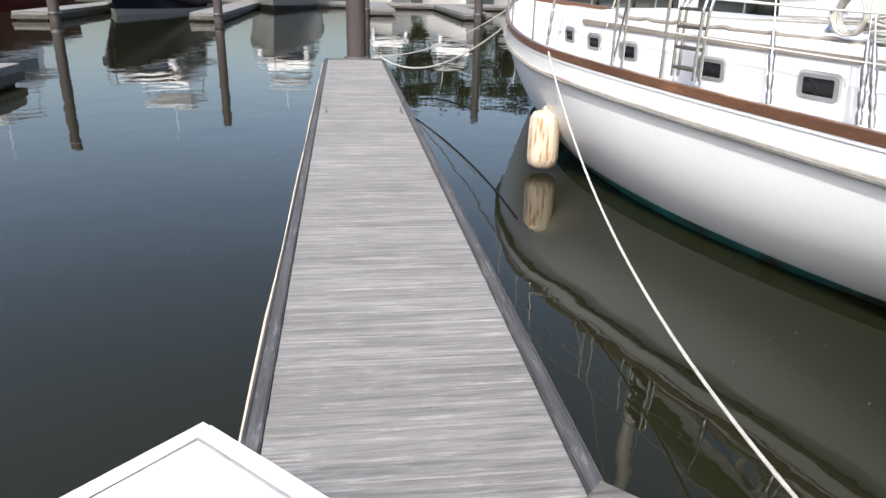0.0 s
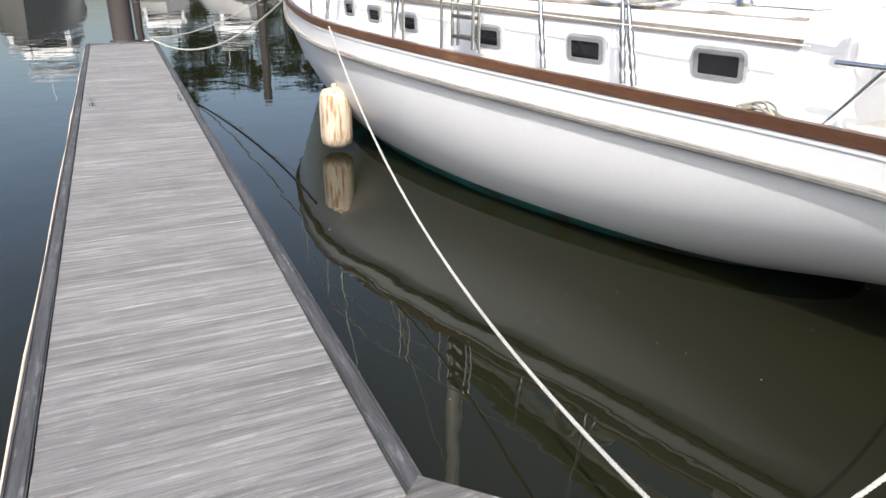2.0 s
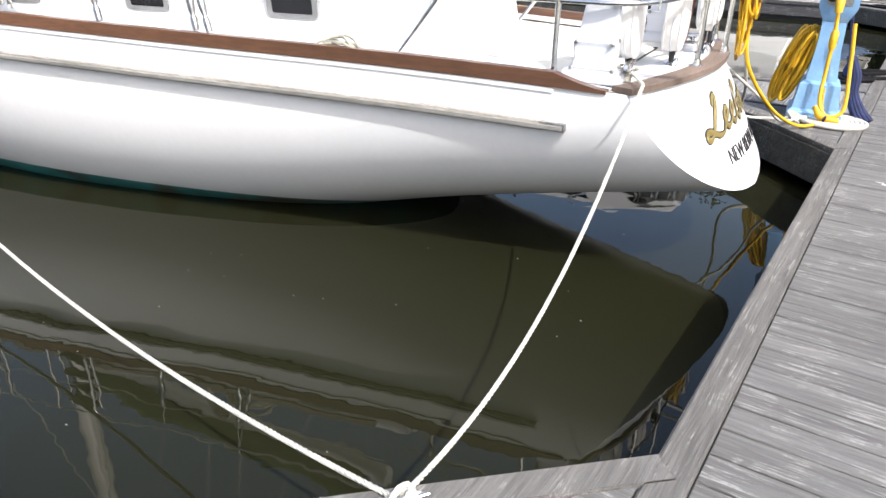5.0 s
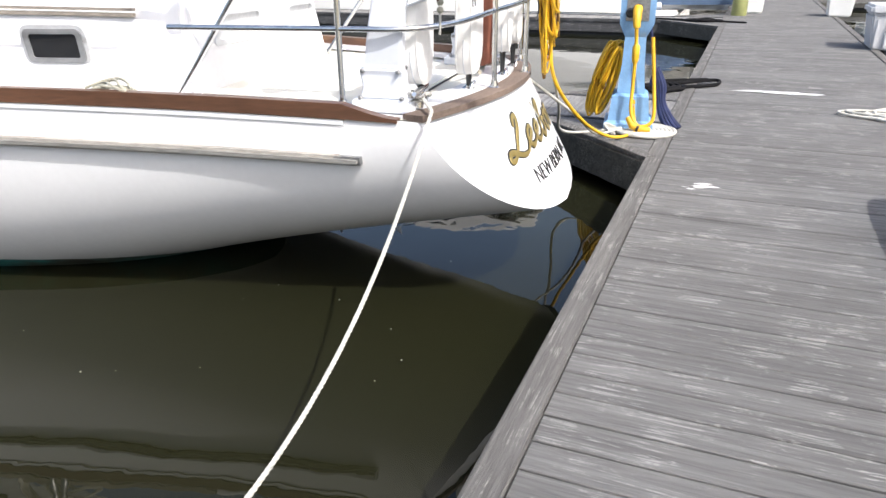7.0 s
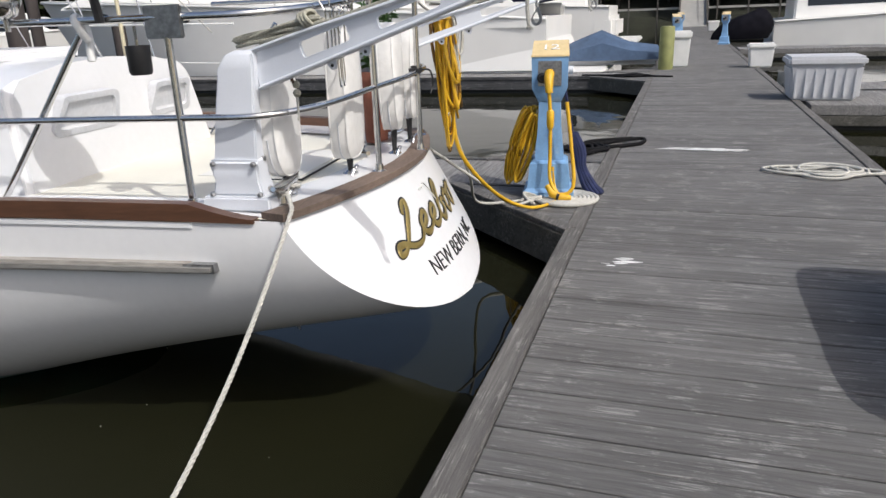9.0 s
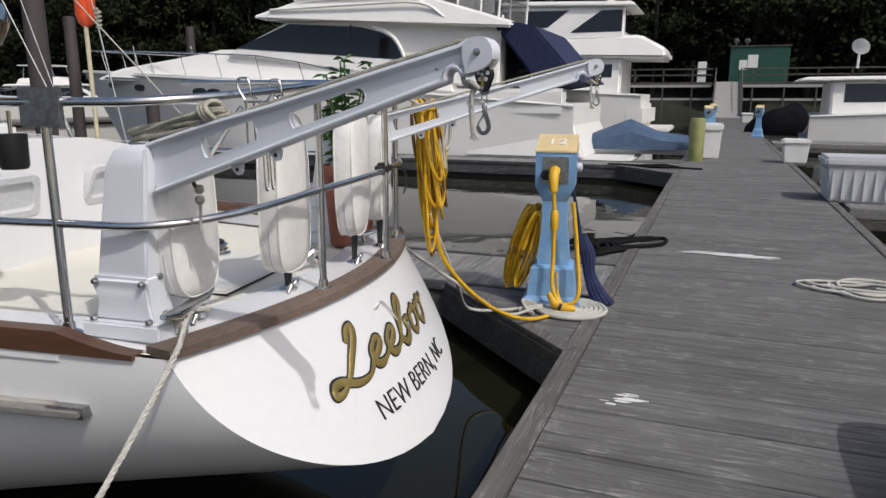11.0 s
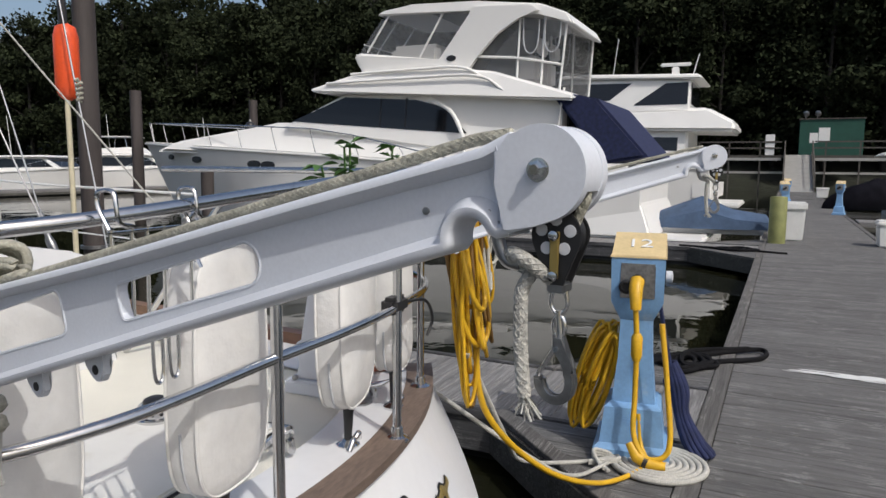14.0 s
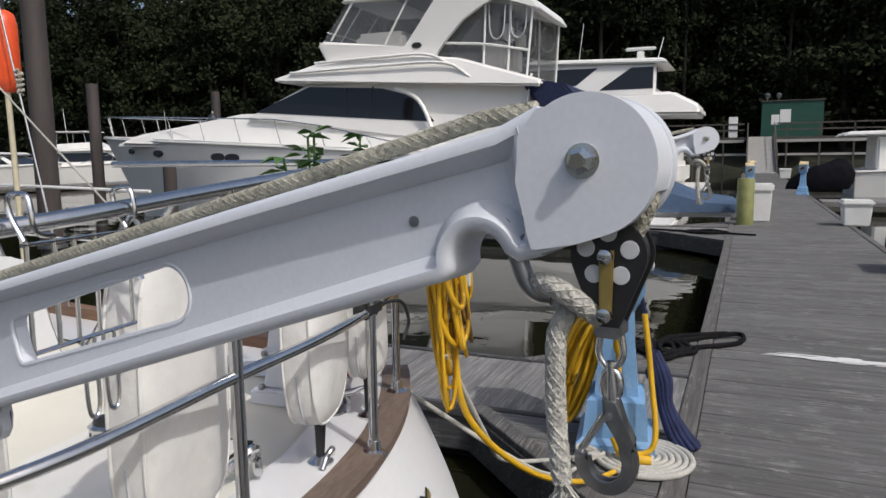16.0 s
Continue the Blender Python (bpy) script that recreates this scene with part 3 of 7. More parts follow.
PORTS = [(2.31, 0.935, 0.17, 0.084), (3.23, 0.925, 0.16, 0.082), (4.12, 0.925, 0.15, 0.08), (5.1, 0.955, 0.14, 0.075), (5.65, 0.985, 0.13, 0.07), (6.15, 1.01, 0.12, 0.07)]
for s in (1, -1):
    for u, z, hw, hh in PORTS:
        x = trunk_x(u, z)
        slope = math.degrees(math.atan2(trunk_x(u + 0.2, z) - trunk_x(u - 0.2, z), 0.4))
        m = Matrix.Diagonal((s, 1, 1, 1)) @ pose(x, u, z, 0, 0, -90 - slope) @ pose(0, 0, 0, 6, 0, 0)
        bm = bmesh.new()
        frame_ring(bm, ring_outline(hw, hh + 0.012, 0.045), ring_outline(hw - 0.024, hh - 0.008, 0.03), 0.012, -0.020, m)
        pf = part("portlight", bm, M["portframe"], BOAT, "pale grey framed portlight with dark glass", smooth=40)
        bm = bmesh.new()
        frame_ring(bm, ring_outline(hw - 0.018, hh - 0.004, 0.03), ring_outline(hw - 0.046, hh - 0.028, 0.014), 0.006, -0.028, m)
        part("inner_ring", bm, M["portring"], pf, smooth=40)
        bm = bmesh.new()
        o = ring_outline(hw - 0.043, hh - 0.024, 0.02)
        fs = [bm.verts.new(m @ Vector((p[0], -0.021, p[1]))) for p in o]
        bm.faces.new(fs)
        part("glass", bm, M["smoke"], pf)

# recessed windows in the after face of the trunk
for x0, x1, sk in ((-0.50, -0.06, 0.10), (0.20, 0.56, 0.06)):
    m = pose((x0 + x1) / 2, 1.655, 1.00, 9, 0, 0)
    hw = (x1 - x0) / 2
    outer = [(p[0] + (sk * 0.6 if p[0] < 0 and p[1] > 0 else 0), p[1]) for p in ring_outline(hw, 0.085, 0.035)]
    inner = [(p[0] * 0.86, p[1] * 0.70) for p in outer]
    bm = bmesh.new()
    frame_ring(bm, outer, inner, 0.01, -0.035, m)
    wf = part("window", bm, M["greybox"], BOAT, "pale grey framed aft cabin window", smooth=40)
    bm = bmesh.new()
    bm.faces.new([bm.verts.new(m @ Vector((p[0], -0.018, p[1]))) for p in inner])
    part("pane", bm, M["greybox"], wf)

# handrails on the trunk and coaming boards
for s in (1, -1):
    pts = [Vector((s * (trunk_x(u, 1.1) + 0.17), u, 1.165 + 0.012 * (u - 2.0) + (0.0 if abs((u * 2.2) % 1 - 0.5) > 0.12 else 0.012))) for u in [2.0 + 0.06 * i for i in range(62)]]
    part("handrail", tubem(pts, 0.018, 6), M["greyed_teak"], BOAT, "weathered teak handrail", smooth=60)
for s in (1, -1):
    pts = [Vector((s * (trunk_x(u, 1.1) - 0.004), u, 1.082 + 0.017 * (u - 1.87))) for u in [1.90 + 0.15 * i for i in range(28)]]
    bm = bmesh.new()
    G = loft(bm, [[p + Vector((s * a, 0, b)) for a, b in ((0.02, -0.019), (-0.016, -0.019), (-0.016, 0.019), (0.02, 0.019))] for p in pts], True)
    bm.faces.new(G[0][::-1])
    bm.faces.new(G[-1])
    part("eyebrow", bm, M["greyed_teak"], BOAT, "weathered teak moulding along the cabin side", smooth=40)
part("companion_hatch", boxm((-0.34, 2.1, 1.2), (0.34, 2.9, 1.27), 0.02), M["gel"], BOAT, smooth=40)
part("mast", tubem([(0, 6.3, 0.9), (0, 6.3, 15.5)], 0.095, 14), M["white"], BOAT, smooth=60)
part("boom", tubem([(0, 6.15, 2.35), (0, 2.3, 2.25)], 0.07, 10), M["white"], BOAT, smooth=60)
bm = tube(bmesh.new(), [(0.02 * math.sin(i * 1.7), 6.1 - 0.38 * i, 2.52 + 0.02 * math.sin(i * 2.3)) for i in range(11)], [0.1, 0.2, 0.19, 0.18, 0.17, 0.17, 0.16, 0.15, 0.14, 0.12, 0.05], 10)
part("sail_cover", bm, mat("green_canvas", (0.035, 0.065, 0.02), 0.9, var=0.2, scale=4), BOAT, "olive green canvas cover over the boom", smooth=60)

# shrouds with turnbuckles
for s in (1, -1):
    for u, tx, tz in ((2.66, 0.25, 9.0), (2.74, 0.1, 13.5), (3.36, 0.4, 8.0), (6.2, 0.05, 14)):
        x = -(lerp_table(B_DECK, u) - 0.05) * (s if s > 0 else -STB)
        z = lerp_table(Z_DECK, u) + 0.06
        top = Vector((-tx * s, 6.3 if u > 6 else 5.6, tz))
        foot = Vector((x, u, z))
        d = (top - foot).normalized()
        part("shroud", tubem([foot, top], 0.0045, 6), M["steel"], BOAT)
        bm = bmesh.new()
        tube(bm, [foot + d * k for k in (0.0, 0.06, 0.08, 0.10, 0.17, 0.19, 0.22, 0.30, 0.32, 0.36, 0.43, 0.47)], [0.018, 0.020, 0.011, 0.018, 0.022, 0.012, 0.018, 0.022, 0.011, 0.017, 0.013, 0.005], 8)
        part("turnbuckle", bm, M["dull"], BOAT, smooth=50)

# stanchions, lifelines, boarding gate
def cap_pt(u, s, dz=0.06, inn=0.03):
    return Vector((-(s if s > 0 else -STB) * (lerp_table(B_DECK, u) - inn), rake(u, -lerp_table(B_DECK, u), 0.7), lerp_table(Z_DECK, u) + dz))


for s in (1, -1):
    for u in (4.35, 4.83, 4.97, 6.6, 7.9, 9.2):
        p = cap_pt(u, s)
        part("stanchion", tubem([p, p + Vector((0, 0, 0.58))], 0.0125, 8), M["steel"], BOAT, smooth=60)
    for h in (0.33, 0.58):
        part("lifeline", tubem([cap_pt(u, s, 0.06 + h) for u in (1.7, 3.0, 4.35, 5.5, 6.6, 7.9, 9.2, 10.4)], 0.0075 if h > 0.5 else 0.004, 6), M["white"], BOAT)
    p1, p2 = cap_pt(4.83, s), cap_pt(4.97, s)
    part("gate_brace", tubem(curve_pts([p1 + Vector((0, 0.16, 0)), p1 + Vector((0, 0.03, 0.45)), p1 + Vector((0, 0, 0.56))], 6), 0.011, 8), M["steel"], BOAT, smooth=60)
bow = [cap_pt(9.2, 1, 0.64), cap_pt(10.3, 1, 0.68), Vector((0, 11.45, 1.92)), cap_pt(10.3, -1, 0.68), cap_pt(9.2, -1, 0.64)]
part("bow_pulpit", tubem(curve_pts(bow, 8), 0.0125, 8), M["steel"], BOAT, smooth=60)
for u, s in ((10.2, 1), (10.2, -1), (10.9, 1), (10.9, -1)):
    p = cap_pt(u, s)
    part("pulpit_leg", tubem([p, p + Vector((0, 0.05, 0.62))], 0.0125, 8), M["steel"], BOAT, smooth=60)

# stern pulpit
def stern_rail(z, r, fwd, lift):
    """One bar round the stern; the boat's trim lifts it towards starboard."""
    plan = [(-0.86, fwd), (-0.82, 1.2), (-0.80, 0.84), (-0.765, 0.54), (-0.54, 0.385), (-0.143, 0.311), (0.12, 0.26), (0.376, 0.25), (0.72, 0.30), (0.98, 0.46), (1.10, 0.82), (1.16, fwd)]
    return tubem(curve_pts([(x, y, z + lift * max(0.0, min(1.0, (x + 0.82) / 1.1))) for x, y in plan], 8), r, 10)


part("upper_rail", stern_rail(1.378, 0.0135, 1.75, 0.095), M["steel"], BOAT, smooth=60)
part("middle_rail", stern_rail(1.035, 0.0125, 1.62, 0.06), M["steel"], BOAT, smooth=60)
for x, y in ((-0.80, 0.835), (-0.143, 0.311), (0.376, 0.25), (0.86, 0.37), (1.10, 0.82)):
    st = part("rail_post", tubem([(x, y, 0.70), (x, y, 1.378 + 0.095 * max(0.0, min(1.0, (x + 0.82) / 1.1)))], 0.0135, 10), M["steel"], BOAT, smooth=60)
    part("foot_plate", lathem([(0.036, 0.0), (0.036, 0.008), (0.02, 0.016), (0.017, 0.04)], 14, pose(x, y, 0.70)), M["steel"], st, smooth=50)
for x in (-0.80, 0.80):
    part("rail_brace", tubem([(x, 1.66, 0.72), (x, 1.17, 1.345)], 0.0125, 10), M["steel"], BOAT, smooth=60)
part("rail_plate", boxm((-0.815, 0.77, 1.31), (-0.795, 0.91, 1.42), 0.004), M["dull"], BOAT, "grey plate clamped to the rail")
part("hose_hook", tubem(curve_pts([(-0.81, 1.14, 1.31), (-0.83, 1.16, 1.36), (-0.81, 1.18, 1.39), (-0.79, 1.16, 1.35), (-0.80, 1.15, 1.24)], 5), 0.016, 8), M["white"], BOAT, smooth=60)
for y in (0.36, 0.30):
    part("rail_clip", tubem(curve_pts([(-0.36 + y - 0.3, y + 0.03, 1.30), (-0.36 + y - 0.3, y + 0.06, 1.36), (-0.36 + y - 0.3, y + 0.04, 1.40), (-0.36 + y - 0.3, y + 0.01, 1.36)], 5), 0.004, 6), M["steel"], BOAT)

part("rail_clamp", boxm((0.33, 0.235, 1.075), (0.43, 0.285, 1.125), 0.012), M["black"], BOAT, "black plastic clamp on the middle rail")
part("clamp_arm", tubem(curve_pts([(0.43, 0.25, 1.10), (0.52, 0.22, 1.09), (0.58, 0.22, 1.02), (0.56, 0.23, 0.97)], 6), 0.005, 8), M["black"], BOAT, smooth=60)

# cleats
def cleat(parent, at, rz, size=0.2):
    bm = bmesh.new()
    m = pose(*at, 0, 0, rz)
    for k in (-0.2, 0.2):
        tube(bm, [m @ Vector((k * size, 0, 0)), m @ Vector((k * size * 0.9, 0, 0.16 * size))], 0.07 * size, 8)
    tube(bm, [m @ Vector(p) for p in ((-0.5 * size, 0, 0.24 * size), (-0.3 * size, 0, 0.19 * size), (0.3 * size, 0, 0.19 * size), (0.5 * size, 0, 0.24 * size))], [0.03 * size, 0.07 * size, 0.07 * size, 0.03 * size], 8)
    return part("cleat", bm, M["steel"], parent, smooth=50)


cleat(BOAT, (-0.64, 0.53, 0.703), 8, 0.32)
cleat(BOAT, (0.66, 0.50, 0.705), -40)
part("deck_cleat", tubem(curve_pts([(0.10, 0.52, 0.74), (0.16, 0.48, 0.78), (0.2, 0.5, 0.73), (0.13, 0.45, 0.735)], 4), 0.012, 6), M["steel"], BOAT, smooth=50)
part("deck_drain", lathem([(0.05, 0), (0.05, 0.012), (0.03, 0.016)], 14, pose(0.62, 0.5, 0.70)), M["dull"], BOAT)
vent = part("deck_vent", lathem([(0.062, 0), (0.062, 0.010), (0.048, 0.016), (0.046, 0.042), (0.052, 0.048), (0.042, 0.054), (0.02, 0.054)], 24, pose(0.24, 1.0, 0.71)), M["steel"], BOAT, "round steel vent with a black top", smooth=40)
part("vent_cap", lathem([(0.038, 0), (0.036, 0.010), (0.02, 0.018)], 20, pose(0.24, 1.0, 0.764)), M["black"], vent, smooth=40)
for k in range(12):
    a = math.radians(30 * k)
    part("vent_hole", lathem([(0.006, 0), (0.006, 0.002)], 8, pose(0.24 + 0.0465 * math.cos(a), 1.0 + 0.0465 * math.sin(a), 0.738) @ pose(0, 0, 0, 0, 0, 30 * k) @ pose(0, 0, 0, 0, 90, 0)), M["black"], vent)
part("hatch", boxm((-0.30, 0.62, 0.69), (0.34, 1.12, 0.712), 0.008), M["nonskid"], BOAT, "flush white deck hatch", smooth=40)
part("hatch_gasket", tubem([(-0.31, 0.61, 0.703), (0.35, 0.61, 0.703), (0.35, 1.13, 0.703), (-0.31, 1.13, 0.703)], 0.005, 6, True), M["black"], BOAT)

# lettering on the transom
def letters(text, size, x, z, material, shear=0.0, extr=0.003, parent=TRANSOM, outline=None):
    cu = bpy.data.curves.new("lettering", "FONT")
    cu.body, cu.size, cu.shear, cu.extrude = text, size, shear, extr
    cu.align_x, cu.offset = "CENTER", -0.0024
    ob = bpy.data.objects.new("lettering", cu)
    deps = bpy.context.evaluated_depsgraph_get()
    scene.collection.objects.link(ob)
    bpy.context.view_layer.update()
    me = bpy.data.meshes.new_from_object(ob.evaluated_get(bpy.context.evaluated_depsgraph_get()))
    bpy.data.objects.remove(ob)
    bm = bmesh.new()
    bm.from_mesh(me)
    bmesh.ops.subdivide_edges(bm, edges=[e for e in bm.edges if e.calc_length() > size * 0.5], cuts=1)
    for v in bm.verts:
        px, pz, d = x + v.co.x, z + v.co.y, v.co.z
        v.co = Vector((px, rake(0, px, pz) - 0.004 - d, pz))
    bm.verts.ensure_lookup_table()
    left = set(bm.verts)
    while left:
        group, todo = set(), [next(iter(left))]
        while todo:
            v = todo.pop()
            if v in group:
                continue
            group.add(v)
            todo += [e.other_vert(v) for e in v.link_edges]
        left -= group
        one, idx = bmesh.new(), {}
        for v in sorted(group, key=lambda q: q.index):
            idx[v] = one.verts.new(v.co)
        for fc in bm.faces:
            if fc.verts[0] in group:
                one.faces.new([idx[v] for v in fc.verts])
        part("letter", one, material, parent)


letters("NEW BERN, NC", 0.106, 0.125, 0.260, M["ink"])


def script_word(x, z, h, material, r, lift=0.0):
    """The boat's name as a flowing brush stroke."""
    strokes, cx = [], x
    strokes.append([(cx + 0.30 * h, 0.66 * h), (cx + 0.36 * h, 0.84 * h), (cx + 0.45 * h, 0.86 * h), (cx + 0.43 * h, 0.68 * h), (cx + 0.31 * h, 0.40 * h), (cx + 0.20 * h, 0.14 * h), (cx + 0.06 * h, -0.05 * h), (cx - 0.06 * h, -0.06 * h), (cx - 0.05 * h, 0.09 * h), (cx + 0.08 * h, 0.09 * h), (cx + 0.30 * h, -0.05 * h), (cx + 0.50 * h, -0.04 * h), (cx + 0.62 * h, 0.12 * h)])
    cx += 0.66 * h
    for k in range(2):
        strokes.append([(cx - 0.06 * h, 0.12 * h), (cx + 0.12 * h, 0.26 * h), (cx + 0.20 * h, 0.40 * h), (cx + 0.10 * h, 0.46 * h), (cx - 0.01 * h, 0.28 * h), (cx + 0.02 * h, 0.06 * h), (cx + 0.16 * h, 0.02 * h), (cx + 0.34 * h, 0.14 * h)])
        cx += 0.36 * h
    strokes.append([(cx - 0.04 * h, 0.14 * h), (cx + 0.16 * h, 0.55 * h), (cx + 0.26 * h, 0.78 * h), (cx + 0.17 * h, 0.82 * h), (cx + 0.06 * h, 0.60 * h), (cx, 0.14 * h), (cx + 0.10 * h, 0.0), (cx + 0.24 * h, 0.14 * h), (cx + 0.22 * h, 0.36 * h), (cx + 0.34 * h, 0.36 * h)])
    cx += 0.42 * h
    for k in range(2):
        strokes.append([(cx + 0.16 * h, 0.44 * h), (cx + 0.02 * h, 0.34 * h), (cx - 0.02 * h, 0.12 * h), (cx + 0.08 * h, 0.0), (cx + 0.20 * h, 0.12 * h), (cx + 0.24 * h, 0.34 * h), (cx + 0.16 * h, 0.45 * h), (cx + 0.26 * h, 0.38 * h), (cx + 0.40 * h, 0.42 * h)])
        cx += 0.38 * h
    for st in strokes:
        bm = bmesh.new()
        pts = curve_pts([(x + (px - x) * 2.0 + 0.25 * pz, 0, pz) for px, pz in st], 7)
        P = [Vector((p.x, rake(0, p.x, z + p.z) - 0.003, z + p.z)) for p in pts]
        tube(bm, P, [r * (0.65 + 0.5 * abs(math.sin(2.2 * i / len(P) * math.pi))) for i in range(len(P))], 6)
        for v in bm.verts:
            y0 = rake(0, v.co.x, v.co.z) - 0.002 - lift
            v.co.y = y0 + (v.co.y - y0) * 0.18
        part("letter", bm, material, TRANSOM, smooth=60)


script_word(-0.37, 0.415, 0.185, M["ink"], 0.021)
script_word(-0.37, 0.415, 0.185, M["gold"], 0.0145, 0.004)
part("drain_cord", tubem(curve_pts([(0.06 + dx, rake(0, 0.06 + dx, 0.585 + dz) - 0.012, 0.585 + dz) for dx, dz in ((0, 0), (0.05, 0.012), (0.085, -0.03), (0.10, -0.08))], 5), 0.003, 6), M["rope"], TRANSOM, "thin white cord hanging from the drain", smooth=60)
part("drain_hole", lathem([(0.022, 0), (0.022, 0.006), (0.012, 0.008)], 14, pose(0.06, rake(0, 0.06, 0.585) - 0.002, 0.585) @ pose(0, 0, 0, 90 + 29)), M["white"], TRANSOM)


# ------------------------------------------------------------------ davits
def davit(parent, fx, tip, detail):
    """A painted cast davit: bolted base, column, tapering arm with slots, sheave head."""
    T = Vector(tip)
    d = part("davit", (lambda bm: (box(bm, (fx - 0.075, 0.53, 0.69), (fx + 0.075, 0.80, 0.745), 0.008), bm)[1])(bmesh.new()), M["davit"], parent, "pale grey painted cast davit", smooth=40)
    bm = bmesh.new()
    rows = []
    for z, hx, y0, y1 in ((0.745, 0.055, 0.56, 0.765), (0.80, 0.05, 0.575, 0.755), (0.845, 0.058, 0.57, 0.76), (0.875, 0.058, 0.57, 0.76), (0.885, 0.046, 0.575, 0.745), (1.05, 0.046, 0.565, 0.72), (1.20, 0.046, 0.55, 0.69), (1.245, 0.044, 0.55, 0.66), (1.262, 0.03, 0.56, 0.62)):
        rows.append([Vector((fx - hx, y0, z)), Vector((fx + hx, y0, z)), Vector((fx + hx, y1, z)), Vector((fx - hx, y1, z))])
    G = loft(bm, rows, True)
    bm.faces.new(G[0][::-1])
    bm.faces.new(G[-1])
    bmesh.ops.bevel(bm, geom=[e for e in bm.edges if e.calc_length() > 0.14 or abs(e.verts[0].co.z - e.verts[1].co.z) > 0.03], offset=0.008, segments=2, affect="EDGES")
    part("column", bm, M["davit"], d, smooth=40)
    for k, (y, z) in enumerate(((0.57, 0.752), (0.76, 0.752), (0.585, 0.865), (0.745, 0.865))):
        part("bolt", lathem([(0.010, 0), (0.010, 0.012), (0.006, 0.016)], 8, pose(fx - 0.058, y, z) @ pose(0, 0, 0, 0, -90, 0)), M["dull"], d)
        part("bolt", lathem([(0.010, 0), (0.010, 0.012), (0.006, 0.016)], 8, pose(fx, y - 0.012 if y < 0.65 else y, z + 0.004)), M["dull"], d)
    root = Vector((fx, 0.56, 1.185))
    ax = T - root
    L = ax.length
    e1 = ax.normalized()
    e3 = Vector((0, 0, 1)) - e1 * e1.z
    e3.normalize()
    e2 = e3.cross(e1)
    fr = Matrix((( e1.x, e2.x, e3.x, root.x), (e1.y, e2.y, e3.y, root.y), (e1.z, e2.z, e3.z, root.z), (0, 0, 0, 1)))

    TOP = [(0.0, 0.074), (0.25, 0.066), (0.52, 0.050), (0.84, 0.036), (L - 0.05, 0.0275), (L - 0.03, 0.0272), (L - 0.016, 0.031)]
    BOT = [(0.0, -0.060), (0.25, -0.054), (0.50, -0.047), (0.78, -0.039), (L - 0.10, -0.034)]
    notch, nr = (L - 0.070, -0.032), 0.0200

    def top(s_):
        return lerp_table(TOP, s_)

    def bot(s_):
        if abs(s_ - notch[0]) < nr:
            return max(notch[1] + math.sqrt(nr * nr - (s_ - notch[0]) ** 2), -0.0335)
        return lerp_table(BOT, s_) if s_ < notch[0] else -0.0335

    # web with long slots: square-cut at the inner end, rounded at the outer
    slots = [(0.200 * L, 0.388 * L, -0.017, 0.040, 0.25), (0.495 * L, 0.714 * L, -0.0205, 0.0225, 1.0)]
    bm = bmesh.new()
    hw = 0.007

    def strip(ss, lo, hi):
        G = loft(bm, [[fr @ Vector((s_, w_, h)) for w_, h in ((-hw, lo(s_)), (hw, lo(s_)), (hw, hi(s_)), (-hw, hi(s_)))] for s_ in ss], True)
        bm.faces.new(G[0][::-1])
        bm.faces.new(G[-1])

    def steps(a, b, n):
        return [a + (b - a) * k / n for k in range(n + 1)]

    strip(steps(0.0, slots[0][0], 4), bot, top)
    strip(steps(slots[0][1], slots[1][0], 4), bot, top)
    strip(steps(slots[1][1], notch[0] - nr, 6) + steps(notch[0] - nr + 0.0006, L - 0.035, 24), bot, top)
    for a, b, lo, hi, rnd in slots:
        mid, half = (lo + hi) / 2, (hi - lo) / 2

        def gap(s_):
            r0, r1 = 0.010, max(0.014, half * rnd)
            if s_ < a + r0:
                e = (a + r0 - s_) / r0
                return half * (0.55 + 0.45 * math.sqrt(max(0.0, 1 - e * e)))
            if s_ > b - r1:
                e = (s_ - b + r1) / r1
                keep = 1 - min(1.0, r1 / half)
                return half * (keep + (1 - keep) * math.sqrt(max(0.0, 1 - e * e)))
            return half
        ss = steps(a, a + 0.010, 6) + steps(a + 0.012, b - 0.026, 8) + steps(b - 0.024, b - 0.004, 10) + steps(b - 0.0034, b, 5)
        strip(ss, bot, lambda s_: mid - gap(s_))
        strip(ss, lambda s_: mid + gap(s_), top)
        rim = [(s_, mid + gap(s_)) for s_ in ss] + [(s_, mid - gap(s_)) for s_ in ss[::-1]]
        tube(bm, [fr @ Vector((x_, -hw + 0.001, h)) for x_, h in rim], 0.0022, 6, True)
    part("web", bm, M["davit"], d, smooth=40)

    # flanges with filleted undersides; the lower one arches over the becket eye
    def flange(path, sign, w0, w1):
        bm = bmesh.new()
        rows = []
        for i, (x_, h) in enumerate(path):
            a, b = path[max(i - 1, 0)], path[min(i + 1, len(path) - 1)]
            t = Vector((b[0] - a[0], b[1] - a[1])).normalized()
            nx, nh = -t.y * sign, t.x * sign
            w_ = w0 + (w1 - w0) * min(1.0, x_ / L)
            rows.append([fr @ Vector((x_ + nx * r, q, h + nh * r)) for q, r in ((-w_, 0.001), (-w_ + 0.003, 0.004), (w_ - 0.003, 0.004), (w_, 0.001), (w_, -0.004), (hw + 0.007, -0.0065), (hw + 0.001, -0.012), (-hw - 0.001, -0.012), (-hw - 0.007, -0.0065), (-w_, -0.004))])
        G = loft(bm, rows, True)
        bm.faces.new(G[0][::-1])
        bm.faces.new(G[-1])
        part("flange", bm, M["davit"], d, smooth=50)

    flange([(s_, top(s_)) for s_ in steps(0.0, L - 0.016, 40)], 1, 0.027, 0.020)
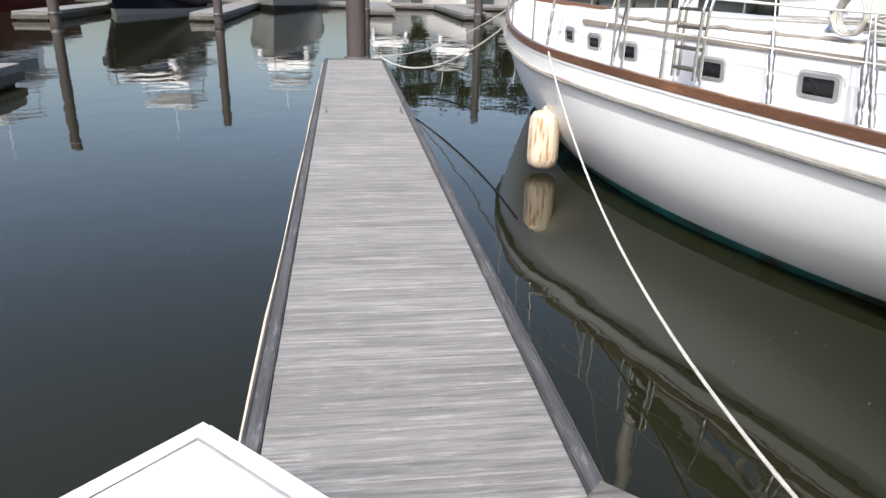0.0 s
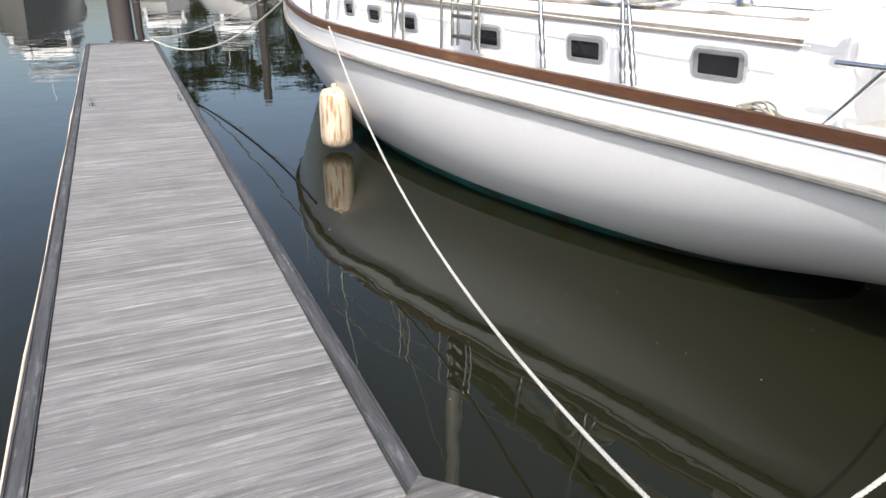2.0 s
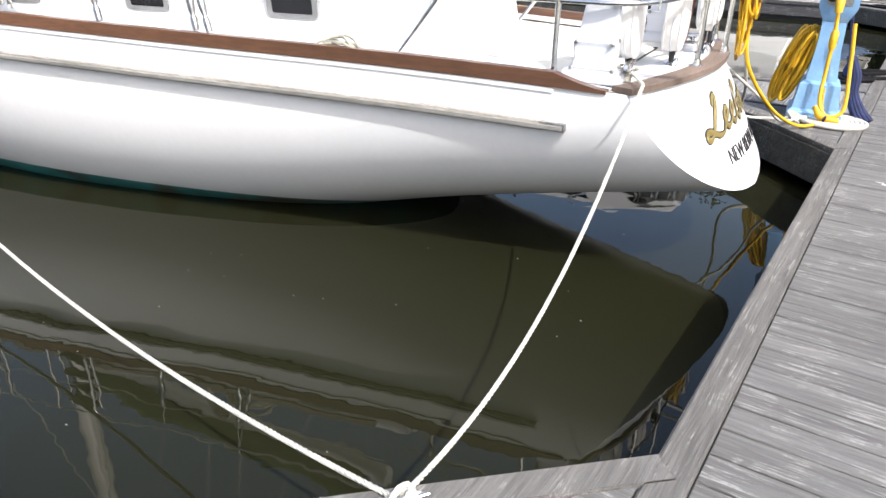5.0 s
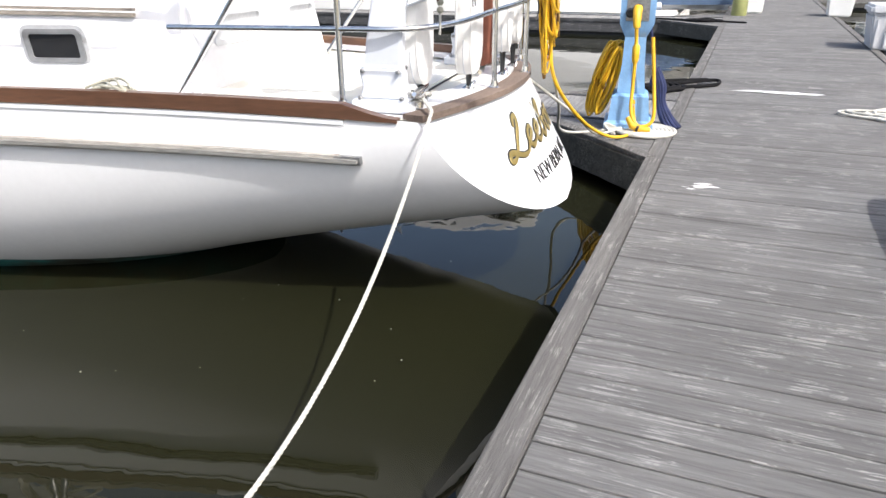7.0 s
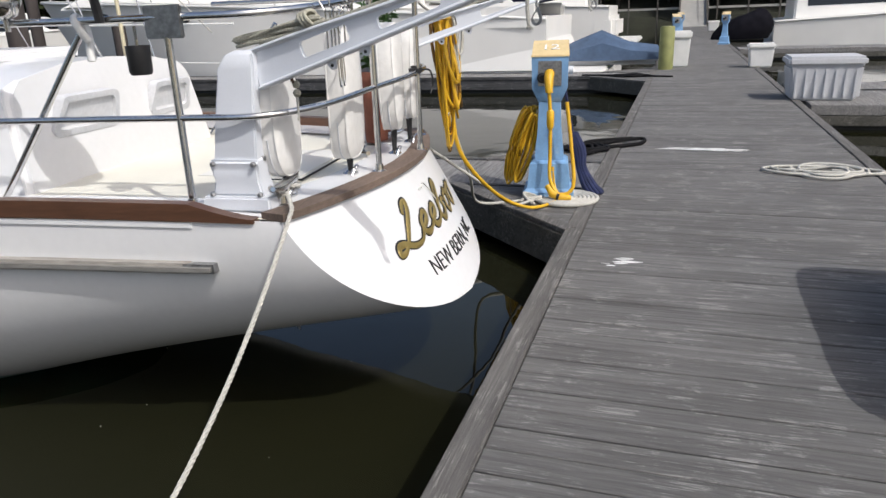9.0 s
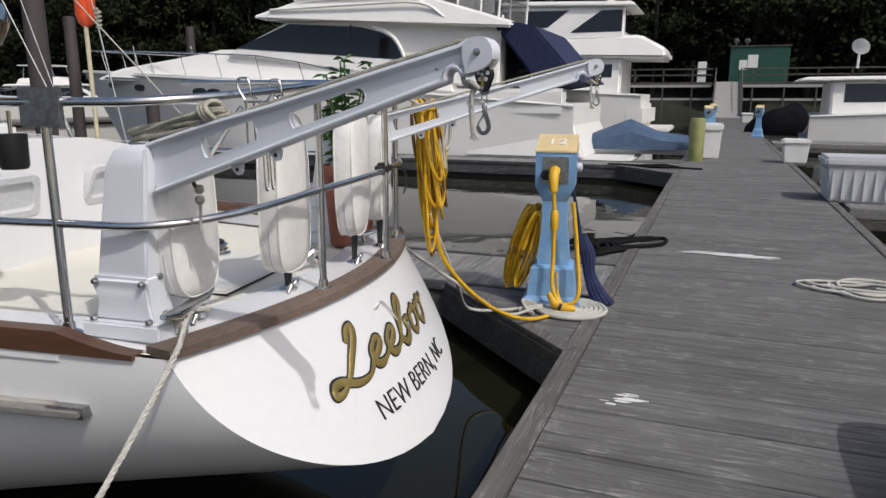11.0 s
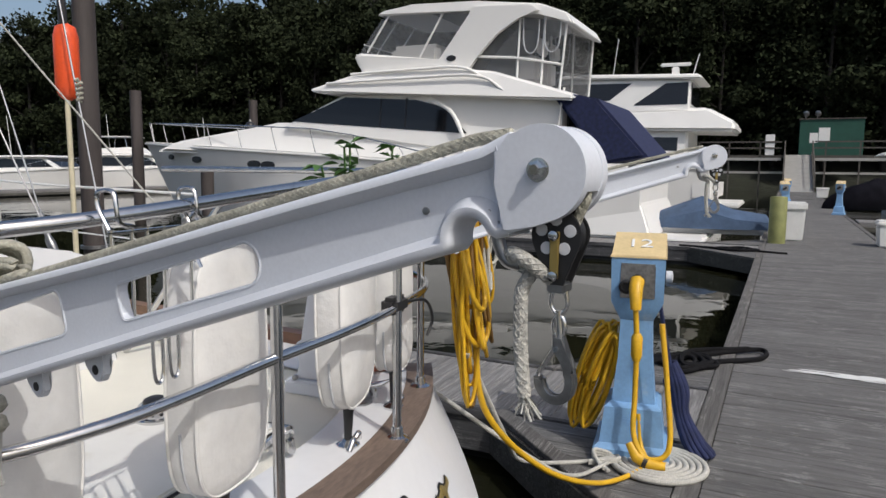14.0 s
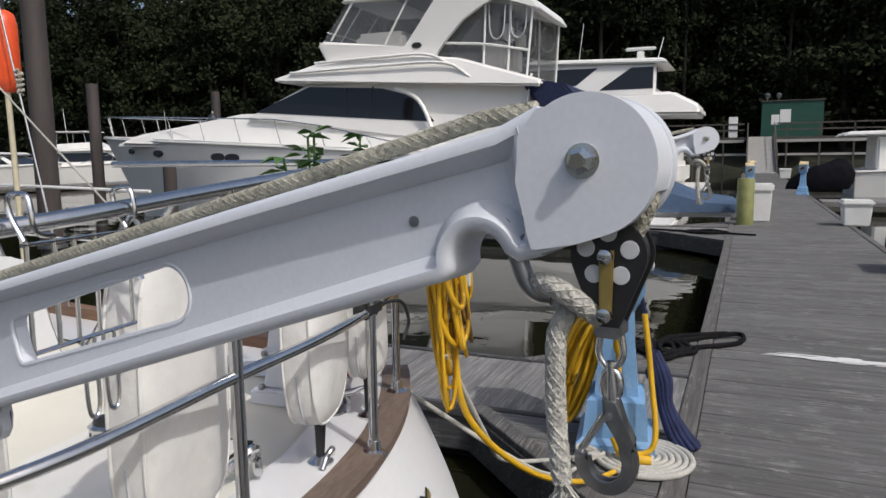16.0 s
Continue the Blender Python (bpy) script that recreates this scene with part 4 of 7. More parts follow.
    arch = [(notch[0] - nr * math.cos(radians(a)), notch[1] + nr * math.sin(radians(a))) for a in range(4, 178, 8)]
    flange([(s_, bot(s_)) for s_ in steps(0.0, notch[0] - nr - 0.004, 30)] + arch + [(L - 0.046, -0.0335), (L - 0.036, -0.0335)], -1, 0.027, 0.020)
    # cast head: two full cheeks with a chin, a rounded cover between them, and the pin
    outline = [(L + 0.0345 * math.cos(radians(a)), 0.0345 * math.sin(radians(a)) - 0.0005) for a in range(-84, 121, 8)]
    outline += [(L - 0.024, 0.0295), (L - 0.031, 0.024), (L - 0.0345, 0.012), (L - 0.0335, 0.002), (L - 0.0365, -0.014), (L - 0.0395, -0.026), (L - 0.0395, -0.0345), (L - 0.034, -0.0358), (L - 0.013, -0.0356)]
    for q0, q1 in ((-0.0225, -0.0125), (0.0125, 0.0225)):
        bm = slabm(outline, q0, q1, "y", 0.0024)
        bmesh.ops.transform(bm, matrix=fr, verts=bm.verts)
        part("cheek", bm, M["davit"], d, smooth=50)
    bm = bmesh.new()
    rows = []
    for k in range(24):
        a = radians(-38 + 168 * k / 23)
        rows.append([fr @ Vector((L + r * math.cos(a), w_, r * math.sin(a) - 0.0005)) for w_, r in ((-0.0128, 0.029), (0.0128, 0.029), (0.0128, 0.0338), (-0.0128, 0.0338))])
    G = loft(bm, rows, True)
    bm.faces.new(G[0][::-1])
    bm.faces.new(G[-1])
    part("head_cover", bm, M["davit"], d, smooth=50)
    # throat: the web widens into the head
    bm = bmesh.new()
    G = loft(bm, [[fr @ Vector((x_, q * w_, h)) for q, h in ((-1, lo), (1, lo), (1, hi), (-1, hi))] for x_, w_, lo, hi in ((L - 0.046, 0.007, -0.010, 0.022), (L - 0.040, 0.009, -0.018, 0.024), (L - 0.034, 0.015, -0.030, 0.026), (L - 0.028, 0.021, -0.032, 0.028))], True)
    bm.faces.new(G[0][::-1])
    bm.faces.new(G[-1])
    part("throat", bm, M["davit"], d, smooth=60)
    part("plug_hole", lathem([(0.0032, 0), (0.0032, 0.001), (0.001, 0.0012)], 12, fr @ pose(L - 0.108, -hw - 0.0003, -0.001, 90)), M["dull"], d)
    part("sheave", lathem([(0.022, -0.010), (0.018, 0), (0.022, 0.010)], 20, fr @ pose(L, 0, 0.0) @ pose(0, 0, 0, 90)), M["black"], d, smooth=50)
    part("pin", lathem([(0.0068, 0.022), (0.0068, 0.0275), (0.0040, 0.0280), (0.0040, 0.031)], 6 if detail else 8, fr @ pose(L, 0, 0.002) @ pose(0, 0, 0, 90)), M["steel"], d)
    part("washer", lathem([(0.0085, 0.0215), (0.0085, 0.0232), (0.005, 0.0234)], 18, fr @ pose(L, 0, 0.002) @ pose(0, 0, 0, 90)), M["steel"], d)
    for s_ in (0.295, 0.425):
        b = bot(s_ * L)
        lug = slabm([(s_ * L - 0.022, b), (s_ * L + 0.022, b), (s_ * L + 0.016, b - 0.012), (s_ * L + 0.013, b - 0.026), (s_ * L + 0.004, b - 0.033), (s_ * L - 0.006, b - 0.032), (s_ * L - 0.013, b - 0.024), (s_ * L - 0.016, b - 0.010)], -0.006, 0.006, "y", 0.002)
        bmesh.ops.transform(lug, matrix=fr, verts=lug.verts)
        lug = part("lug", lug, M["davit"], d, smooth=40)
        part("eye", lathem([(0.006, 0), (0.006, 0.0008), (0.002, 0.001)], 12, fr @ pose(s_ * L, -0.0062, b - 0.018, 90)), M["black"], lug)
    return d, fr, L


dv1, FR1, L1 = davit(BOAT, -0.715, (-0.924, -0.436, 1.487), True)
dv2, FR2, L2 = davit(BOAT, 0.715, (0.847, -0.581, 1.53), True)

# ------------------------------------------------------------------ ropes
def resample(pts, step):
    P = [Vector(p) for p in pts]
    out, carry = [P[0].copy()], 0.0
    for a, b in zip(P, P[1:]):
        d = (b - a).length
        if d < 1e-9:
            continue
        t = step - carry
        while t <= d:
            out.append(a + (b - a) * (t / d))
            t += step
        carry = d - (t - step)
    return out


def laid_rope(bm, pts, r, lay=7.0, sides=5):
    """Three strands twisted round one another along the points."""
    P = resample(pts, r * 1.2)
    up = Vector((0, 0, 1))
    for k in range(3):
        Q = []
        for i, p in enumerate(P):
            d = (P[min(i + 1, len(P) - 1)] - P[max(i - 1, 0)]).normalized()
            e = d.cross(up)
            e = e.normalized() if e.length > 1e-3 else Vector((1, 0, 0))
            f = d.cross(e)
            a = 2 * math.pi * (i * 1.2 / lay + k / 3)
            Q.append(p + (math.cos(a) * e + math.sin(a) * f) * r * 0.5)
        tube(bm, Q, r * 0.56, sides)
    return bm


def sagging(a, b, s, n=40):
    a, b = Vector(a), Vector(b)
    return [a + (b - a) * (i / n) - Vector((0, 0, 4 * s * (i / n) * (1 - i / n))) for i in range(n + 1)]


def rope_thing(name, label, bm, material, at, smooth=60):
    ob = thing(name, label, "rope", at)
    for b in bm if isinstance(bm, list) else [bm]:
        bmesh.ops.translate(b, vec=-Vector(at), verts=b.verts)
        part("loop" if isinstance(bm, list) else "line", b, material, ob, smooth=smooth)
    return ob


KNOT = Vector((1.112, 0.472, 0.036))
rope_thing("mooring_line", "white three-strand mooring line from the bow quarter to the dock", laid_rope(bmesh.new(), sagging((1.66, 5.95, 0.88), KNOT, 0.425, 60), 0.0085), M["rope"], KNOT)
rope_thing("mooring_line", "white three-strand stern line sagging to the dock corner", laid_rope(bmesh.new(), [BM @ Vector((-0.60, 0.55, 0.735)), BM @ Vector((-0.70, 0.50, 0.742))] + sagging(BM @ Vector((-0.865, 0.41, 0.728)), KNOT, 0.255, 50), 0.0085), M["rope"], KNOT)
bm = bmesh.new()
for k in range(3):
    laid_rope(bm, [KNOT + Vector((0.032 * math.cos(a) * (1 + 0.15 * k), 0.020 * math.sin(a) - 0.01, 0.008 * k + 0.006 * math.sin(2 * a))) for a in (2 * math.pi * i / 24 for i in range(25))], 0.009)
for k in range(3):
    laid_rope(bm, curve_pts([KNOT + Vector((-0.055, 0.01 * k - 0.02, -0.01)), KNOT + Vector((0, -0.03, 0.026)), KNOT + Vector((0.055, 0.02 * k - 0.03, -0.01))], 8), 0.009)
rope_thing("rope_hitch", "white rope hitched over a dock cleat", bm, M["rope"], KNOT)
kc = thing("dock_cleat", "grey galvanised cleat on the dock corner", "cleat", KNOT - Vector((0, 0, 0.032)))
cleat(kc, (0, 0, 0), -45, 0.16)
for x in (-0.44, 0.43):
    kc = thing("dock_cleat", "small rusty cleat bolted to the finger pier", "cleat", (x, 7.72, 0.003), group="pier cleats")
    cleat(kc, (0, 0, 0), 90, 0.2)
kc = thing("dock_cleat", "rope wrapped cleat at the end of the finger pier", "cleat", (0.45, 13.35, 0.003), group="pier cleats")
cleat(kc, (0, 0, 0), 0, 0.25)
w0 = BM @ Vector((-1.35, 8.0, 1.0))
rope_thing("bow_line", "white bow line sagging over the water", laid_rope(bmesh.new(), sagging((0.46, 13.35, 0.08), w0, 0.35), 0.012), M["rope"], (0.46, 13.35, 0.05))
w0 = BM @ Vector((-0.6, 10.0, 1.15))
rope_thing("bow_line", "thin white bow line above the other", tubem(sagging((0.46, 13.37, 0.10), w0, 0.2), 0.009, 6), M["rope"], (0.46, 13.37, 0.05))
rope_thing("dark_line", "dark slack line floating from the pier towards the boat", tubem(curve_pts([(0.57, 9.9, -0.10), (0.68, 9.4, -0.30), (0.80, 8.95, -0.341), (0.98, 7.69, -0.341), (1.10, 6.45, -0.341), (1.15, 5.51, -0.341), (1.16, 4.77, -0.341)], 8), 0.008, 6), M["rope_black"], (0.57, 9.9, -0.10))
rope_thing("dark_line", "thin dark line looping on the water beside the pier", tubem(curve_pts([(0.57, 10.8, -0.12), (0.79, 10.89, -0.338), (1.16, 11.02, -0.341), (1.48, 10.62, -0.341), (1.69, 9.99, -0.341)], 8), 0.008, 6), M["rope_black"], (0.57, 10.8, -0.12))
rope_thing("hose", "thin pale hose hanging along the platform edge", tubem(curve_pts([(0.58, 1.13, -0.03), (0.75, 1.08, -0.12), (1.1, 0.72, -0.18), (1.72, 0.06, -0.12)], 10), 0.006, 6), M["rope_grey"], (0.58, 1.13, -0.05))

bm = bmesh.new()
laid_rope(bm, [BM @ Vector((-0.64 + 0.08 * math.sin(t), 0.53 + 0.026 * math.sin(2 * t), 0.742 + 0.010 * math.cos(2 * t))) for t in (2 * math.pi * i / 30 for i in range(31))], 0.0085)
rope_thing("rope_hitch", "white rope made fast in turns on the stern cleat", bm, M["rope"], BM @ Vector((-0.64, 0.53, 0.745)))
rope_thing("edge_line", "thin cream line stapled along the pier's outer edge", tubem([(-0.607 + 0.004 * math.sin(1.3 * i), 0.3 + 0.53 * i, -0.012 + 0.005 * math.sin(2.1 * i)) for i in range(25)], 0.006, 6), mat("cream_line", (0.62, 0.52, 0.40), 0.8), (-0.607, 0.3, -0.012))

# flecks of foam and fallen leaves afloat
rf = random.Random(12)
bm = bmesh.new()
for k in range(60):
    x, y = (rf.uniform(1.0, 4.2), rf.uniform(0.6, 5.5)) if k < 38 else (rf.uniform(-6.0, -0.8), rf.uniform(0.5, 12.0))
    r = rf.uniform(0.002, 0.0055)
    lathe(bm, [(r, -0.001), (r * 0.9, 0.0015), (r * 0.3, 0.0025)], 6, pose(x, y, WATER + 0.001, 0, 0, rf.uniform(0, 360)) @ Matrix.Diagonal((1, rf.uniform(0.4, 1.0), 1, 1)))
tagged(part("floating_flecks", bm, mat("foam_fleck", (0.22, 0.22, 0.18), 0.8)), "pale flecks of foam and seed fluff on the water", "debris", kind="stuff")
bm = bmesh.new()
for k, (x, y, sc) in enumerate(((4.35, 1.35, 1.0), (4.62, 1.55, 0.6), (4.15, 1.72, 0.5))):
    pts = curve_pts([(x - 0.16 * sc, y, WATER + 0.002), (x - 0.05 * sc, y + 0.07 * sc, WATER + 0.002), (x + 0.06 * sc, y + 0.02 * sc, WATER + 0.002), (x + 0.18 * sc, y + 0.06 * sc, WATER + 0.002)], 8)
    tube(bm, pts, [0.004 + 0.012 * sc * abs(math.sin(2.3 * i / len(pts) * math.pi)) for i in range(len(pts))], 6)
for v in bm.verts:
    v.co.z = WATER + 0.002 + (v.co.z - WATER - 0.002) * 0.15
tagged(part("foam", bm, mat("pale_foam", (0.50, 0.50, 0.46), 0.7)), "thin curls of pale foam under the stern", "foam", kind="stuff")

# bow fender
fe = thing("fender", "yellowed white cylindrical fender hanging against the hull", "fender", (1.775, 6.28, -0.31))
part("body", lathem([(0.02, 0.0), (0.10, 0.012), (0.148, 0.05), (0.158, 0.12), (0.158, 0.42), (0.15, 0.52), (0.12, 0.57), (0.04, 0.590), (0.03, 0.62), (0.02, 0.63)], 24), M["fender"], fe, smooth=50)
part("cord", tubem([(0, 0, 0.62), (0.02, -0.1, 1.16)], 0.006, 6), M["rope_grey"], fe)

# ------------------------------------------------------------------ hanging on the davit
def braid(bm, pts, r):
    P = resample(pts, r * 0.5)
    rs = [r * (1 + 0.05 * math.sin(i * 2.1)) for i in range(len(P))]
    tube(bm, P, rs, 12)
    up = Vector((0, 0, 1))
    for hand in (1, -1):
        for k in range(6):
            Q = []
            for i, p in enumerate(P):
                d = (P[min(i + 1, len(P) - 1)] - P[max(i - 1, 0)]).normalized()
                e = d.cross(Vector((1, 0, 0)) if abs(d.z) > 0.7 else up).normalized()
                f = d.cross(e)
                a = hand * 2 * math.pi * i / 16 + k * math.pi / 3
                Q.append(p + (math.cos(a) * e + math.sin(a) * f) * r * 0.96)
            tube(bm, Q, r * 0.16, 4)
    return bm


def davit_tackle(FR, L, knot_rope):
    """The block, hook and rope below a davit's head, in the davit's own axes turned upright."""
    head = BM @ (FR @ Vector((L, 0, 0)))
    inboard = (BM @ (FR @ Vector((L - 0.07, 0, -0.035)))) 
    ang = math.degrees(math.atan2((head - inboard).y, (head - inboard).x))
    ob = new("hoist_block")
    ob.empty_display_size = 0.05
    ob.matrix_basis = Matrix.Translation(head) @ pose(0, 0, 0, 0, 0, ang) @ Matrix.Diagonal((0.62, 0.62, 0.62, 1))
    tagged(ob, "dark pulley block with a snap hook hanging from the davit", "pulley block", "davit blocks")
    cx, cz = 0.014, -0.072
    for y in (-0.013, 0.013):
        out = []
        for k in range(20):
            a = radians(-30 + 240 * k / 19)
            out.append((cx + 0.031 * math.cos(a), cz + 0.031 * math.sin(a)))
        out += [(cx - 0.010, cz - 0.058), (cx + 0.010, cz - 0.058)]
        part("cheek", slabm(out, y - 0.002, y + 0.002, "y", 0.0008), M["black"], ob, smooth=40)
        for k in range(5):
            a = radians(90 + 72 * k)
            part("disc", lathem([(0.0074, 0), (0.0074, 0.0010), (0.006, 0.0012)], 14, pose(cx + 0.0185 * math.cos(a), y + math.copysign(0.0021, y), cz + 0.0185 * math.sin(a), 90 if y < 0 else -90)), M["greybox"], ob)
    part("sheave", lathem([(0.028, -0.009), (0.023, 0), (0.028, 0.009)], 24, pose(cx, 0, cz, 90)), M["black"], ob, smooth=60)
    bm = bmesh.new()
    slab(bm, [(cx - 0.006, cz + 0.005), (cx + 0.006, cz + 0.005), (cx + 0.005, cz - 0.05), (cx - 0.005, cz - 0.05)], -0.020, -0.0165, "y", 0.001)
    part("strap", bm, M["gold"], ob)
    for z in (cz, cz - 0.047):
        part("rivet", lathem([(0.006, 0), (0.006, 0.004), (0.003, 0.005)], 12, pose(cx, -0.0205, z, 90)), M["steel"], ob, smooth=40)
    part("yoke", boxm((cx - 0.011, -0.014, cz - 0.068), (cx + 0.011, 0.014, cz - 0.056), 0.002), M["dull"], ob)
    part("shackle", tubem(curve_pts([(cx - 0.008, 0, cz - 0.064), (cx - 0.010, 0, cz - 0.085), (cx, 0, cz - 0.096), (cx + 0.010, 0, cz - 0.085), (cx + 0.008, 0, cz - 0.064)], 5), 0.003, 8), M["steel"], ob, smooth=60)
    part("swivel", tubem([(cx, 0, cz - 0.09), (cx + 0.002, 0, cz - 0.115), (cx + 0.003, 0, cz - 0.13)], [0.004, 0.0055, 0.005], 10), M["steel"], ob, smooth=60)
    hx, hz = cx - 0.002, cz - 0.176
    ring = [(cx - 0.006, cz - 0.120), (cx + 0.008, cz - 0.120), (cx + 0.013, cz - 0.138)]
    ring += [(hx + 0.027 * math.cos(math.radians(a)), hz + 0.030 * math.sin(math.radians(a))) for a in range(40, -191, -14)]
    ring += [(hx + 0.0175 * math.cos(math.radians(a)), hz + 0.021 * math.sin(math.radians(a))) for a in range(-190, 61, 14)]
    ring += [(cx - 0.004, cz - 0.140)]
    part("hook", slabm(ring, -0.0065, 0.0065, "y", 0.003), M["dull"], ob, smooth=50)
    part("hook_eye", tubem([(cx + 0.001 + 0.007 * math.cos(a), 0, cz - 0.110 + 0.013 * math.sin(a)) for a in (2 * math.pi * i / 14 for i in range(14))], 0.0036, 8, True), M["steel"], ob, smooth=60)
    part("gate", tubem([(cx - 0.004, 0, cz - 0.136), (cx - 0.0245, 0, cz - 0.172)], 0.0032, 8), M["steel"], ob, smooth=60)
    part("gate_rivet", lathem([(0.0035, -0.0085), (0.0035, 0.0085)], 10, pose(cx, 0, cz - 0.136, 90)), M["steel"], ob)
    part("fall", braid(bmesh.new(), [(0.044, 0, 0.0), (0.044, 0, -0.03), (0.030, 0, -0.062), (0.02, 0, -0.09)], 0.0055), M["rope_grey"], ob, smooth=60)
    e = Vector((-0.072, 0, -0.062))
    part("becket_shackle", tubem(curve_pts([e + Vector((0, 0.004, 0.012)), e + Vector((0.004, 0, -0.02)), e + Vector((0.016, 0, -0.045)), e + Vector((0.036, 0, -0.05))], 6), 0.0085, 10), M["dull"], ob, smooth=60)
    part("pin", lathem([(0.006, -0.022), (0.006, -0.016), (0.004, -0.016), (0.004, 0.02)], 10, pose(*(e + Vector((0, 0, 0.012))), -90)), M["steel"], ob)
    bm = bmesh.new()
    k = e + Vector((0.040, -0.010, -0.045))
    braid(bm, curve_pts([k + Vector((0.040, 0.002, -0.018)), k + Vector((0.012, -0.016, 0.006)), k + Vector((-0.010, -0.006, 0.010)), k + Vector((-0.010, 0.014, -0.004)), k + Vector((0.010, 0.006, -0.014)), k + Vector((0.004, -0.004, -0.035)), k + Vector((0.004, -0.004, -0.100)), k + Vector((0.010, -0.003, -0.165))], 8), 0.0082)
    rp = part("rope_tail", bm, M["rope"], ob, "white braided rope end with a knot", smooth=60)
    bm = bmesh.new()
    rr = random.Random(3)
    for i in range(30):
        a = rr.uniform(0, 6.28)
        p = k + Vector((0.010, -0.003, -0.165))
        tube(bm, [p + Vector((0.005 * math.cos(a), 0.005 * math.sin(a), 0.004)), p + Vector((rr.gauss(0.002, 0.010), rr.gauss(0, 0.009), -rr.uniform(0.014, 0.026)))], 0.0011, 4)
    tagged(part("frayed_end", bm, M["rope"], ob), kind="stuff")
    return ob


davit_tackle(FR1, L1, True)
davit_tackle(FR2, L2, False)

# hoist rope along each arm, and a coil lashed at the arm's root
for FR, L in ((FR1, L1), (FR2, L2)):
    pts = [BM @ (FR @ Vector((s * L, 0.0, 0.074 - 0.052 * s + 0.006 * s * s + 0.011))) for s in [0.05 + 0.90 * i / 10 for i in range(11)]]
    pts += [BM @ (FR @ Vector((L - 0.022, 0, 0.036)))]
    rope_thing("hoist_rope", "grey braided hoist rope lying along the davit arm", braid(bmesh.new(), pts, 0.0046), M["rope_grey"], pts[0])
bm = []
rr = random.Random(8)
for k in range(11):
    lift, side, ph = rr.uniform(0.004, 0.034), rr.uniform(0.006, 0.026), rr.uniform(0, 6.28)
    a0, a1 = -0.035 + rr.uniform(-0.02, 0.02), 0.31 + rr.uniform(-0.03, 0.03)
    P = []
    for i in range(22):
        a = 2 * math.pi * i / 22
        u = (1 - math.cos(a)) / 2
        w_ = side * math.copysign(abs(math.sin(a)) ** 0.4, math.sin(a)) * (1 - 0.45 * u)
        P.append(FR1 @ Vector((a0 + (a1 - a0) * u, w_ * math.cos(ph * 0.3 + 3.0 * u) + 0.006 * math.sin(7 * u + ph), 0.098 - 0.028 * u + lift * (1 - 0.3 * u) + 0.010 * math.sin(3.0 * u + ph) * math.sin(a))))
    bm.append(tubem([BM @ p for p in P], 0.0058, 7, True))
for k in range(3):
    c = FR1 @ Vector((0.262 + 0.013 * k, 0, 0.096))
    bm.append(tubem([BM @ (c + (FR1.to_3x3() @ Vector((0.006 * math.sin(2 * a), 0.030 * math.cos(a), 0.026 * math.sin(a))))) for a in (2 * math.pi * i / 16 for i in range(16))], 0.0072, 7, True))
rope_thing("rope_coil", "grey-green coil of rope lashed on top of the davit arm", bm, M["rope_grey"], BM @ (FR1 @ Vector((0.1, 0, 0.085))))

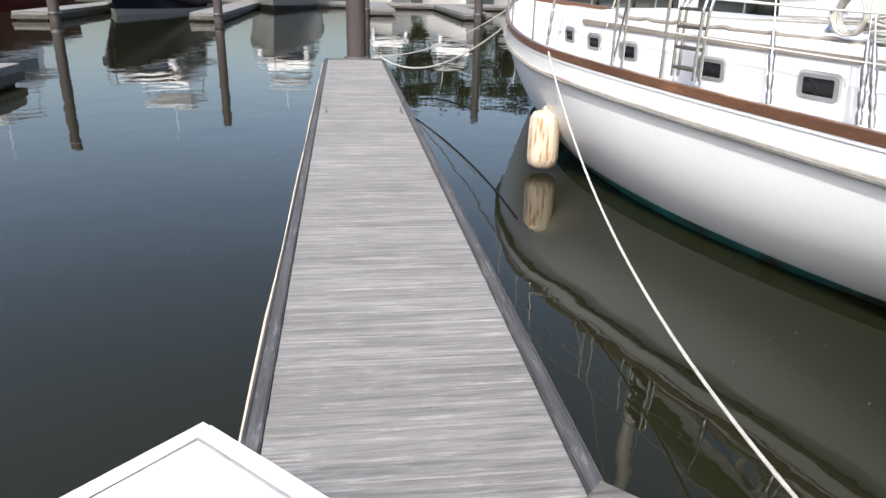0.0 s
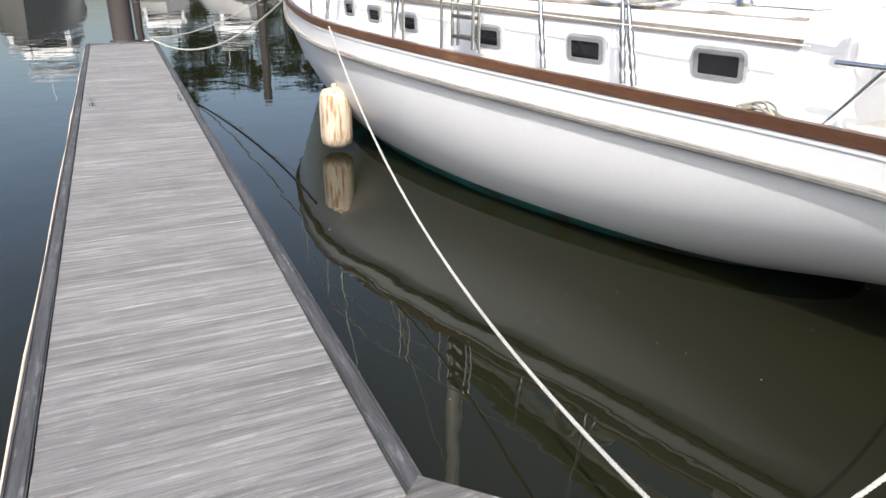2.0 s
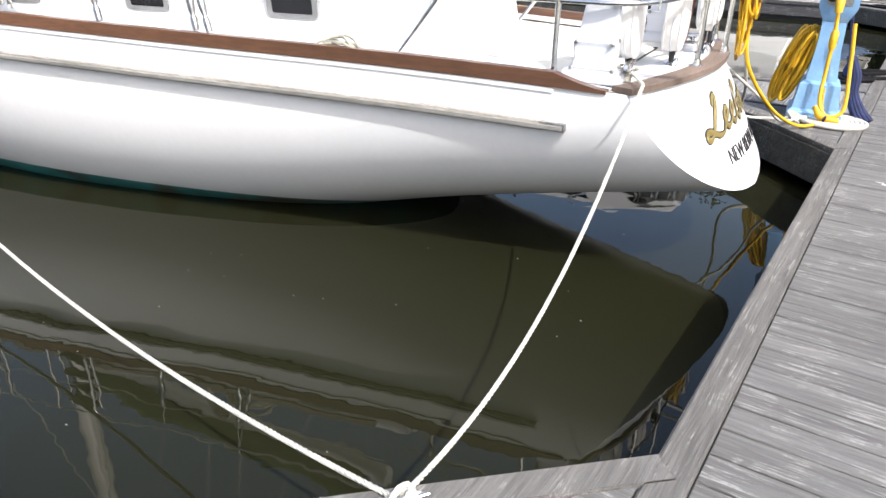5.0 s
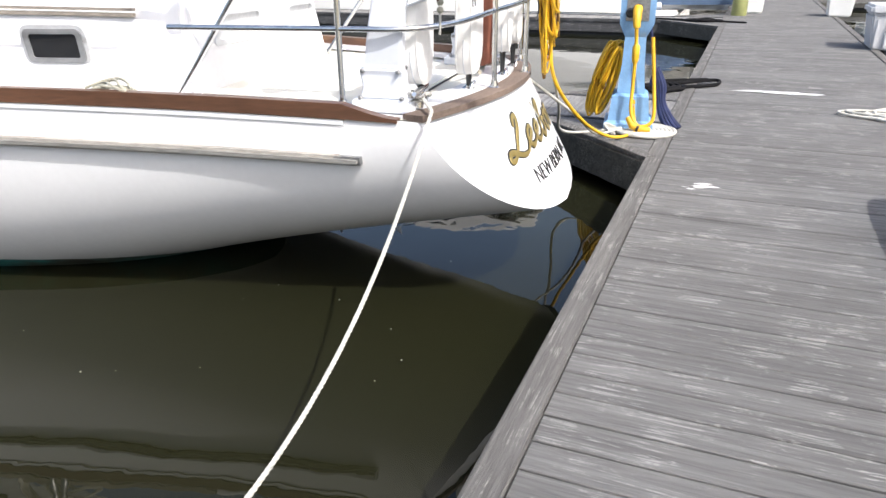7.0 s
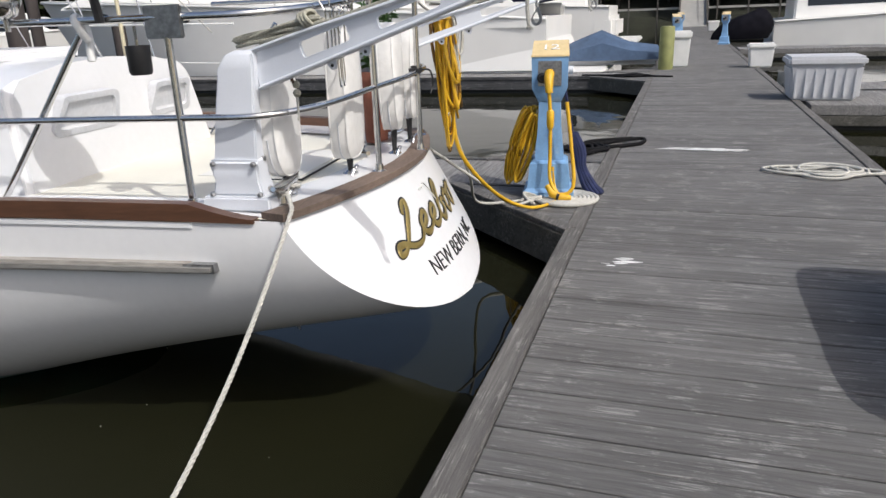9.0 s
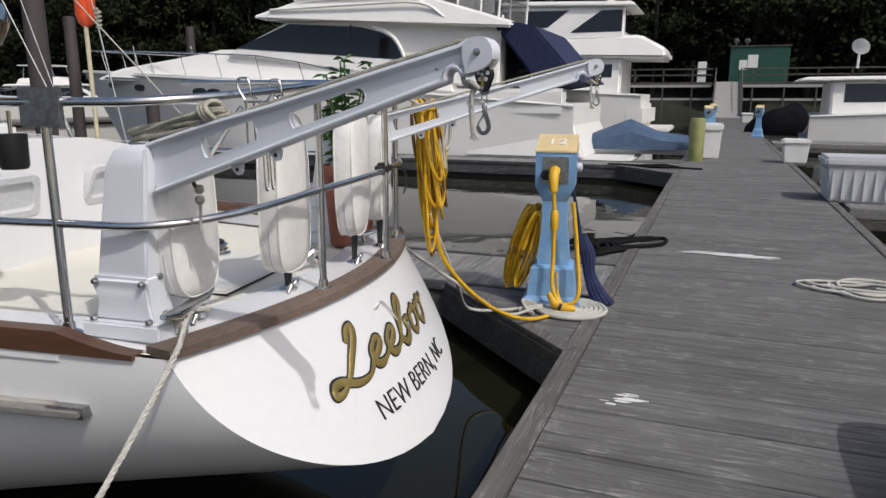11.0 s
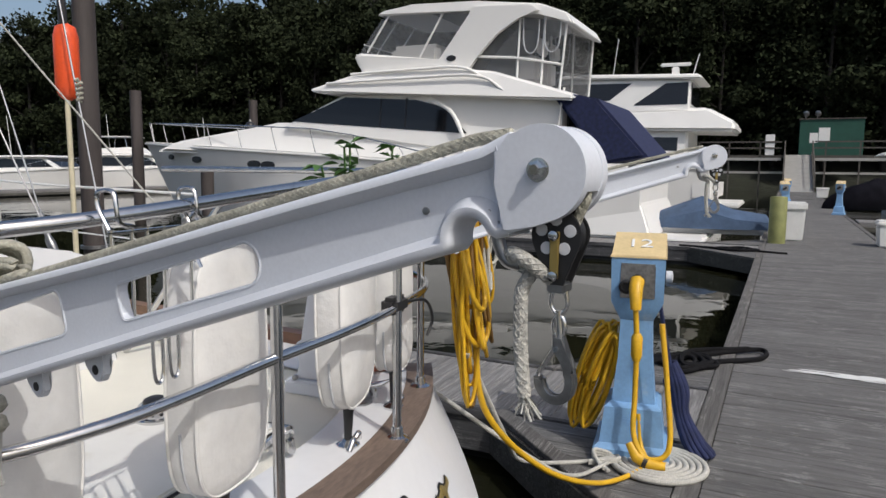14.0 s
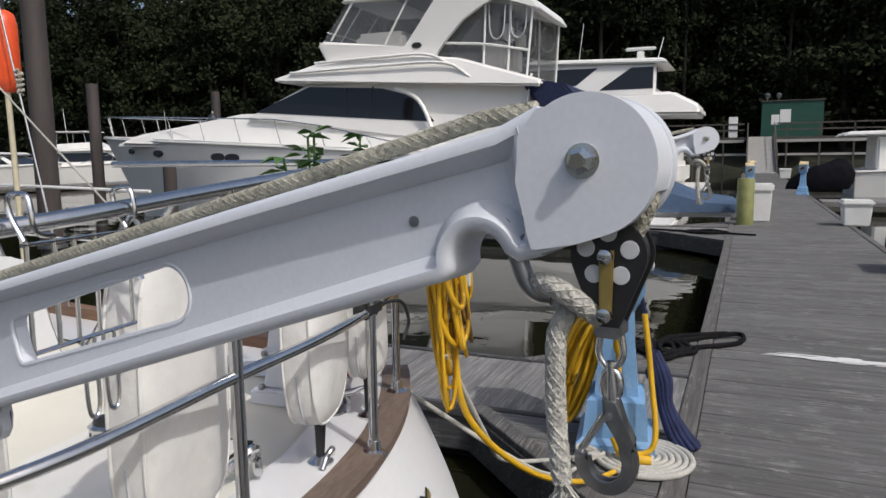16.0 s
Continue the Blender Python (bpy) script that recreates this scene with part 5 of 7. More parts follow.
# ------------------------------------------------------------------ padded boards on the after deck
def padded(x, y, lift, h, w_, d, turn):
    """A boxed cushion standing on a short foot; its outline is fuller towards the foot."""
    ob = onboat("padded_cushion", "tall rounded cushion in a creased white vinyl cover", "cushion", x, y, 0.706, "stern cushions", turn)
    rr = random.Random(int(x * 100) + 70)
    N = 56
    crease = [rr.uniform(-1, 1) for i in range(N)]

    def ring(yy, k, wr=0.0):
        row = []
        for i in range(N):
            a = 2 * math.pi * i / N
            ca, sa = math.cos(a), math.sin(a)
            px = w_ / 2 * math.copysign(abs(ca) ** 0.62, ca) * (0.94 - 0.06 * sa)
            pz = h / 2 * math.copysign(abs(sa) ** 0.62, sa)
            g = wr * crease[i]
            row.append(Vector((px * k * (1 + g), yy + 0.004 * math.sin(2.2 * a + x * 9), h / 2 + lift + pz * (1 - (1 - k) * w_ / h) * (1 + g * 0.6))))
        return row

    bm = bmesh.new()
    rows = [ring(-d / 2 - 0.012, 0.55), ring(-d / 2 - 0.008, 0.80), ring(-d / 2, 0.94), ring(-d / 2 + 0.005, 0.985), ring(-d / 2 + 0.012, 0.995, 0.008), ring(-d / 6, 1.004, 0.016), ring(d / 6, 1.004, 0.016), ring(d / 2 - 0.012, 0.995, 0.008), ring(d / 2 - 0.005, 0.985), ring(d / 2, 0.94), ring(d / 2 + 0.008, 0.80), ring(d / 2 + 0.012, 0.55)]
    G = loft(bm, rows, True)
    for r, s in ((G[0], -1), (G[-1], 1)):
        c = bm.verts.new((0, s * (d / 2 + 0.015), h / 2 + lift))
        for i in range(N):
            bm.faces.new((r[i], r[(i + 1) % N], c) if s > 0 else (r[(i + 1) % N], r[i], c))
    part("cover", bm, M["vinyl"], ob, smooth=70)
    for yy in (-d / 2 + 0.004, d / 2 - 0.004):
        part("piping", tubem(ring(yy, 0.995), 0.0036, 6, True), M["vinyl"], ob, smooth=60)
    part("zip", tubem(ring(0.0, 1.016)[30:52], 0.0035, 5), M["greybox"], ob, smooth=60)
    part("foot", tubem([(0, 0, 0.012), (0.004, 0, lift * 0.6), (0.006, 0, lift + 0.012)], [0.011, 0.014, 0.018], 10), M["black"], ob, smooth=50)
    part("bracket", tubem(curve_pts([(-0.045, -0.02, 0.0), (-0.022, -0.024, 0.026), (0.0, -0.016, 0.014), (0.022, -0.024, 0.028), (0.05, -0.012, 0.0)], 5), 0.009, 8), M["steel"], ob, smooth=60)
    part("bracket_plate", lathem([(0.034, -0.004), (0.034, 0.004), (0.02, 0.012), (0.014, 0.018)], 14), M["steel"], ob, smooth=50)
    return ob


padded(-0.59, 0.55, 0.085, 0.50, 0.26, 0.066, 1)
padded(-0.19, 0.43, 0.075, 0.56, 0.29, 0.078, 3)
padded(0.28, 0.36, 0.125, 0.50, 0.30, 0.078, 7)
padded(0.62, 0.37, 0.13, 0.48, 0.22, 0.07, 8)

# potted plants behind them
def plant(x, y, z, h, seed):
    ob = onboat("potted_plant", "leafy green plant in a terracotta pot on the after deck", "plant", x, y, z, "deck plants")
    part("pot", lathem([(0.06, 0), (0.084, 0.33), (0.094, 0.33), (0.096, 0.38), (0.084, 0.38), (0.076, 0.34)], 24), M["terracotta"], ob, smooth=40)
    rr = random.Random(seed)
    st, lf = bmesh.new(), bmesh.new()
    for k in range(9):
        a = rr.uniform(0, 6.28)
        tip = Vector((0.13 * math.cos(a) * rr.random(), 0.13 * math.sin(a) * rr.random(), rr.uniform(0.6, 1.0) * h))
        P = curve_pts([(0, 0, 0.34), tip * 0.5 + Vector((0.02, 0, 0.22)), tip + Vector((0, 0, 0.1))], 6)
        tube(st, P, 0.004, 5)
        for p in P[3:]:
            for q in range(3):
                b = rr.uniform(0, 6.28)
                d = Vector((math.cos(b), math.sin(b), rr.uniform(-0.3, 0.5))).normalized()
                s = d.cross(Vector((0, 0, 1))).normalized() * 0.018
                l_ = rr.uniform(0.045, 0.085)
                lf.faces.new([lf.verts.new(p), lf.verts.new(p + d * l_ * 0.5 + s + Vector((0, 0, 0.006))), lf.verts.new(p + d * l_ - Vector((0, 0, 0.012))), lf.verts.new(p + d * l_ * 0.5 - s + Vector((0, 0, 0.006)))])
    part("stem", st, M["leafy"], ob)
    tagged(part("foliage", lf, M["leafy"], ob), kind="stuff")
    return ob


plant(0.63, 0.56, 0.705, 0.80, 2)
plant(1.02, 0.62, 0.705, 0.78, 4)

# wire rack and rails inside the stern pulpit
ob = onboat("wire_rack", "stainless wire rack hung on the upper stern rail", "rack", -0.46, 0.345, 1.23)
for x in (-0.10, -0.055, -0.02, 0.02, 0.09):
    part("wire", tubem([(x, 0, 0.0), (x + 0.002, 0, 0.155)], 0.0035, 6), M["steel"], ob, smooth=60)
for z in (0.0, 0.15):
    part("cross_wire", tubem([(-0.105, 0, z), (0.095, 0, z)], 0.0035, 6), M["steel"], ob, smooth=60)
for x in (-0.02, 0.02):
    part("loop_hook", tubem(curve_pts([(x, -0.004, 0.0), (x, -0.006, -0.10), (x + 0.010, -0.006, -0.122), (x + 0.022, -0.006, -0.10), (x + 0.022, -0.004, 0.0)], 6), 0.0035, 6), M["steel"], ob, smooth=60)
for x in (-0.10, 0.09):
    part("rail_hook", tubem(curve_pts([(x, 0, 0.155), (x, 0.02, 0.19), (x, 0.02, 0.215), (x, -0.012, 0.215), (x, -0.02, 0.17), (x + 0.03, -0.02, 0.16)], 6), 0.004, 6), M["steel"], ob, smooth=60)
ob = onboat("toggle_line", "short tarred line knotted to a white cord on the rail", "rope", -0.72, 0.415, 1.035)
part("tarred_line", tubem([(-0.01, 0.02, 0.17), (-0.004, 0.01, 0.12), (0, 0, 0.10)], 0.006, 8), mat("tarred_line", (0.09, 0.05, 0.03), 0.8), ob, smooth=60)
for z in (0.105, 0.075):
    part("knot", lathem([(0.004, -0.014), (0.014, -0.006), (0.014, 0.006), (0.004, 0.014)], 10, pose(0.004, 0, z, 25, 30)), M["rope_grey"], ob, smooth=60)
part("cord", tubem([(0.004, 0, 0.07), (0, 0, 0.0), (0.006, 0.004, -0.02)], [0.006, 0.004, 0.006], 8), M["rope"], ob, smooth=60)
# danbuoy pole with an orange float, grill and cup on the rail
ob = onboat("marker_pole", "tall pole with an orange float standing at the stern rail", "marker pole", 1.49, 2.65, 0.76)
part("pole", tubem([(0, 0, -0.06), (-0.02, 0, 2.6)], 0.014, 8), mat("pole_paint", (0.52, 0.47, 0.33), 0.5), ob, smooth=60)
part("float", lathem([(0.02, 1.07), (0.045, 1.09), (0.062, 1.14), (0.062, 1.40), (0.050, 1.45), (0.018, 1.47)], 18), M["orange"], ob, smooth=50)
part("tip", tubem([(-0.012, 0, 1.46), (-0.02, 0, 1.66)], 0.022, 8), M["black"], ob)
ob = onboat("backstay", "thin wire backstay with a rope wound round it", "rigging", 1.42, 2.30, 0.76)
part("wire", tubem([(0, 0, -0.05), (-0.05, 0.9, 5.0)], 0.005, 6), M["steel"], ob)
part("lashing", tubem([(-0.008 + 0.014 * math.cos(i), 0.19 + 0.014 * math.sin(i), 1.05 + 0.004 * i) for i in range(30)], 0.007, 6), M["rope_grey"], ob)
rope_thing("guy_line", "thin white line running from the pole to the rail", tubem([BM @ Vector((0.9, 2.9, 2.6)), BM @ Vector((1.12, 1.75, 1.30))], 0.004, 6), M["rope"], BM @ Vector((1.12, 1.75, 1.30)))
ob = onboat("rail_grill", "bronze-tinted steel kettle grill clamped to the rail", "grill", -0.86, 1.06, 1.47)
part("bowl", lathem([(0.03, 0.0), (0.07, 0.02), (0.12, 0.07), (0.14, 0.11), (0.145, 0.125)], 28), mat("bronze_steel", (0.42, 0.30, 0.16), 0.18, 1.0), ob, smooth=50)
part("lid", lathem([(0.148, 0.13), (0.14, 0.165), (0.11, 0.205), (0.06, 0.23), (0.012, 0.236)], 28), M["steel"], ob, smooth=50)
part("bracket", tubem([(0, 0, 0.02), (0.02, 0, -0.10)], 0.016, 8), M["black"], ob)
ob = onboat("cup_holder", "black plastic cup holder hung on the stern rail", "cup holder", -0.80, 0.96, 1.19)
part("cup", lathem([(0.034, 0), (0.040, 0.01), (0.042, 0.10), (0.038, 0.10), (0.036, 0.015)], 20), M["black"], ob, smooth=40)
part("clip", tubem([(0, 0, 0.10), (0, 0, 0.165)], 0.006, 6), M["steel"], ob)
ob = onboat("rail_light", "round chrome lamp on the rail", "lamp", -0.86, 1.42, 1.45)
part("body", lathem([(0.01, -0.06), (0.04, -0.045), (0.062, 0.0), (0.05, 0.04), (0.015, 0.062)], 20), M["steel"], ob, smooth=60)
part("stem", tubem([(0, 0, -0.05), (0, 0, -0.10)], 0.01, 8), M["steel"], ob)

# boarding ladder on the port rail, rope coil on the cabin top
ob = onboat("boarding_ladder", "folded stainless boarding ladder hung on the lifeline", "ladder", -1.33, 4.12, 0.86)
for y in (-0.14, 0.14):
    for xx in (0.0, 0.05):
        part("side_rail", tubem(curve_pts([(xx, y, 0.0), (xx, y, 0.42), (xx + 0.01, y, 0.50), (xx + 0.03, y * 0.9, 0.54)], 4), 0.0125, 8), M["steel"], ob, smooth=60)
for z in (0.06, 0.20, 0.34, 0.46):
    part("tread", boxm((-0.015, -0.14, z), (0.06, 0.14, z + 0.022), 0.006), M["darkwood"], ob)
for k, (a, b, c) in enumerate((((-0.35, 5.9, 1.22), (-0.55, 4.6, 1.25), (-0.52, 3.75, 1.30)), ((-0.25, 5.9, 1.22), (-0.45, 4.4, 1.25), (-0.35, 2.62, 1.30)), ((0.3, 5.9, 1.22), (0.42, 4.5, 1.25), (0.48, 3.75, 1.30)))):
    rope_thing("sheet_line", "pale running line led aft over the cabin top", tubem(curve_pts([BM @ Vector(p) for p in (a, b, c)], 8), 0.007, 6), M["rope"] if k != 1 else M["rope_grey"], BM @ Vector(a))
for k, (u, top_) in enumerate(((5.35, 4.2), (4.05, 5.5))):
    a, b = BM @ Vector((-lerp_table(B_DECK, u) + 0.12, u, lerp_table(Z_DECK, u) + 0.06)), BM @ Vector((-0.2, 6.1, top_))
    rope_thing("halyard", "thin pale halyard stretched from the side deck to the mast", tubem([a, b], 0.006, 6), M["rope"], a)
bm = []
rr = random.Random(6)
for k in range(7):
    r = 0.115 + rr.uniform(-0.015, 0.015)
    c = Vector((-0.80 + 0.008 * k, 3.28, 1.345))
    bm.append(tubem([BM @ (c + Vector((0.01 * math.sin(2 * a + k), r * math.cos(a), r * math.sin(a)))) for a in (2 * math.pi * i / 26 for i in range(26))], 0.008, 6, True))
rope_thing("hung_coil", "round coil of pale rope stood against the winch", bm, M["rope"], BM @ Vector((-0.78, 3.28, 1.225)))
bm = []
rr = random.Random(6)
for k in range(10):
    r = rr.uniform(0.10, 0.17)
    c = BM @ Vector((-0.62 + rr.uniform(-0.03, 0.03), 3.05 + rr.uniform(-0.03, 0.03), 1.215 + 0.014 * k))
    bm.append(tubem([c + Vector((r * math.cos(a), r * 1.2 * math.sin(a), 0.01 * math.sin(3 * a + k))) for a in (2 * math.pi * i / 24 for i in range(24))], 0.0085, 6, True))
rope_thing("rope_coil", "loose white coil of rope on the cabin top", bm, M["rope"], BM @ Vector((-0.62, 3.05, 1.19)))
bm = bmesh.new()
for k in range(5):
    c = BM @ Vector((-0.55 + 0.03 * k, 2.98, 1.26 + 0.018 * k))
    tube(bm, curve_pts([c + Vector((-0.12, -0.03, 0)), c + Vector((-0.03, 0.04, 0.03)), c + Vector((0.06, -0.03, 0.02)), c + Vector((0.13, 0.03, 0))], 6), 0.009, 6)
rope_thing("red_rope", "red and white line heaped on the rope coil", bm, mat("red_rope", (0.45, 0.06, 0.03), 0.9), BM @ Vector((-0.5, 2.98, 1.26)))
for x, y in ((-0.5, 3.7), (0.5, 3.7), (-0.35, 2.55)):
    ob = onboat("winch", "chrome sheet winch on the cabin top", "winch", x, y, 1.21, "winches")
    part("drum", lathem([(0.062, 0), (0.062, 0.02), (0.045, 0.04), (0.042, 0.09), (0.055, 0.11), (0.055, 0.135), (0.02, 0.14)], 20), M["steel"], ob, smooth=40)
bm = bmesh.new()
for k in range(7):
    P = [BM @ Vector((-0.93 + 0.05 * math.sin(k + t * 4), 1.80 + 0.24 * t, 0.735 + 0.035 * math.sin(math.pi * t) + 0.006 * k)) for t in (0, 0.25, 0.5, 0.75, 1)]
    tube(bm, curve_pts(P, 5), 0.007, 6)
rope_thing("rope_heap", "small heap of grey rope inside the bulwark", bm, M["rope_grey"], BM @ Vector((-0.93, 1.9, 0.72)))

# ------------------------------------------------------------------ power pedestal
PX, PY = 6.26, 0.27
ped = thing("power_pedestal", "blue shore power pedestal with a tan cap on the corner platform", "power pedestal", (PX, PY, 0.002), 8)


def prism(rows):
    bm = bmesh.new()
    G = loft(bm, [[Vector((x0, y0, z)), Vector((x1, y0, z)), Vector((x1, y1, z)), Vector((x0, y1, z))] for z, x0, x1, y0, y1 in rows], True)
    bm.faces.new(G[0][::-1])
    bm.faces.new(G[-1])
    bmesh.ops.bevel(bm, geom=[e for e in bm.edges if e.calc_face_angle(0) > 0.2], offset=0.008, segments=2, affect="EDGES")
    return bm


part("base", prism([(0, -0.20, 0.20, -0.19, 0.19), (0.06, -0.20, 0.20, -0.19, 0.19), (0.085, -0.17, 0.17, -0.16, 0.16), (0.27, -0.15, 0.15, -0.14, 0.14), (0.29, -0.125, 0.125, -0.118, 0.118)]), M["blue"], ped, smooth=40)
part("column", prism([(0.29, -0.112, 0.112, -0.108, 0.108), (0.52, -0.088, 0.088, -0.086, 0.086), (0.72, -0.082, 0.082, -0.080, 0.080)]), M["blue"], ped, smooth=40)
part("head", prism([(0.72, -0.084, 0.084, -0.082, 0.082), (0.82, -0.13, 0.13, -0.128, 0.128), (1.05, -0.135, 0.135, -0.132, 0.132)]), M["blue"], ped, smooth=40)
def sloped(bm):
    for v in bm.verts:
        v.co.z += (v.co.x - 0.14) * 0.32 * (v.co.z > 1.06)
    return bm


cap = part("cap", sloped(prism([(1.045, -0.14, 0.14, -0.137, 0.137), (1.055, -0.14, 0.14, -0.137, 0.137), (1.15, -0.135, 0.14, -0.13, 0.13)])), M["tan"], ped, "sun-faded tan lid", smooth=40)
cu = bpy.data.curves.new("berth_number", "FONT")
cu.body, cu.size, cu.extrude, cu.align_x, cu.align_y = "12", 0.14, 0.002, "CENTER", "CENTER"
to = new("berth_number", cu)
bpy.context.view_layer.update()
me = bpy.data.meshes.new_from_object(to.evaluated_get(bpy.context.evaluated_depsgraph_get()))
bpy.data.objects.remove(to)
me.materials.append(M["white"])
num = new("berth_number", me)
num.parent = cap
num.matrix_basis = pose(-0.01, 0.0, 1.1065, 0, -17.7, 0) @ pose(0, 0, 0, 0, 0, -90)
part("panel", boxm((-0.137, -0.085, 0.84), (-0.131, 0.085, 1.02), 0.003), M["dull"], ped)
for y in (0.0, 0.055):
    sk = part("socket", lathem([(0.036, 0), (0.036, 0.02), (0.024, 0.024), (0.02, 0.012)], 20, pose(-0.137, y, 0.93 - 0.03 * (y > 0), 0, -90, 0)), M["black"], ped, smooth=40)
part("louvre", boxm((-0.160, -0.05, 0.10), (-0.152, 0.05, 0.22), 0.004), M["blue"], ped)
part("meter", lathem([(0.03, 0), (0.03, 0.03), (0.01, 0.035)], 16, pose(0.0, -0.135, 0.94, 90)), M["greybox"], ped, smooth=40)
PW_ = ped.matrix_basis

# yellow cords: plug, loops on the pedestal side, the run up to the boat
plug = thing("power_plug", "yellow shore power plug and cord on the pedestal", "power cord", PW_ @ Vector((-0.15, -0.0, 0.93)))
Q = [Vector(p) - Vector((-0.15, 0, 0.93)) for p in ((-0.158, 0, 0.93), (-0.215, -0.005, 0.905), (-0.225, -0.01, 0.80), (-0.215, -0.02, 0.62))]
part("plug_body", tubem(Q[:3], [0.036, 0.034, 0.026], 14), M["yellow"], plug, smooth=60)
part("cord", tubem(curve_pts([Q[2], Q[3], Vector((-0.06, -0.02, -0.56)), Vector((-0.10, -0.03, -0.76)), Vector((-0.12, -0.10, -0.86)), Vector((-0.10, -0.20, -0.80)), Vector((-0.04, -0.17, -0.50)), Vector((-0.02, -0.13, -0.20))], 10), 0.014, 10), M["yellow"], plug, smooth=60)
part("connector", tubem([Q[3] + Vector((0, 0, 0.06)), Q[3] + Vector((0, 0, 0.04)), Q[3] + Vector((0, 0, -0.05)), Q[3] + Vector((0, 0, -0.08))], [0.018, 0.028, 0.028, 0.018], 12), M["yellow"], plug, smooth=40)
part("coupling", tubem([Vector((-0.10, -0.01, -0.80)), Vector((-0.12, -0.05, -0.86)), Vector((-0.13, -0.12, -0.885)), Vector((-0.12, -0.19, -0.885))], [0.022, 0.030, 0.030, 0.022], 12), M["yellow"], plug, smooth=60)
part("band", tubem([Vector((-0.127, -0.085, -0.876)), Vector((-0.129, -0.105, -0.882))], 0.0315, 12), M["black"], plug, smooth=60)
coil = thing("power_cord_coil", "coil of yellow power cord hung against the pedestal", "power cord", PW_ @ Vector((0.0, 0.11, 0.38)))
rr = random.Random(4)
for k in range(13):
    o = Vector((rr.uniform(-0.06, 0.06), 0.009 * k, rr.uniform(-0.02, 0.02)))
    sq = rr.uniform(0.85, 1.05)
    part("loop", tubem([o + Vector((0.02 * math.sin(a * 2 + k), 0.045 * sq * math.cos(a) - 0.075 * math.sin(a) + 0.05, 0.28 * sq * math.sin(a))) for a in (2 * math.pi * i / 26 for i in range(26))], 0.0105, 7, True), M["yellow"], coil, smooth=60)
st3 = BM @ Vector((0.93, 0.245, 1.37))
bundle = thing("power_cord_bundle", "tangled yellow power cord bundle hanging on the stern rail", "power cord", st3)
for k in range(21):
    o = Vector((rr.uniform(-0.03, 0.05), rr.uniform(-0.03, 0.03), rr.uniform(-0.03, 0.02)))
    r, ln, lean = rr.uniform(0.03, 0.105), rr.uniform(0.14, 0.40), rr.uniform(0.02, 0.19)
    loop = []
    for i in range(30):
        a = 2 * math.pi * i / 30
        down = 0.5 - 0.5 * math.sin(a)
        loop.append(o + Vector((r * math.cos(a) * (0.35 + 0.65 * down) + lean * down, 0.03 * math.cos(a + k) - 0.03 * down, -2 * ln * down)))
    part("loop", tubem(loop, 0.0095 if k % 3 else 0.007, 7, True), M["yellow"] if k % 4 else mat("brown_cord", (0.20, 0.11, 0.03), 0.6), bundle, smooth=60)
part("tie", tubem([(0.07 * math.cos(a), 0.05 * math.sin(a), -0.03) for a in (2 * math.pi * i / 16 for i in range(16))], 0.009, 7, True), M["yellow"], bundle, smooth=60)
part("hanger", tubem(curve_pts([(0.0, 0.0, -0.02), (-0.05, 0.06, 0.02), tuple(BM @ Vector((0.86, 0.35, 1.43)) - st3)], 5), 0.008, 6), M["rope"], bundle, smooth=60)
hank = thing("rope_hank", "small hank of thin white rope hanging at the stern rail", "rope", BM @ Vector((1.09, 0.19, 1.37)))
for k in range(6):
    r, ln = rr.uniform(0.025, 0.05), rr.uniform(0.09, 0.16)
    part("loop", tubem([Vector((r * math.cos(a) + 0.01 * k - 0.02, 0.02 * math.sin(a + k), -ln + ln * math.sin(a) - 0.03)) for a in (2 * math.pi * i / 24 for i in range(24))], 0.0065, 6, True), M["rope"], hank, smooth=60)
part("lanyard", tubem(curve_pts([(0, 0, -0.03), (-0.07, 0.0, 0.0), (-0.13, 0.01, -0.01)], 5), 0.0065, 6), M["rope"], hank, smooth=60)
tail = [st3 + Vector((0.06, -0.03, -0.45)), st3 + Vector((0.12, -0.06, -0.80)), Vector((5.28, 0.45, 0.24)), Vector((5.68, 0.30, 0.045)), Vector((6.0, 0.16, 0.03)), Vector((6.10, 0.20, 0.10)), Vector((6.12, 0.22, 0.25))]
rope_thing("yellow_cable", "yellow power cord drooping from the boat to the pedestal", tubem(curve_pts(tail, 12), 0.0125, 9), M["yellow"], tail[3])
tail = [st3 + Vector((0.02, -0.02, -0.55)), Vector((5.26, 0.62, 0.36)), Vector((5.72, 0.70, 0.06)), Vector((5.90, 0.50, 0.02)), Vector((6.05, 0.30, 0.03))]
rope_thing("hose", "pale grey water hose running from the boat to the pedestal", tubem(curve_pts(tail, 12), 0.011, 8), M["rope"], tail[3])
tail = [BM @ Vector((1.10, 0.50, 0.66)), Vector((5.25, 0.52, 0.30)), Vector((5.62, 0.42, 0.08)), Vector((5.95, 0.33, 0.03))]
rope_thing("stern_line", "white stern line running to the corner platform", tubem(curve_pts(tail, 10), 0.010, 8), M["rope"], tail[2])
bm = bmesh.new()
for k in range(3):
    c = Vector((5.98, 0.36, 0.022 + 0.006 * k))
    tube(bm, curve_pts([c + Vector((-0.10, 0.02 * k - 0.05, 0)), c + Vector((0.0, 0.05, 0.02 + 0.01 * k)), c + Vector((0.08, -0.04, 0.0)), c + Vector((0.0, -0.07, 0.015)), c + Vector((-0.06, 0.06, 0.0))], 6), 0.010, 7)
rope_thing("rope_knot", "knotted white rope ends beside the pedestal", bm, M["rope"], (5.98, 0.36, 0.002))
bm = bmesh.new()
ring = []
for i in range(7 * 30):
    a = 2 * math.pi * i / 30
    r = 0.245 - 0.0315 * i / 30
    ring.append(Vector((6.09 + r * math.cos(a), 0.10 + r * math.sin(a), 0.022)))
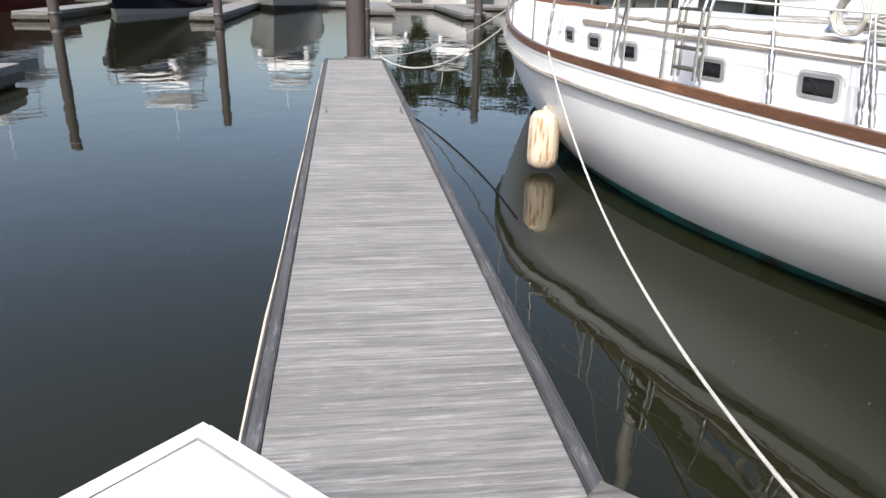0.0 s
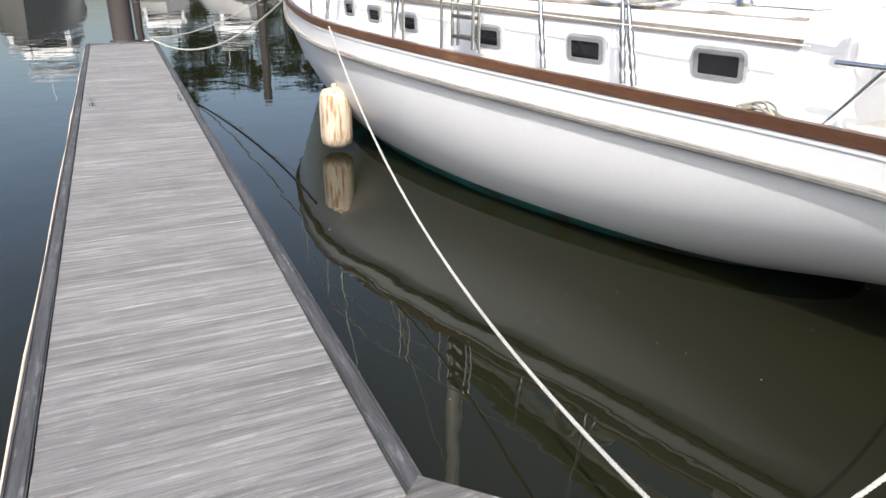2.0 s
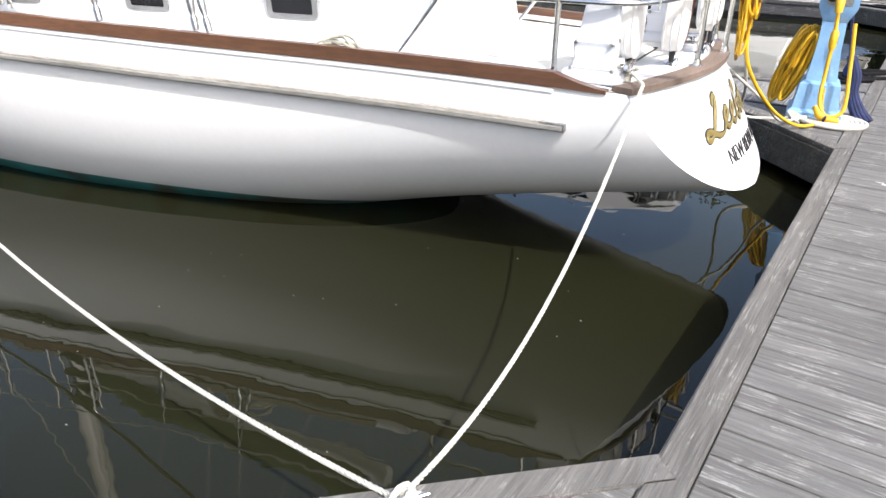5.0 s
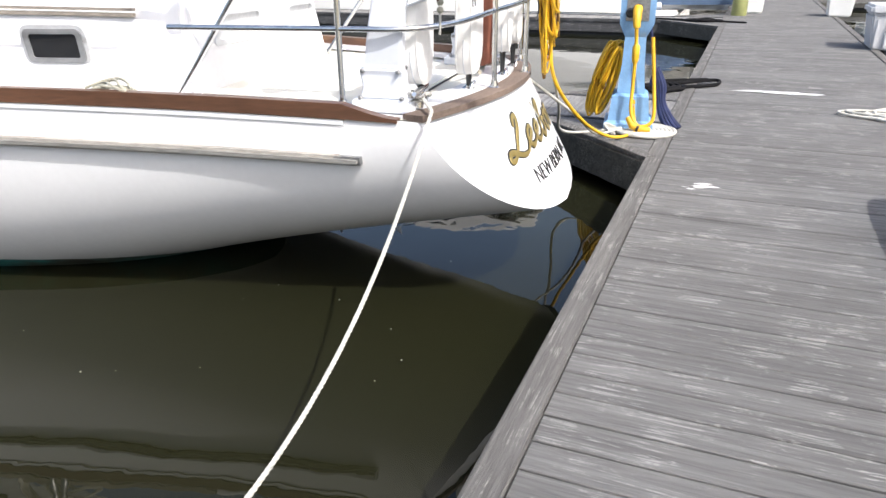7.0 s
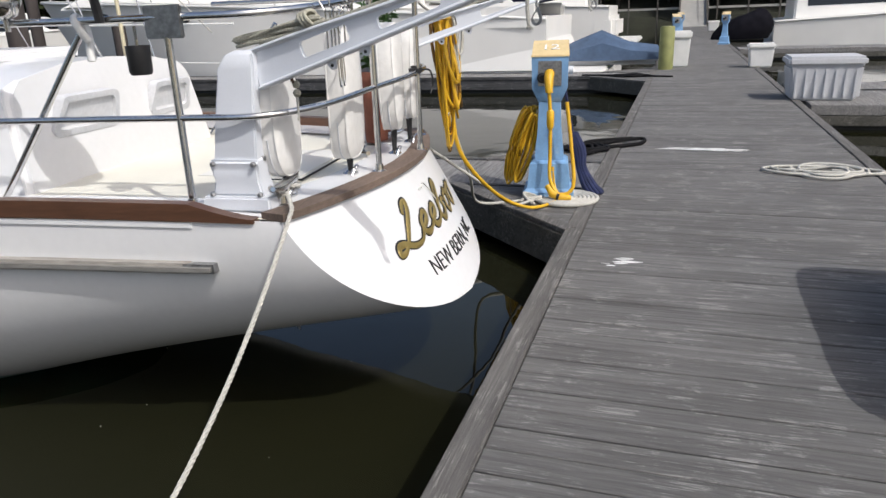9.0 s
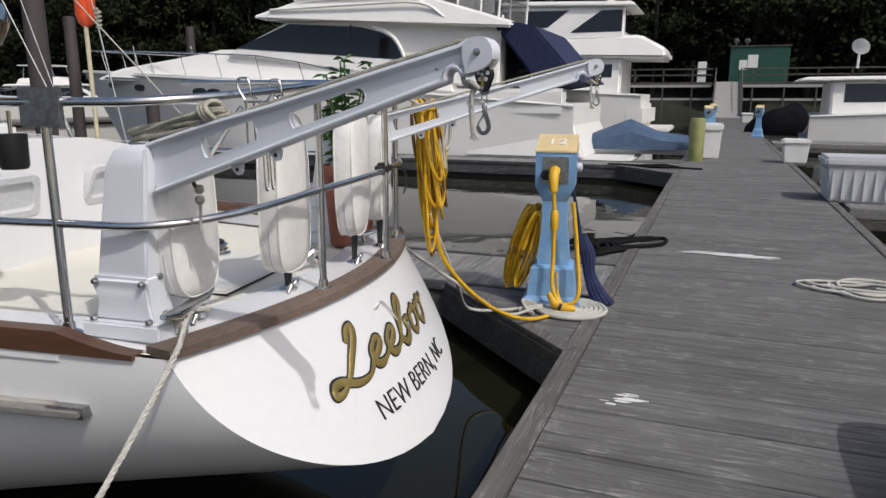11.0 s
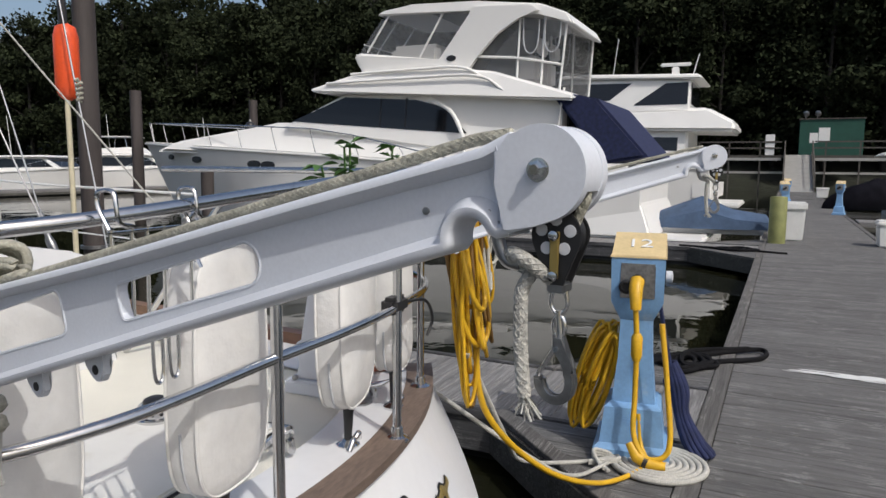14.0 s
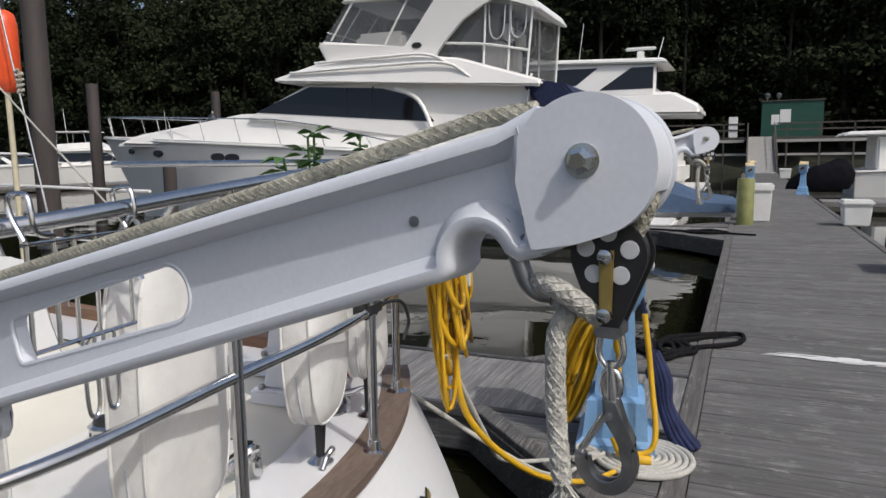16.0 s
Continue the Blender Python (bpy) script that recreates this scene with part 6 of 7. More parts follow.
tube(bm, ring, 0.0155, 8)
rope_thing("flemish_coil", "flat spiral mat of coiled white rope on the dock", bm, M["rope"], (6.09, 0.10, 0.006))

rag = thing("navy_rag", "bundled navy blue cloth hanging down the pedestal to the dock", "cloth", (6.40, 0.06, 0.0))
for k in range(12):
    a = 6.283 * k / 12
    part("fold", tubem(curve_pts([(0.02 + 0.03 * math.cos(a), 0.05 + 0.02 * math.sin(a), 0.46), (0.0 + 0.045 * math.cos(a), 0.0 + 0.04 * math.sin(a), 0.33), (-0.02 + 0.03 * math.cos(a), -0.02 + 0.03 * math.sin(a), 0.2), (-0.05 + 0.05 * math.cos(a), -0.08 + 0.05 * math.sin(a), 0.08), (-0.08 + 0.07 * math.cos(a), -0.14 + 0.06 * math.sin(a), 0.015)], 4), [0.012 + 0.002 * (k % 3)] * 17, 6), M["navy"], rag, smooth=70)
part("knot", lathem([(0.015, 0.0), (0.05, 0.02), (0.06, 0.06), (0.045, 0.1), (0.01, 0.12)], 10, pose(0.01, 0.03, 0.30)), M["navy"], rag, smooth=60)
part("strap", tubem([(0.02, 0.06, 0.46), (-0.02, 0.12, 0.80)], 0.012, 6), M["navy"], rag)


def rope_pile(name, label, c, n, rx, ry, r, material, seed, zstep=0.006, category_label=""):
    rr = random.Random(seed)
    bm = bmesh.new()
    pts = []
    for i in range(n * 12):
        a = 2 * math.pi * i / 12
        k = i / 12
        pts.append(Vector((c[0] + rx * (0.75 + 0.3 * math.sin(k * 1.7)) * math.cos(a) + 0.05 * math.sin(k * 2.3), c[1] + ry * (0.75 + 0.3 * math.cos(k * 2.1)) * math.sin(a) + 0.04 * math.cos(k * 3.1), c[2] + r + zstep * (i % 24) / 6)))
    tube(bm, curve_pts(pts, 3), r, 7)
    return rope_thing(name, label, bm, material, c)


rope_pile("rope_coil", "loose coil of white rope lying on the dock", (7.35, -1.82, 0.004), 5, 0.24, 0.42, 0.012, M["rope"], 1)
rope_thing("rope_tail", "white rope running off the edge of the dock", tubem(curve_pts([(7.4, -1.9, 0.02), (7.3, -2.2, 0.018), (7.35, -2.5, 0.0), (7.4, -2.9, -0.15)], 8), 0.012, 7), M["rope"], (7.4, -1.9, 0.004))
rope_pile("black_rope", "tangle of black rope and webbing beside the pedestal", (8.1, 0.22, 0.004), 7, 0.24, 0.20, 0.018, M["rope_black"], 2)
rope_thing("black_strap", "black strap draped across the dock edge", tubem(curve_pts([(7.6, 0.55, 0.02), (8.0, 0.4, 0.05), (8.4, 0.1, 0.03), (8.75, -0.28, 0.03), (8.5, -0.30, 0.02), (8.2, 0.0, 0.03), (7.9, 0.2, 0.05), (8.3, 0.22, 0.06), (8.7, -0.2, 0.04)], 8), 0.02, 6), M["rope_black"], (8.2, 0.1, 0.004))
rope_pile("black_rope", "black rope heaped on the next corner platform", (16.6, 0.35, 0.004), 4, 0.28, 0.35, 0.02, M["rope_black"], 5)
rope_thing("black_strap", "black strap lying across the next platform", tubem(curve_pts([(16.9, 1.4, 0.02), (16.7, 0.9, 0.03), (16.5, 0.2, 0.03), (16.4, -0.5, 0.02)], 8), 0.02, 6), M["rope_black"], (16.6, 0.4, 0.004))

# ------------------------------------------------------------------ boxes and posts on the dock
def dock_box(x, y, rz, lx, ly, h, material, label, legs=False):
    ob = thing("dock_box", label, "dock box", (x, y, 0.002), rz)
    bm = bmesh.new()
    t = 0.9
    G = loft(bm, [[Vector((sx * lx / 2 * k, sy * ly / 2 * k, z)) for sx, sy in ((-1, -1), (1, -1), (1, 1), (-1, 1))] for z, k in ((0, 0.88), (h * 0.78, 1.0))], True)
    bm.faces.new(G[0][::-1])
    bm.faces.new(G[-1])
    bmesh.ops.bevel(bm, geom=list(bm.edges), offset=0.025, segments=3, affect="EDGES")
    part("body", bm, material, ob, smooth=40)
    part("lid", boxm((-lx / 2 - 0.03, -ly / 2 - 0.03, h * 0.78 + 0.004), (lx / 2 + 0.03, ly / 2 + 0.03, h), 0.035), material, ob, smooth=40)
    if lx > 0.8:
        for k in range(7):
            for sy in (-1, 1):
                x_ = (k - 3) * lx * 0.135
                part("rib", boxm((x_ - 0.018, sy * ly * 0.475 - 0.022, h * 0.08), (x_ + 0.018, sy * ly * 0.475 + 0.022, h * 0.70), 0.008), material, ob, smooth=40)
        for k in range(5):
            y_ = (k - 2) * ly * 0.18
            part("rib", boxm((-lx * 0.475 - 0.022, y_ - 0.018, h * 0.08), (-lx * 0.475 + 0.022, y_ + 0.018, h * 0.70), 0.008), material, ob, smooth=40)
    for sx in (-0.28, 0.28):
        part("latch", boxm((sx * lx - 0.03, -ly / 2 - 0.045, h * 0.70), (sx * lx + 0.03, -ly / 2 - 0.02, h * 0.82), 0.006), M["black"], ob)
        part("rib_panel", boxm((sx * lx - 0.18 * lx, -ly / 2 * 0.96 - 0.012, h * 0.2), (sx * lx + 0.18 * lx, -ly / 2 * 0.96 + 0.01, h * 0.55), 0.006), material, ob)
    return ob


dock_box(12.75, -2.62, 90, 0.95, 0.75, 0.62, M["greybox"], "large grey-white plastic dock box")
dock_box(18.9, -2.35, 90, 0.52, 0.5, 0.52, M["white"], "small white dock box at the dock edge")
dock_box(19.4, -0.55, 90, 0.55, 0.45, 0.82, M["white"], "white upright dock bin beside the post")
dock_box(47.0, -2.3, 90, 0.6, 0.6, 0.55, M["white"], "white dock box far along the dock")
lk = thing("dock_locker", "white fibreglass locker with a grooved lid in the dock corner", "dock locker", (-0.523, 0.404, 0.016), 45)
part("body", boxm((-0.30, -0.36, 0.0), (0.30, 0.38, 0.40), 0.03), M["gel"], lk, smooth=40)
part("lid", boxm((-0.33, -0.39, 0.404), (0.33, 0.41, 0.45), 0.02), M["gel"], lk, smooth=40)
part("lid_trim", tubem([(-0.26, -0.32, 0.452), (0.26, -0.32, 0.452), (0.26, 0.34, 0.452), (-0.26, 0.34, 0.452)], 0.005, 6, True), M["portring"], lk)
post = thing("dock_post", "short round olive green post on the dock", "post", (18.5, -0.30, 0.002))
part("shaft", lathem([(0.165, 0), (0.165, 0.93), (0.15, 0.955), (0.10, 0.96)], 24), M["green_post"], post, smooth=40)
bt = thing("covered_barbecue", "large object under a black cover on the dock edge", "cover", (34.5, -2.85, 0.002))
bm = bmesh.new()
rows = []
for z, a, b in ((0, 0.9, 0.86), (0.3, 1.0, 0.90), (0.7, 0.95, 0.84), (1.05, 0.8, 0.62), (1.28, 0.6, 0.42), (1.36, 0.3, 0.2)):
    rows.append([Vector((a * 0.8 * math.cos(t) * (1 + 0.05 * math.sin(5 * t)), -0.35 * z + b * 1.3 * math.sin(t) * (1 + 0.05 * math.sin(7 * t + z)), 0.8 * z - 0.10 * z * math.sin(t) + 0.02 * math.sin(6 * t) * (z > 0))) for t in (2 * math.pi * i / 32 for i in range(32))])
G = loft(bm, rows, True)
bm.faces.new(G[-1])
part("cover", bm, mat("black_canvas", (0.008, 0.008, 0.011), 0.95, var=0.3, scale=3, spec=0.05), bt, smooth=60)
# mostly unseen stand-in along the dock's far edge, sized to cast its shadow
nb = thing("upturned_tender", "grey rounded stand-in with a pale rubbing strip, mostly unseen, casting the dock shadow", "dinghy", (3.86, -2.10, 0.012))
bm = bmesh.new()
rows = []
for z, k in ((0.0, 0.92), (0.15, 0.97), (0.45, 1.0), (0.62, 0.99), (0.70, 0.94), (0.72, 0.6)):
    rows.append([Vector((0.83 * k * math.copysign(abs(math.cos(a)) ** 0.3, math.cos(a)), 0.32 * k * math.copysign(abs(math.sin(a)) ** 0.4, math.sin(a)), z)) for a in (2 * math.pi * i / 36 for i in range(36))])
G = loft(bm, rows, True)
bm.faces.new(G[-1])
bm.faces.new(G[0][::-1])
part("hull", bm, M["greyhull"], nb, smooth=50)
part("rub_strip", tubem([p + Vector((0, 0, 0.0)) for p in rows[2]], 0.022, 8, True), M["rope"], nb, smooth=60)

# worn pale streaks on the dock
rs = random.Random(9)
sp = tagged(new("paint_mark"), "pale splash of white paint on the dock planks", "paint mark", kind="structure")
bm = bmesh.new()
for cx, cy, lx, ly, n in ((8.30, -0.95, 0.06, 0.42, 44), (8.24, -1.15, 0.03, 0.20, 10), (4.78, -0.40, 0.10, 0.08, 12)):
    for k in range(n):
        x, y = cx + rs.gauss(0, lx * 0.4), cy + rs.gauss(0, ly * 0.5)
        w_, h = rs.uniform(0.004, 0.012) * (2.2 if ly > 0.3 else 1.0), rs.uniform(0.03, 0.10) * (2 if ly > 0.3 else 0.6)
        bm.faces.new([bm.verts.new((x + w_ * math.cos(t) * rs.uniform(0.7, 1.2), y + h * math.sin(t), 0.0045 + 0.00012 * k)) for t in (2 * math.pi * i / 9 for i in range(9))])
part("splash", bm, M["white"], sp)

# ------------------------------------------------------------------ motor yachts
def yacht_hull(parent, L, B, z_bow, z_mid, z_stern, material, boot=None, flare=0.75, name="hull"):
    """Hull from stern (y = 0) to bow (y = L), heights above the water."""
    bt = [(0, 0.46 * B), (0.25 * L, 0.5 * B), (0.55 * L, 0.49 * B), (0.78 * L, 0.36 * B), (0.93 * L, 0.15 * B), (L, 0.01)]
    zt = [(0, z_stern), (0.4 * L, z_mid), (L, z_bow)]
    bm = bmesh.new()
    rows = []
    for i in range(49):
        u = L * i / 48
        b, zs = lerp_table(bt, u), lerp_table(zt, u)
        k = max(0.0, (u / L - 0.45) / 0.55)
        row = []
        for j in range(13):
            t = j / 12
            z = zs + (-0.4 - zs) * t
            wv = b * (1 - t * (0.08 + (flare - 0.08) * k ** 1.4))
            y = u - max(0, k) ** 2 * t * 0.20 * L * 0.55
            row.append(Vector((-max(wv, 0.005), y, z)))
        rows.append(row)
    for s in (1, -1):
        loft(bm, [[Vector((p.x * s, p.y, p.z)) for p in r] for r in rows])
    loft(bm, [[Vector((p.x, p.y, p.z)), Vector((-p.x, p.y, p.z))] for p in rows[0]])
    loft(bm, [[Vector((r[0].x * s, r[0].y, r[0].z - 0.02)) for s in (1, 0.5, 0, -0.5, -1)] for r in rows])
    bmesh.ops.remove_doubles(bm, verts=bm.verts, dist=0.003)
    mats = [material]
    if boot:
        mats.append(boot)
        for f in bm.faces:
            if f.calc_center_median().z < 0.22:
                f.material_index = 1
    h = part(name, bm, mats, parent, smooth=35)
    for s in (1, -1):
        part("rub_strake", tubem([Vector((r[0].x * s * 1.005, r[0].y, r[0].z - 0.07)) for r in rows], 0.035, 6), M["white"], parent, smooth=60)
    return bt, zt


def house(parent, name, prof, half, top_in, material, bevel=0.05, label=""):
    """A deckhouse: a side profile (y, z), half width at its foot, drawn in towards its top."""
    bm = bmesh.new()
    zs = [p[1] for p in prof]
    z0, z1 = min(zs), max(zs)
    A = [bm.verts.new((-(half - top_in * (z - z0) / (z1 - z0)), y, z)) for y, z in prof]
    Bv = [bm.verts.new((half - top_in * (z - z0) / (z1 - z0), y, z)) for y, z in prof]
    n = len(prof)
    bm.faces.new(A)
    bm.faces.new(Bv[::-1])
    for i in range(n):
        bm.faces.new((A[i], A[(i + 1) % n], Bv[(i + 1) % n], Bv[i]))
    if bevel:
        bmesh.ops.bevel(bm, geom=list(bm.edges), offset=bevel, segments=3, affect="EDGES")
    return part(name, bm, material, parent, label, smooth=40)



def side_glass(parent, pts, half, top_in, z0, z1, name="window", out=0.012, material=None, label=""):
    """Flush panes on both leaning sides of a deckhouse."""
    for s in (-1, 1):
        bm = bmesh.new()
        A = [bm.verts.new((s * (half - top_in * (z - z0) / (z1 - z0) + out), y, z)) for y, z in pts]
        Bv = [bm.verts.new((s * (half - top_in * (z - z0) / (z1 - z0) - 0.03), y, z)) for y, z in pts]
        n = len(pts)
        bm.faces.new(A if s > 0 else A[::-1])
        for k in range(n):
            bm.faces.new((A[k], A[(k + 1) % n], Bv[(k + 1) % n], Bv[k]))
        part(name, bm, material or M["smoke"], parent, label)


def hull_side(bt, zt, L, u, drop, flare=0.75):
    """A place on the hull's side, drop metres under the sheer."""
    b, zs = lerp_table(bt, u), lerp_table(zt, u)
    k = max(0.0, (u / L - 0.45) / 0.55)
    t = drop / (zs + 0.4)
    return Vector((-b * (1 - t * (0.08 + (flare - 0.08) * k ** 1.4)), u - k * k * t * 0.11 * L, zs - drop))


def bow_rail(parent, bt, zt, L, u0, h, n):
    pts = []
    for s in (1, -1):
        side = []
        for i in range(n + 1):
            u = u0 + (L * 0.985 - u0) * i / n
            b = max(0.03, lerp_table(bt, u) - 0.12)
            z = lerp_table(zt, u)
            hh = h * min(1.0, 0.15 + i / n * 3)
            side.append(Vector((-s * b, u, z + hh)))
            if i:
                part("rail_leg", tubem([(-s * (b - 0.02), u - 0.16, z - 0.02), (-s * b, u, z + hh)], 0.014, 6), M["steel"], parent)
        pts.append(side)
    part("bow_rail", tubem(pts[0] + pts[1][::-1], 0.018, 8), M["steel"], parent, smooth=60)


Y1 = thing("motor_yacht", "white motor yacht with flybridge and tinted saloon windows", "yacht", (20.0, 2.4, WATER))
bt1, zt1 = yacht_hull(Y1, 17.0, 4.4, 2.62, 2.10, 1.62, M["gel2"])
house(Y1, "foredeck_trunk", [(3.0, 1.8), (14.8, 2.25), (14.0, 2.55), (10.2, 3.05), (3.0, 2.95)], 1.8, 0.45, M["gel2"], 0.10)
house(Y1, "saloon", [(1.9, 1.9), (9.9, 2.9), (7.9, 3.74), (1.9, 3.62)], 1.72, 0.25, M["gel2"], 0.05)
side_glass(Y1, [(9.55, 3.06), (7.85, 3.66), (5.7, 3.52), (4.8, 3.28), (4.25, 2.66), (6.4, 2.82)], 1.72, 0.25, 1.9, 3.74, label="long tinted saloon window")
bm = bmesh.new()
slab(bm, [(-1.30, 9.72), (1.30, 9.72), (1.25, 8.06), (-1.25, 8.06)], 0, 0.02)
for v in bm.verts:
    v.co.z += 2.99 + (9.72 - v.co.y) * 0.415
part("windscreen", bm, M["smoke"], Y1)
for y in (6.7, 5.95):
    side_glass(Y1, [(y, 2.85), (y + 0.05, 2.85), (y + 0.05, 3.58), (y, 3.58)], 1.72, 0.25, 1.9, 3.74, "mullion", 0.016, M["black"])
side_glass(Y1, [(2.9, 2.62), (3.2, 2.69), (3.55, 2.65), (3.2, 2.56)], 1.72, 0.25, 1.9, 3.74, "vent")
house(Y1, "roof", [(1.55, 3.34), (5.0, 3.60), (8.65, 3.78), (8.85, 3.88), (7.5, 4.22), (5.2, 4.28), (3.6, 4.12), (1.55, 3.50)], 1.92, 0.30, M["gel2"], 0.06)
below = set(Y1.children)
house(Y1, "flybridge_coaming", [(3.7, 4.05), (7.0, 4.2), (7.30, 4.74), (7.15, 4.80), (4.75, 4.50), (4.0, 4.28)], 1.40, -0.04, M["gel2"], 0.07)
for z, a, b, w_ in ((3.98, 2.9, 7.9, 1.80), (4.20, 3.3, 7.2, 1.70)):
    for s in (1, -1):
        part("roof_moulding", tubem(curve_pts([(s * w_, a, z - 0.34), (s * (w_ + 0.01), a + 0.7, z + 0.02), (s * w_, (a + b) / 2, z + 0.05), (s * w_ * 0.98, b, z + 0.02)], 8), 0.035, 8), M["gel2"], Y1, smooth=60)
house(Y1, "clear_enclosure", [(7.18, 4.79), (6.45, 5.74), (3.75, 5.58), (4.85, 4.50)], 1.32, 0.10, M["enclosure"], 0.0, "clear plastic flybridge enclosure")
house(Y1, "clear_enclosure", [(4.05, 4.24), (3.1, 5.46), (1.60, 5.20), (1.72, 3.54)], 1.32, 0.10, M["enclosure"], 0.0, "clear plastic curtains round the after flybridge")
house(Y1, "hardtop", [(6.62, 5.72), (6.45, 5.83), (5.6, 5.92), (3.8, 5.84), (2.2, 5.64), (1.55, 5.38), (1.38, 5.10), (1.56, 5.14), (2.2, 5.42), (3.6, 5.60)], 1.40, 0.10, M["gel2"], 0.035)
for s in (1, -1):
    out = [(5.05, 4.16), (4.02, 4.10), (3.72, 4.55), (3.25, 5.02), (2.75, 5.32), (2.2, 5.46), (2.4, 5.62), (3.9, 5.70), (3.95, 5.50), (4.4, 4.95)]
    part("arch", slabm(out, s * 1.38 - 0.06, s * 1.38 + 0.06, "x", 0.02), M["gel2"], Y1, "white swept radar arch leg", smooth=40)
    part("badge", lathem([(0.13, 0), (0.13, 0.012), (0.10, 0.016)], 18, pose(s * 1.445, 4.42, 4.50, 0, 90 * s, 0) @ Matrix.Diagonal((0.55, 1, 1, 1))), M["black"], Y1)
    part("sill", tubem(curve_pts([(s * 1.34, 4.1, 4.22), (s * 1.34, 3.3, 3.98), (s * 1.34, 2.5, 3.72), (s * 1.32, 1.7, 3.52)], 6), 0.045, 8), M["gel2"], Y1, smooth=60)
    for y0, z0, y1, z1 in ((1.70, 3.54, 1.58, 5.22), (2.15, 3.66, 2.10, 5.36), (2.75, 3.84, 2.72, 5.36), (6.9, 4.80, 6.3, 5.72), (5.35, 4.60, 4.75, 5.66)):
        part("enclosure_frame", tubem([(s * 1.33, y0, z0), (s * 1.235, y1, z1)], 0.028, 8), M["white"], Y1, smooth=60)
    part("curtain_rail", tubem(curve_pts([(s * 1.33, 3.75, 4.52), (s * 1.33, 2.7, 4.42), (s * 1.32, 1.66, 4.22)], 6), 0.03, 8), M["white"], Y1, smooth=60)
    for y in (2.42, 1.9):
        part("zipped_flap", tubem(curve_pts([(s * 1.28, y + 0.2, 5.36), (s * 1.315, y + 0.16, 4.7), (s * 1.32, y, 4.52), (s * 1.315, y - 0.16, 4.7), (s * 1.28, y - 0.2, 5.28)], 6), 0.016, 6), M["greybox"], Y1, smooth=60)
    part("saloon_pillar", tubem(curve_pts([(s * 1.66, 4.9, 3.50), (s * 1.71, 4.3, 3.2), (s * 1.76, 3.95, 2.6), (s * 1.80, 3.9, 2.2)], 6), 0.055, 8), M["gel2"], Y1, smooth=60)
for x in (-0.5, 0.5):
    part("windscreen_frame", tubem([(x, 7.19, 4.80), (x, 6.47, 5.72)], 0.025, 8), M["white"], Y1, smooth=60)
part("visor_strip", tubem([(-1.3, 7.02, 5.02), (1.3, 7.02, 5.02)], 0.02, 6), M["white"], Y1, smooth=60)
part("helm_console", boxm((-1.2, 4.9, 4.3), (1.2, 6.3, 4.95), 0.12), M["gel2"], Y1, smooth=40)
for x in (-0.55, 0.45):
    sd = part("helm_seat", boxm((x - 0.28, 2.4, 3.9), (x + 0.28, 3.0, 4.55), 0.08), M["vinyl"], Y1, smooth=50)
    part("seat_back", boxm((x - 0.28, 2.3, 4.56), (x + 0.28, 2.45, 4.95), 0.05), M["vinyl"], sd, smooth=50)
for ob in set(Y1.children) - below:      # the whole flybridge sits a little forward on the roof
    ob.location.y += 0.35
for u, w_ in ((15.0, 0.22), (13.3, 0.26), (10.6, 0.27), (10.05, 0.27)):
    p = hull_side(bt1, zt1, 17.0, u, 0.42)
    q = hull_side(bt1, zt1, 17.0, u + 0.3, 0.42)
    for s in (1, -1):
        a = math.degrees(math.atan2(-(q.x - p.x), q.y - p.y))
        m_ = Matrix.Diagonal((s, 1, 1, 1)) @ Matrix.Translation(p) @ pose(0, 0, 0, 0, 0, a) @ pose(0, 0, 0, 0, -84, 0) @ Matrix.Diagonal((0.42, 1, 1, 1))
        part("porthole", lathem([(w_, -0.02), (w_, 0.02), (w_ * 0.8, 0.03)], 20, m_), M["black"], Y1)
bow_rail(Y1, bt1, zt1, 17.0, 4.5, 0.62, 9)
part("swim_platform", boxm((-2.0, -1.3, 0.22), (2.0, 0.05, 0.36), 0.05), M["gel2"], Y1, smooth=40)
house(Y1, "stern_quarter", [(-0.30, 0.34), (2.6, 0.34), (2.6, 1.78), (1.0, 1.72), (0.35, 1.50), (-0.05, 1.05)], 2.06, 0.22, M["gel2"], 0.05, "smooth white rounded stern quarter")
bm = slabm([(2.2, 3.62), (1.05, 3.38), (-0.1, 2.1), (0.85, 1.95)], -1.75, 1.9, "x", 0.06)
part("cockpit_canvas", bm, M["navy"], Y1, "navy blue canvas over the cockpit", smooth=40)
for s in (1, -1):
    part("cockpit_coaming", boxm((s * 1.95 - 0.12, 0.2, 1.3), (s * 1.95 + 0.12, 3.0, 1.95), 0.08), M["gel2"], Y1, smooth=40)
    part("overhang_post", tubem([(s * 1.6, 2.1, 1.9), (s * 1.7, 1.82, 3.65)], 0.03, 8), M["gel2"], Y1, smooth=60)
part("saloon_door", boxm((-1.2, 1.84, 1.95), (1.2, 1.88, 3.5), 0.0), M["smoke"], Y1)
for y in (13.6, 9.6, 9.2):
    p = hull_side(bt1, zt1, 17.0, y, -0.02)
    fd = thing("fender", "dark round-ended fender stowed on the far rail", "fender", (20.0 - p.x - 0.12, 2.4 + y, WATER + p.z + 0.10), group="yacht fenders")
    part("body", lathem([(0.05, 0), (0.17, 0.06), (0.18, 0.2), (0.18, 0.55), (0.14, 0.68), (0.05, 0.74)], 16), M["black"], fd, smooth=50)
    part("eye", tubem([(0, 0, 0.73), (0, 0, 0.82)], 0.03, 8), M["rope"], fd)

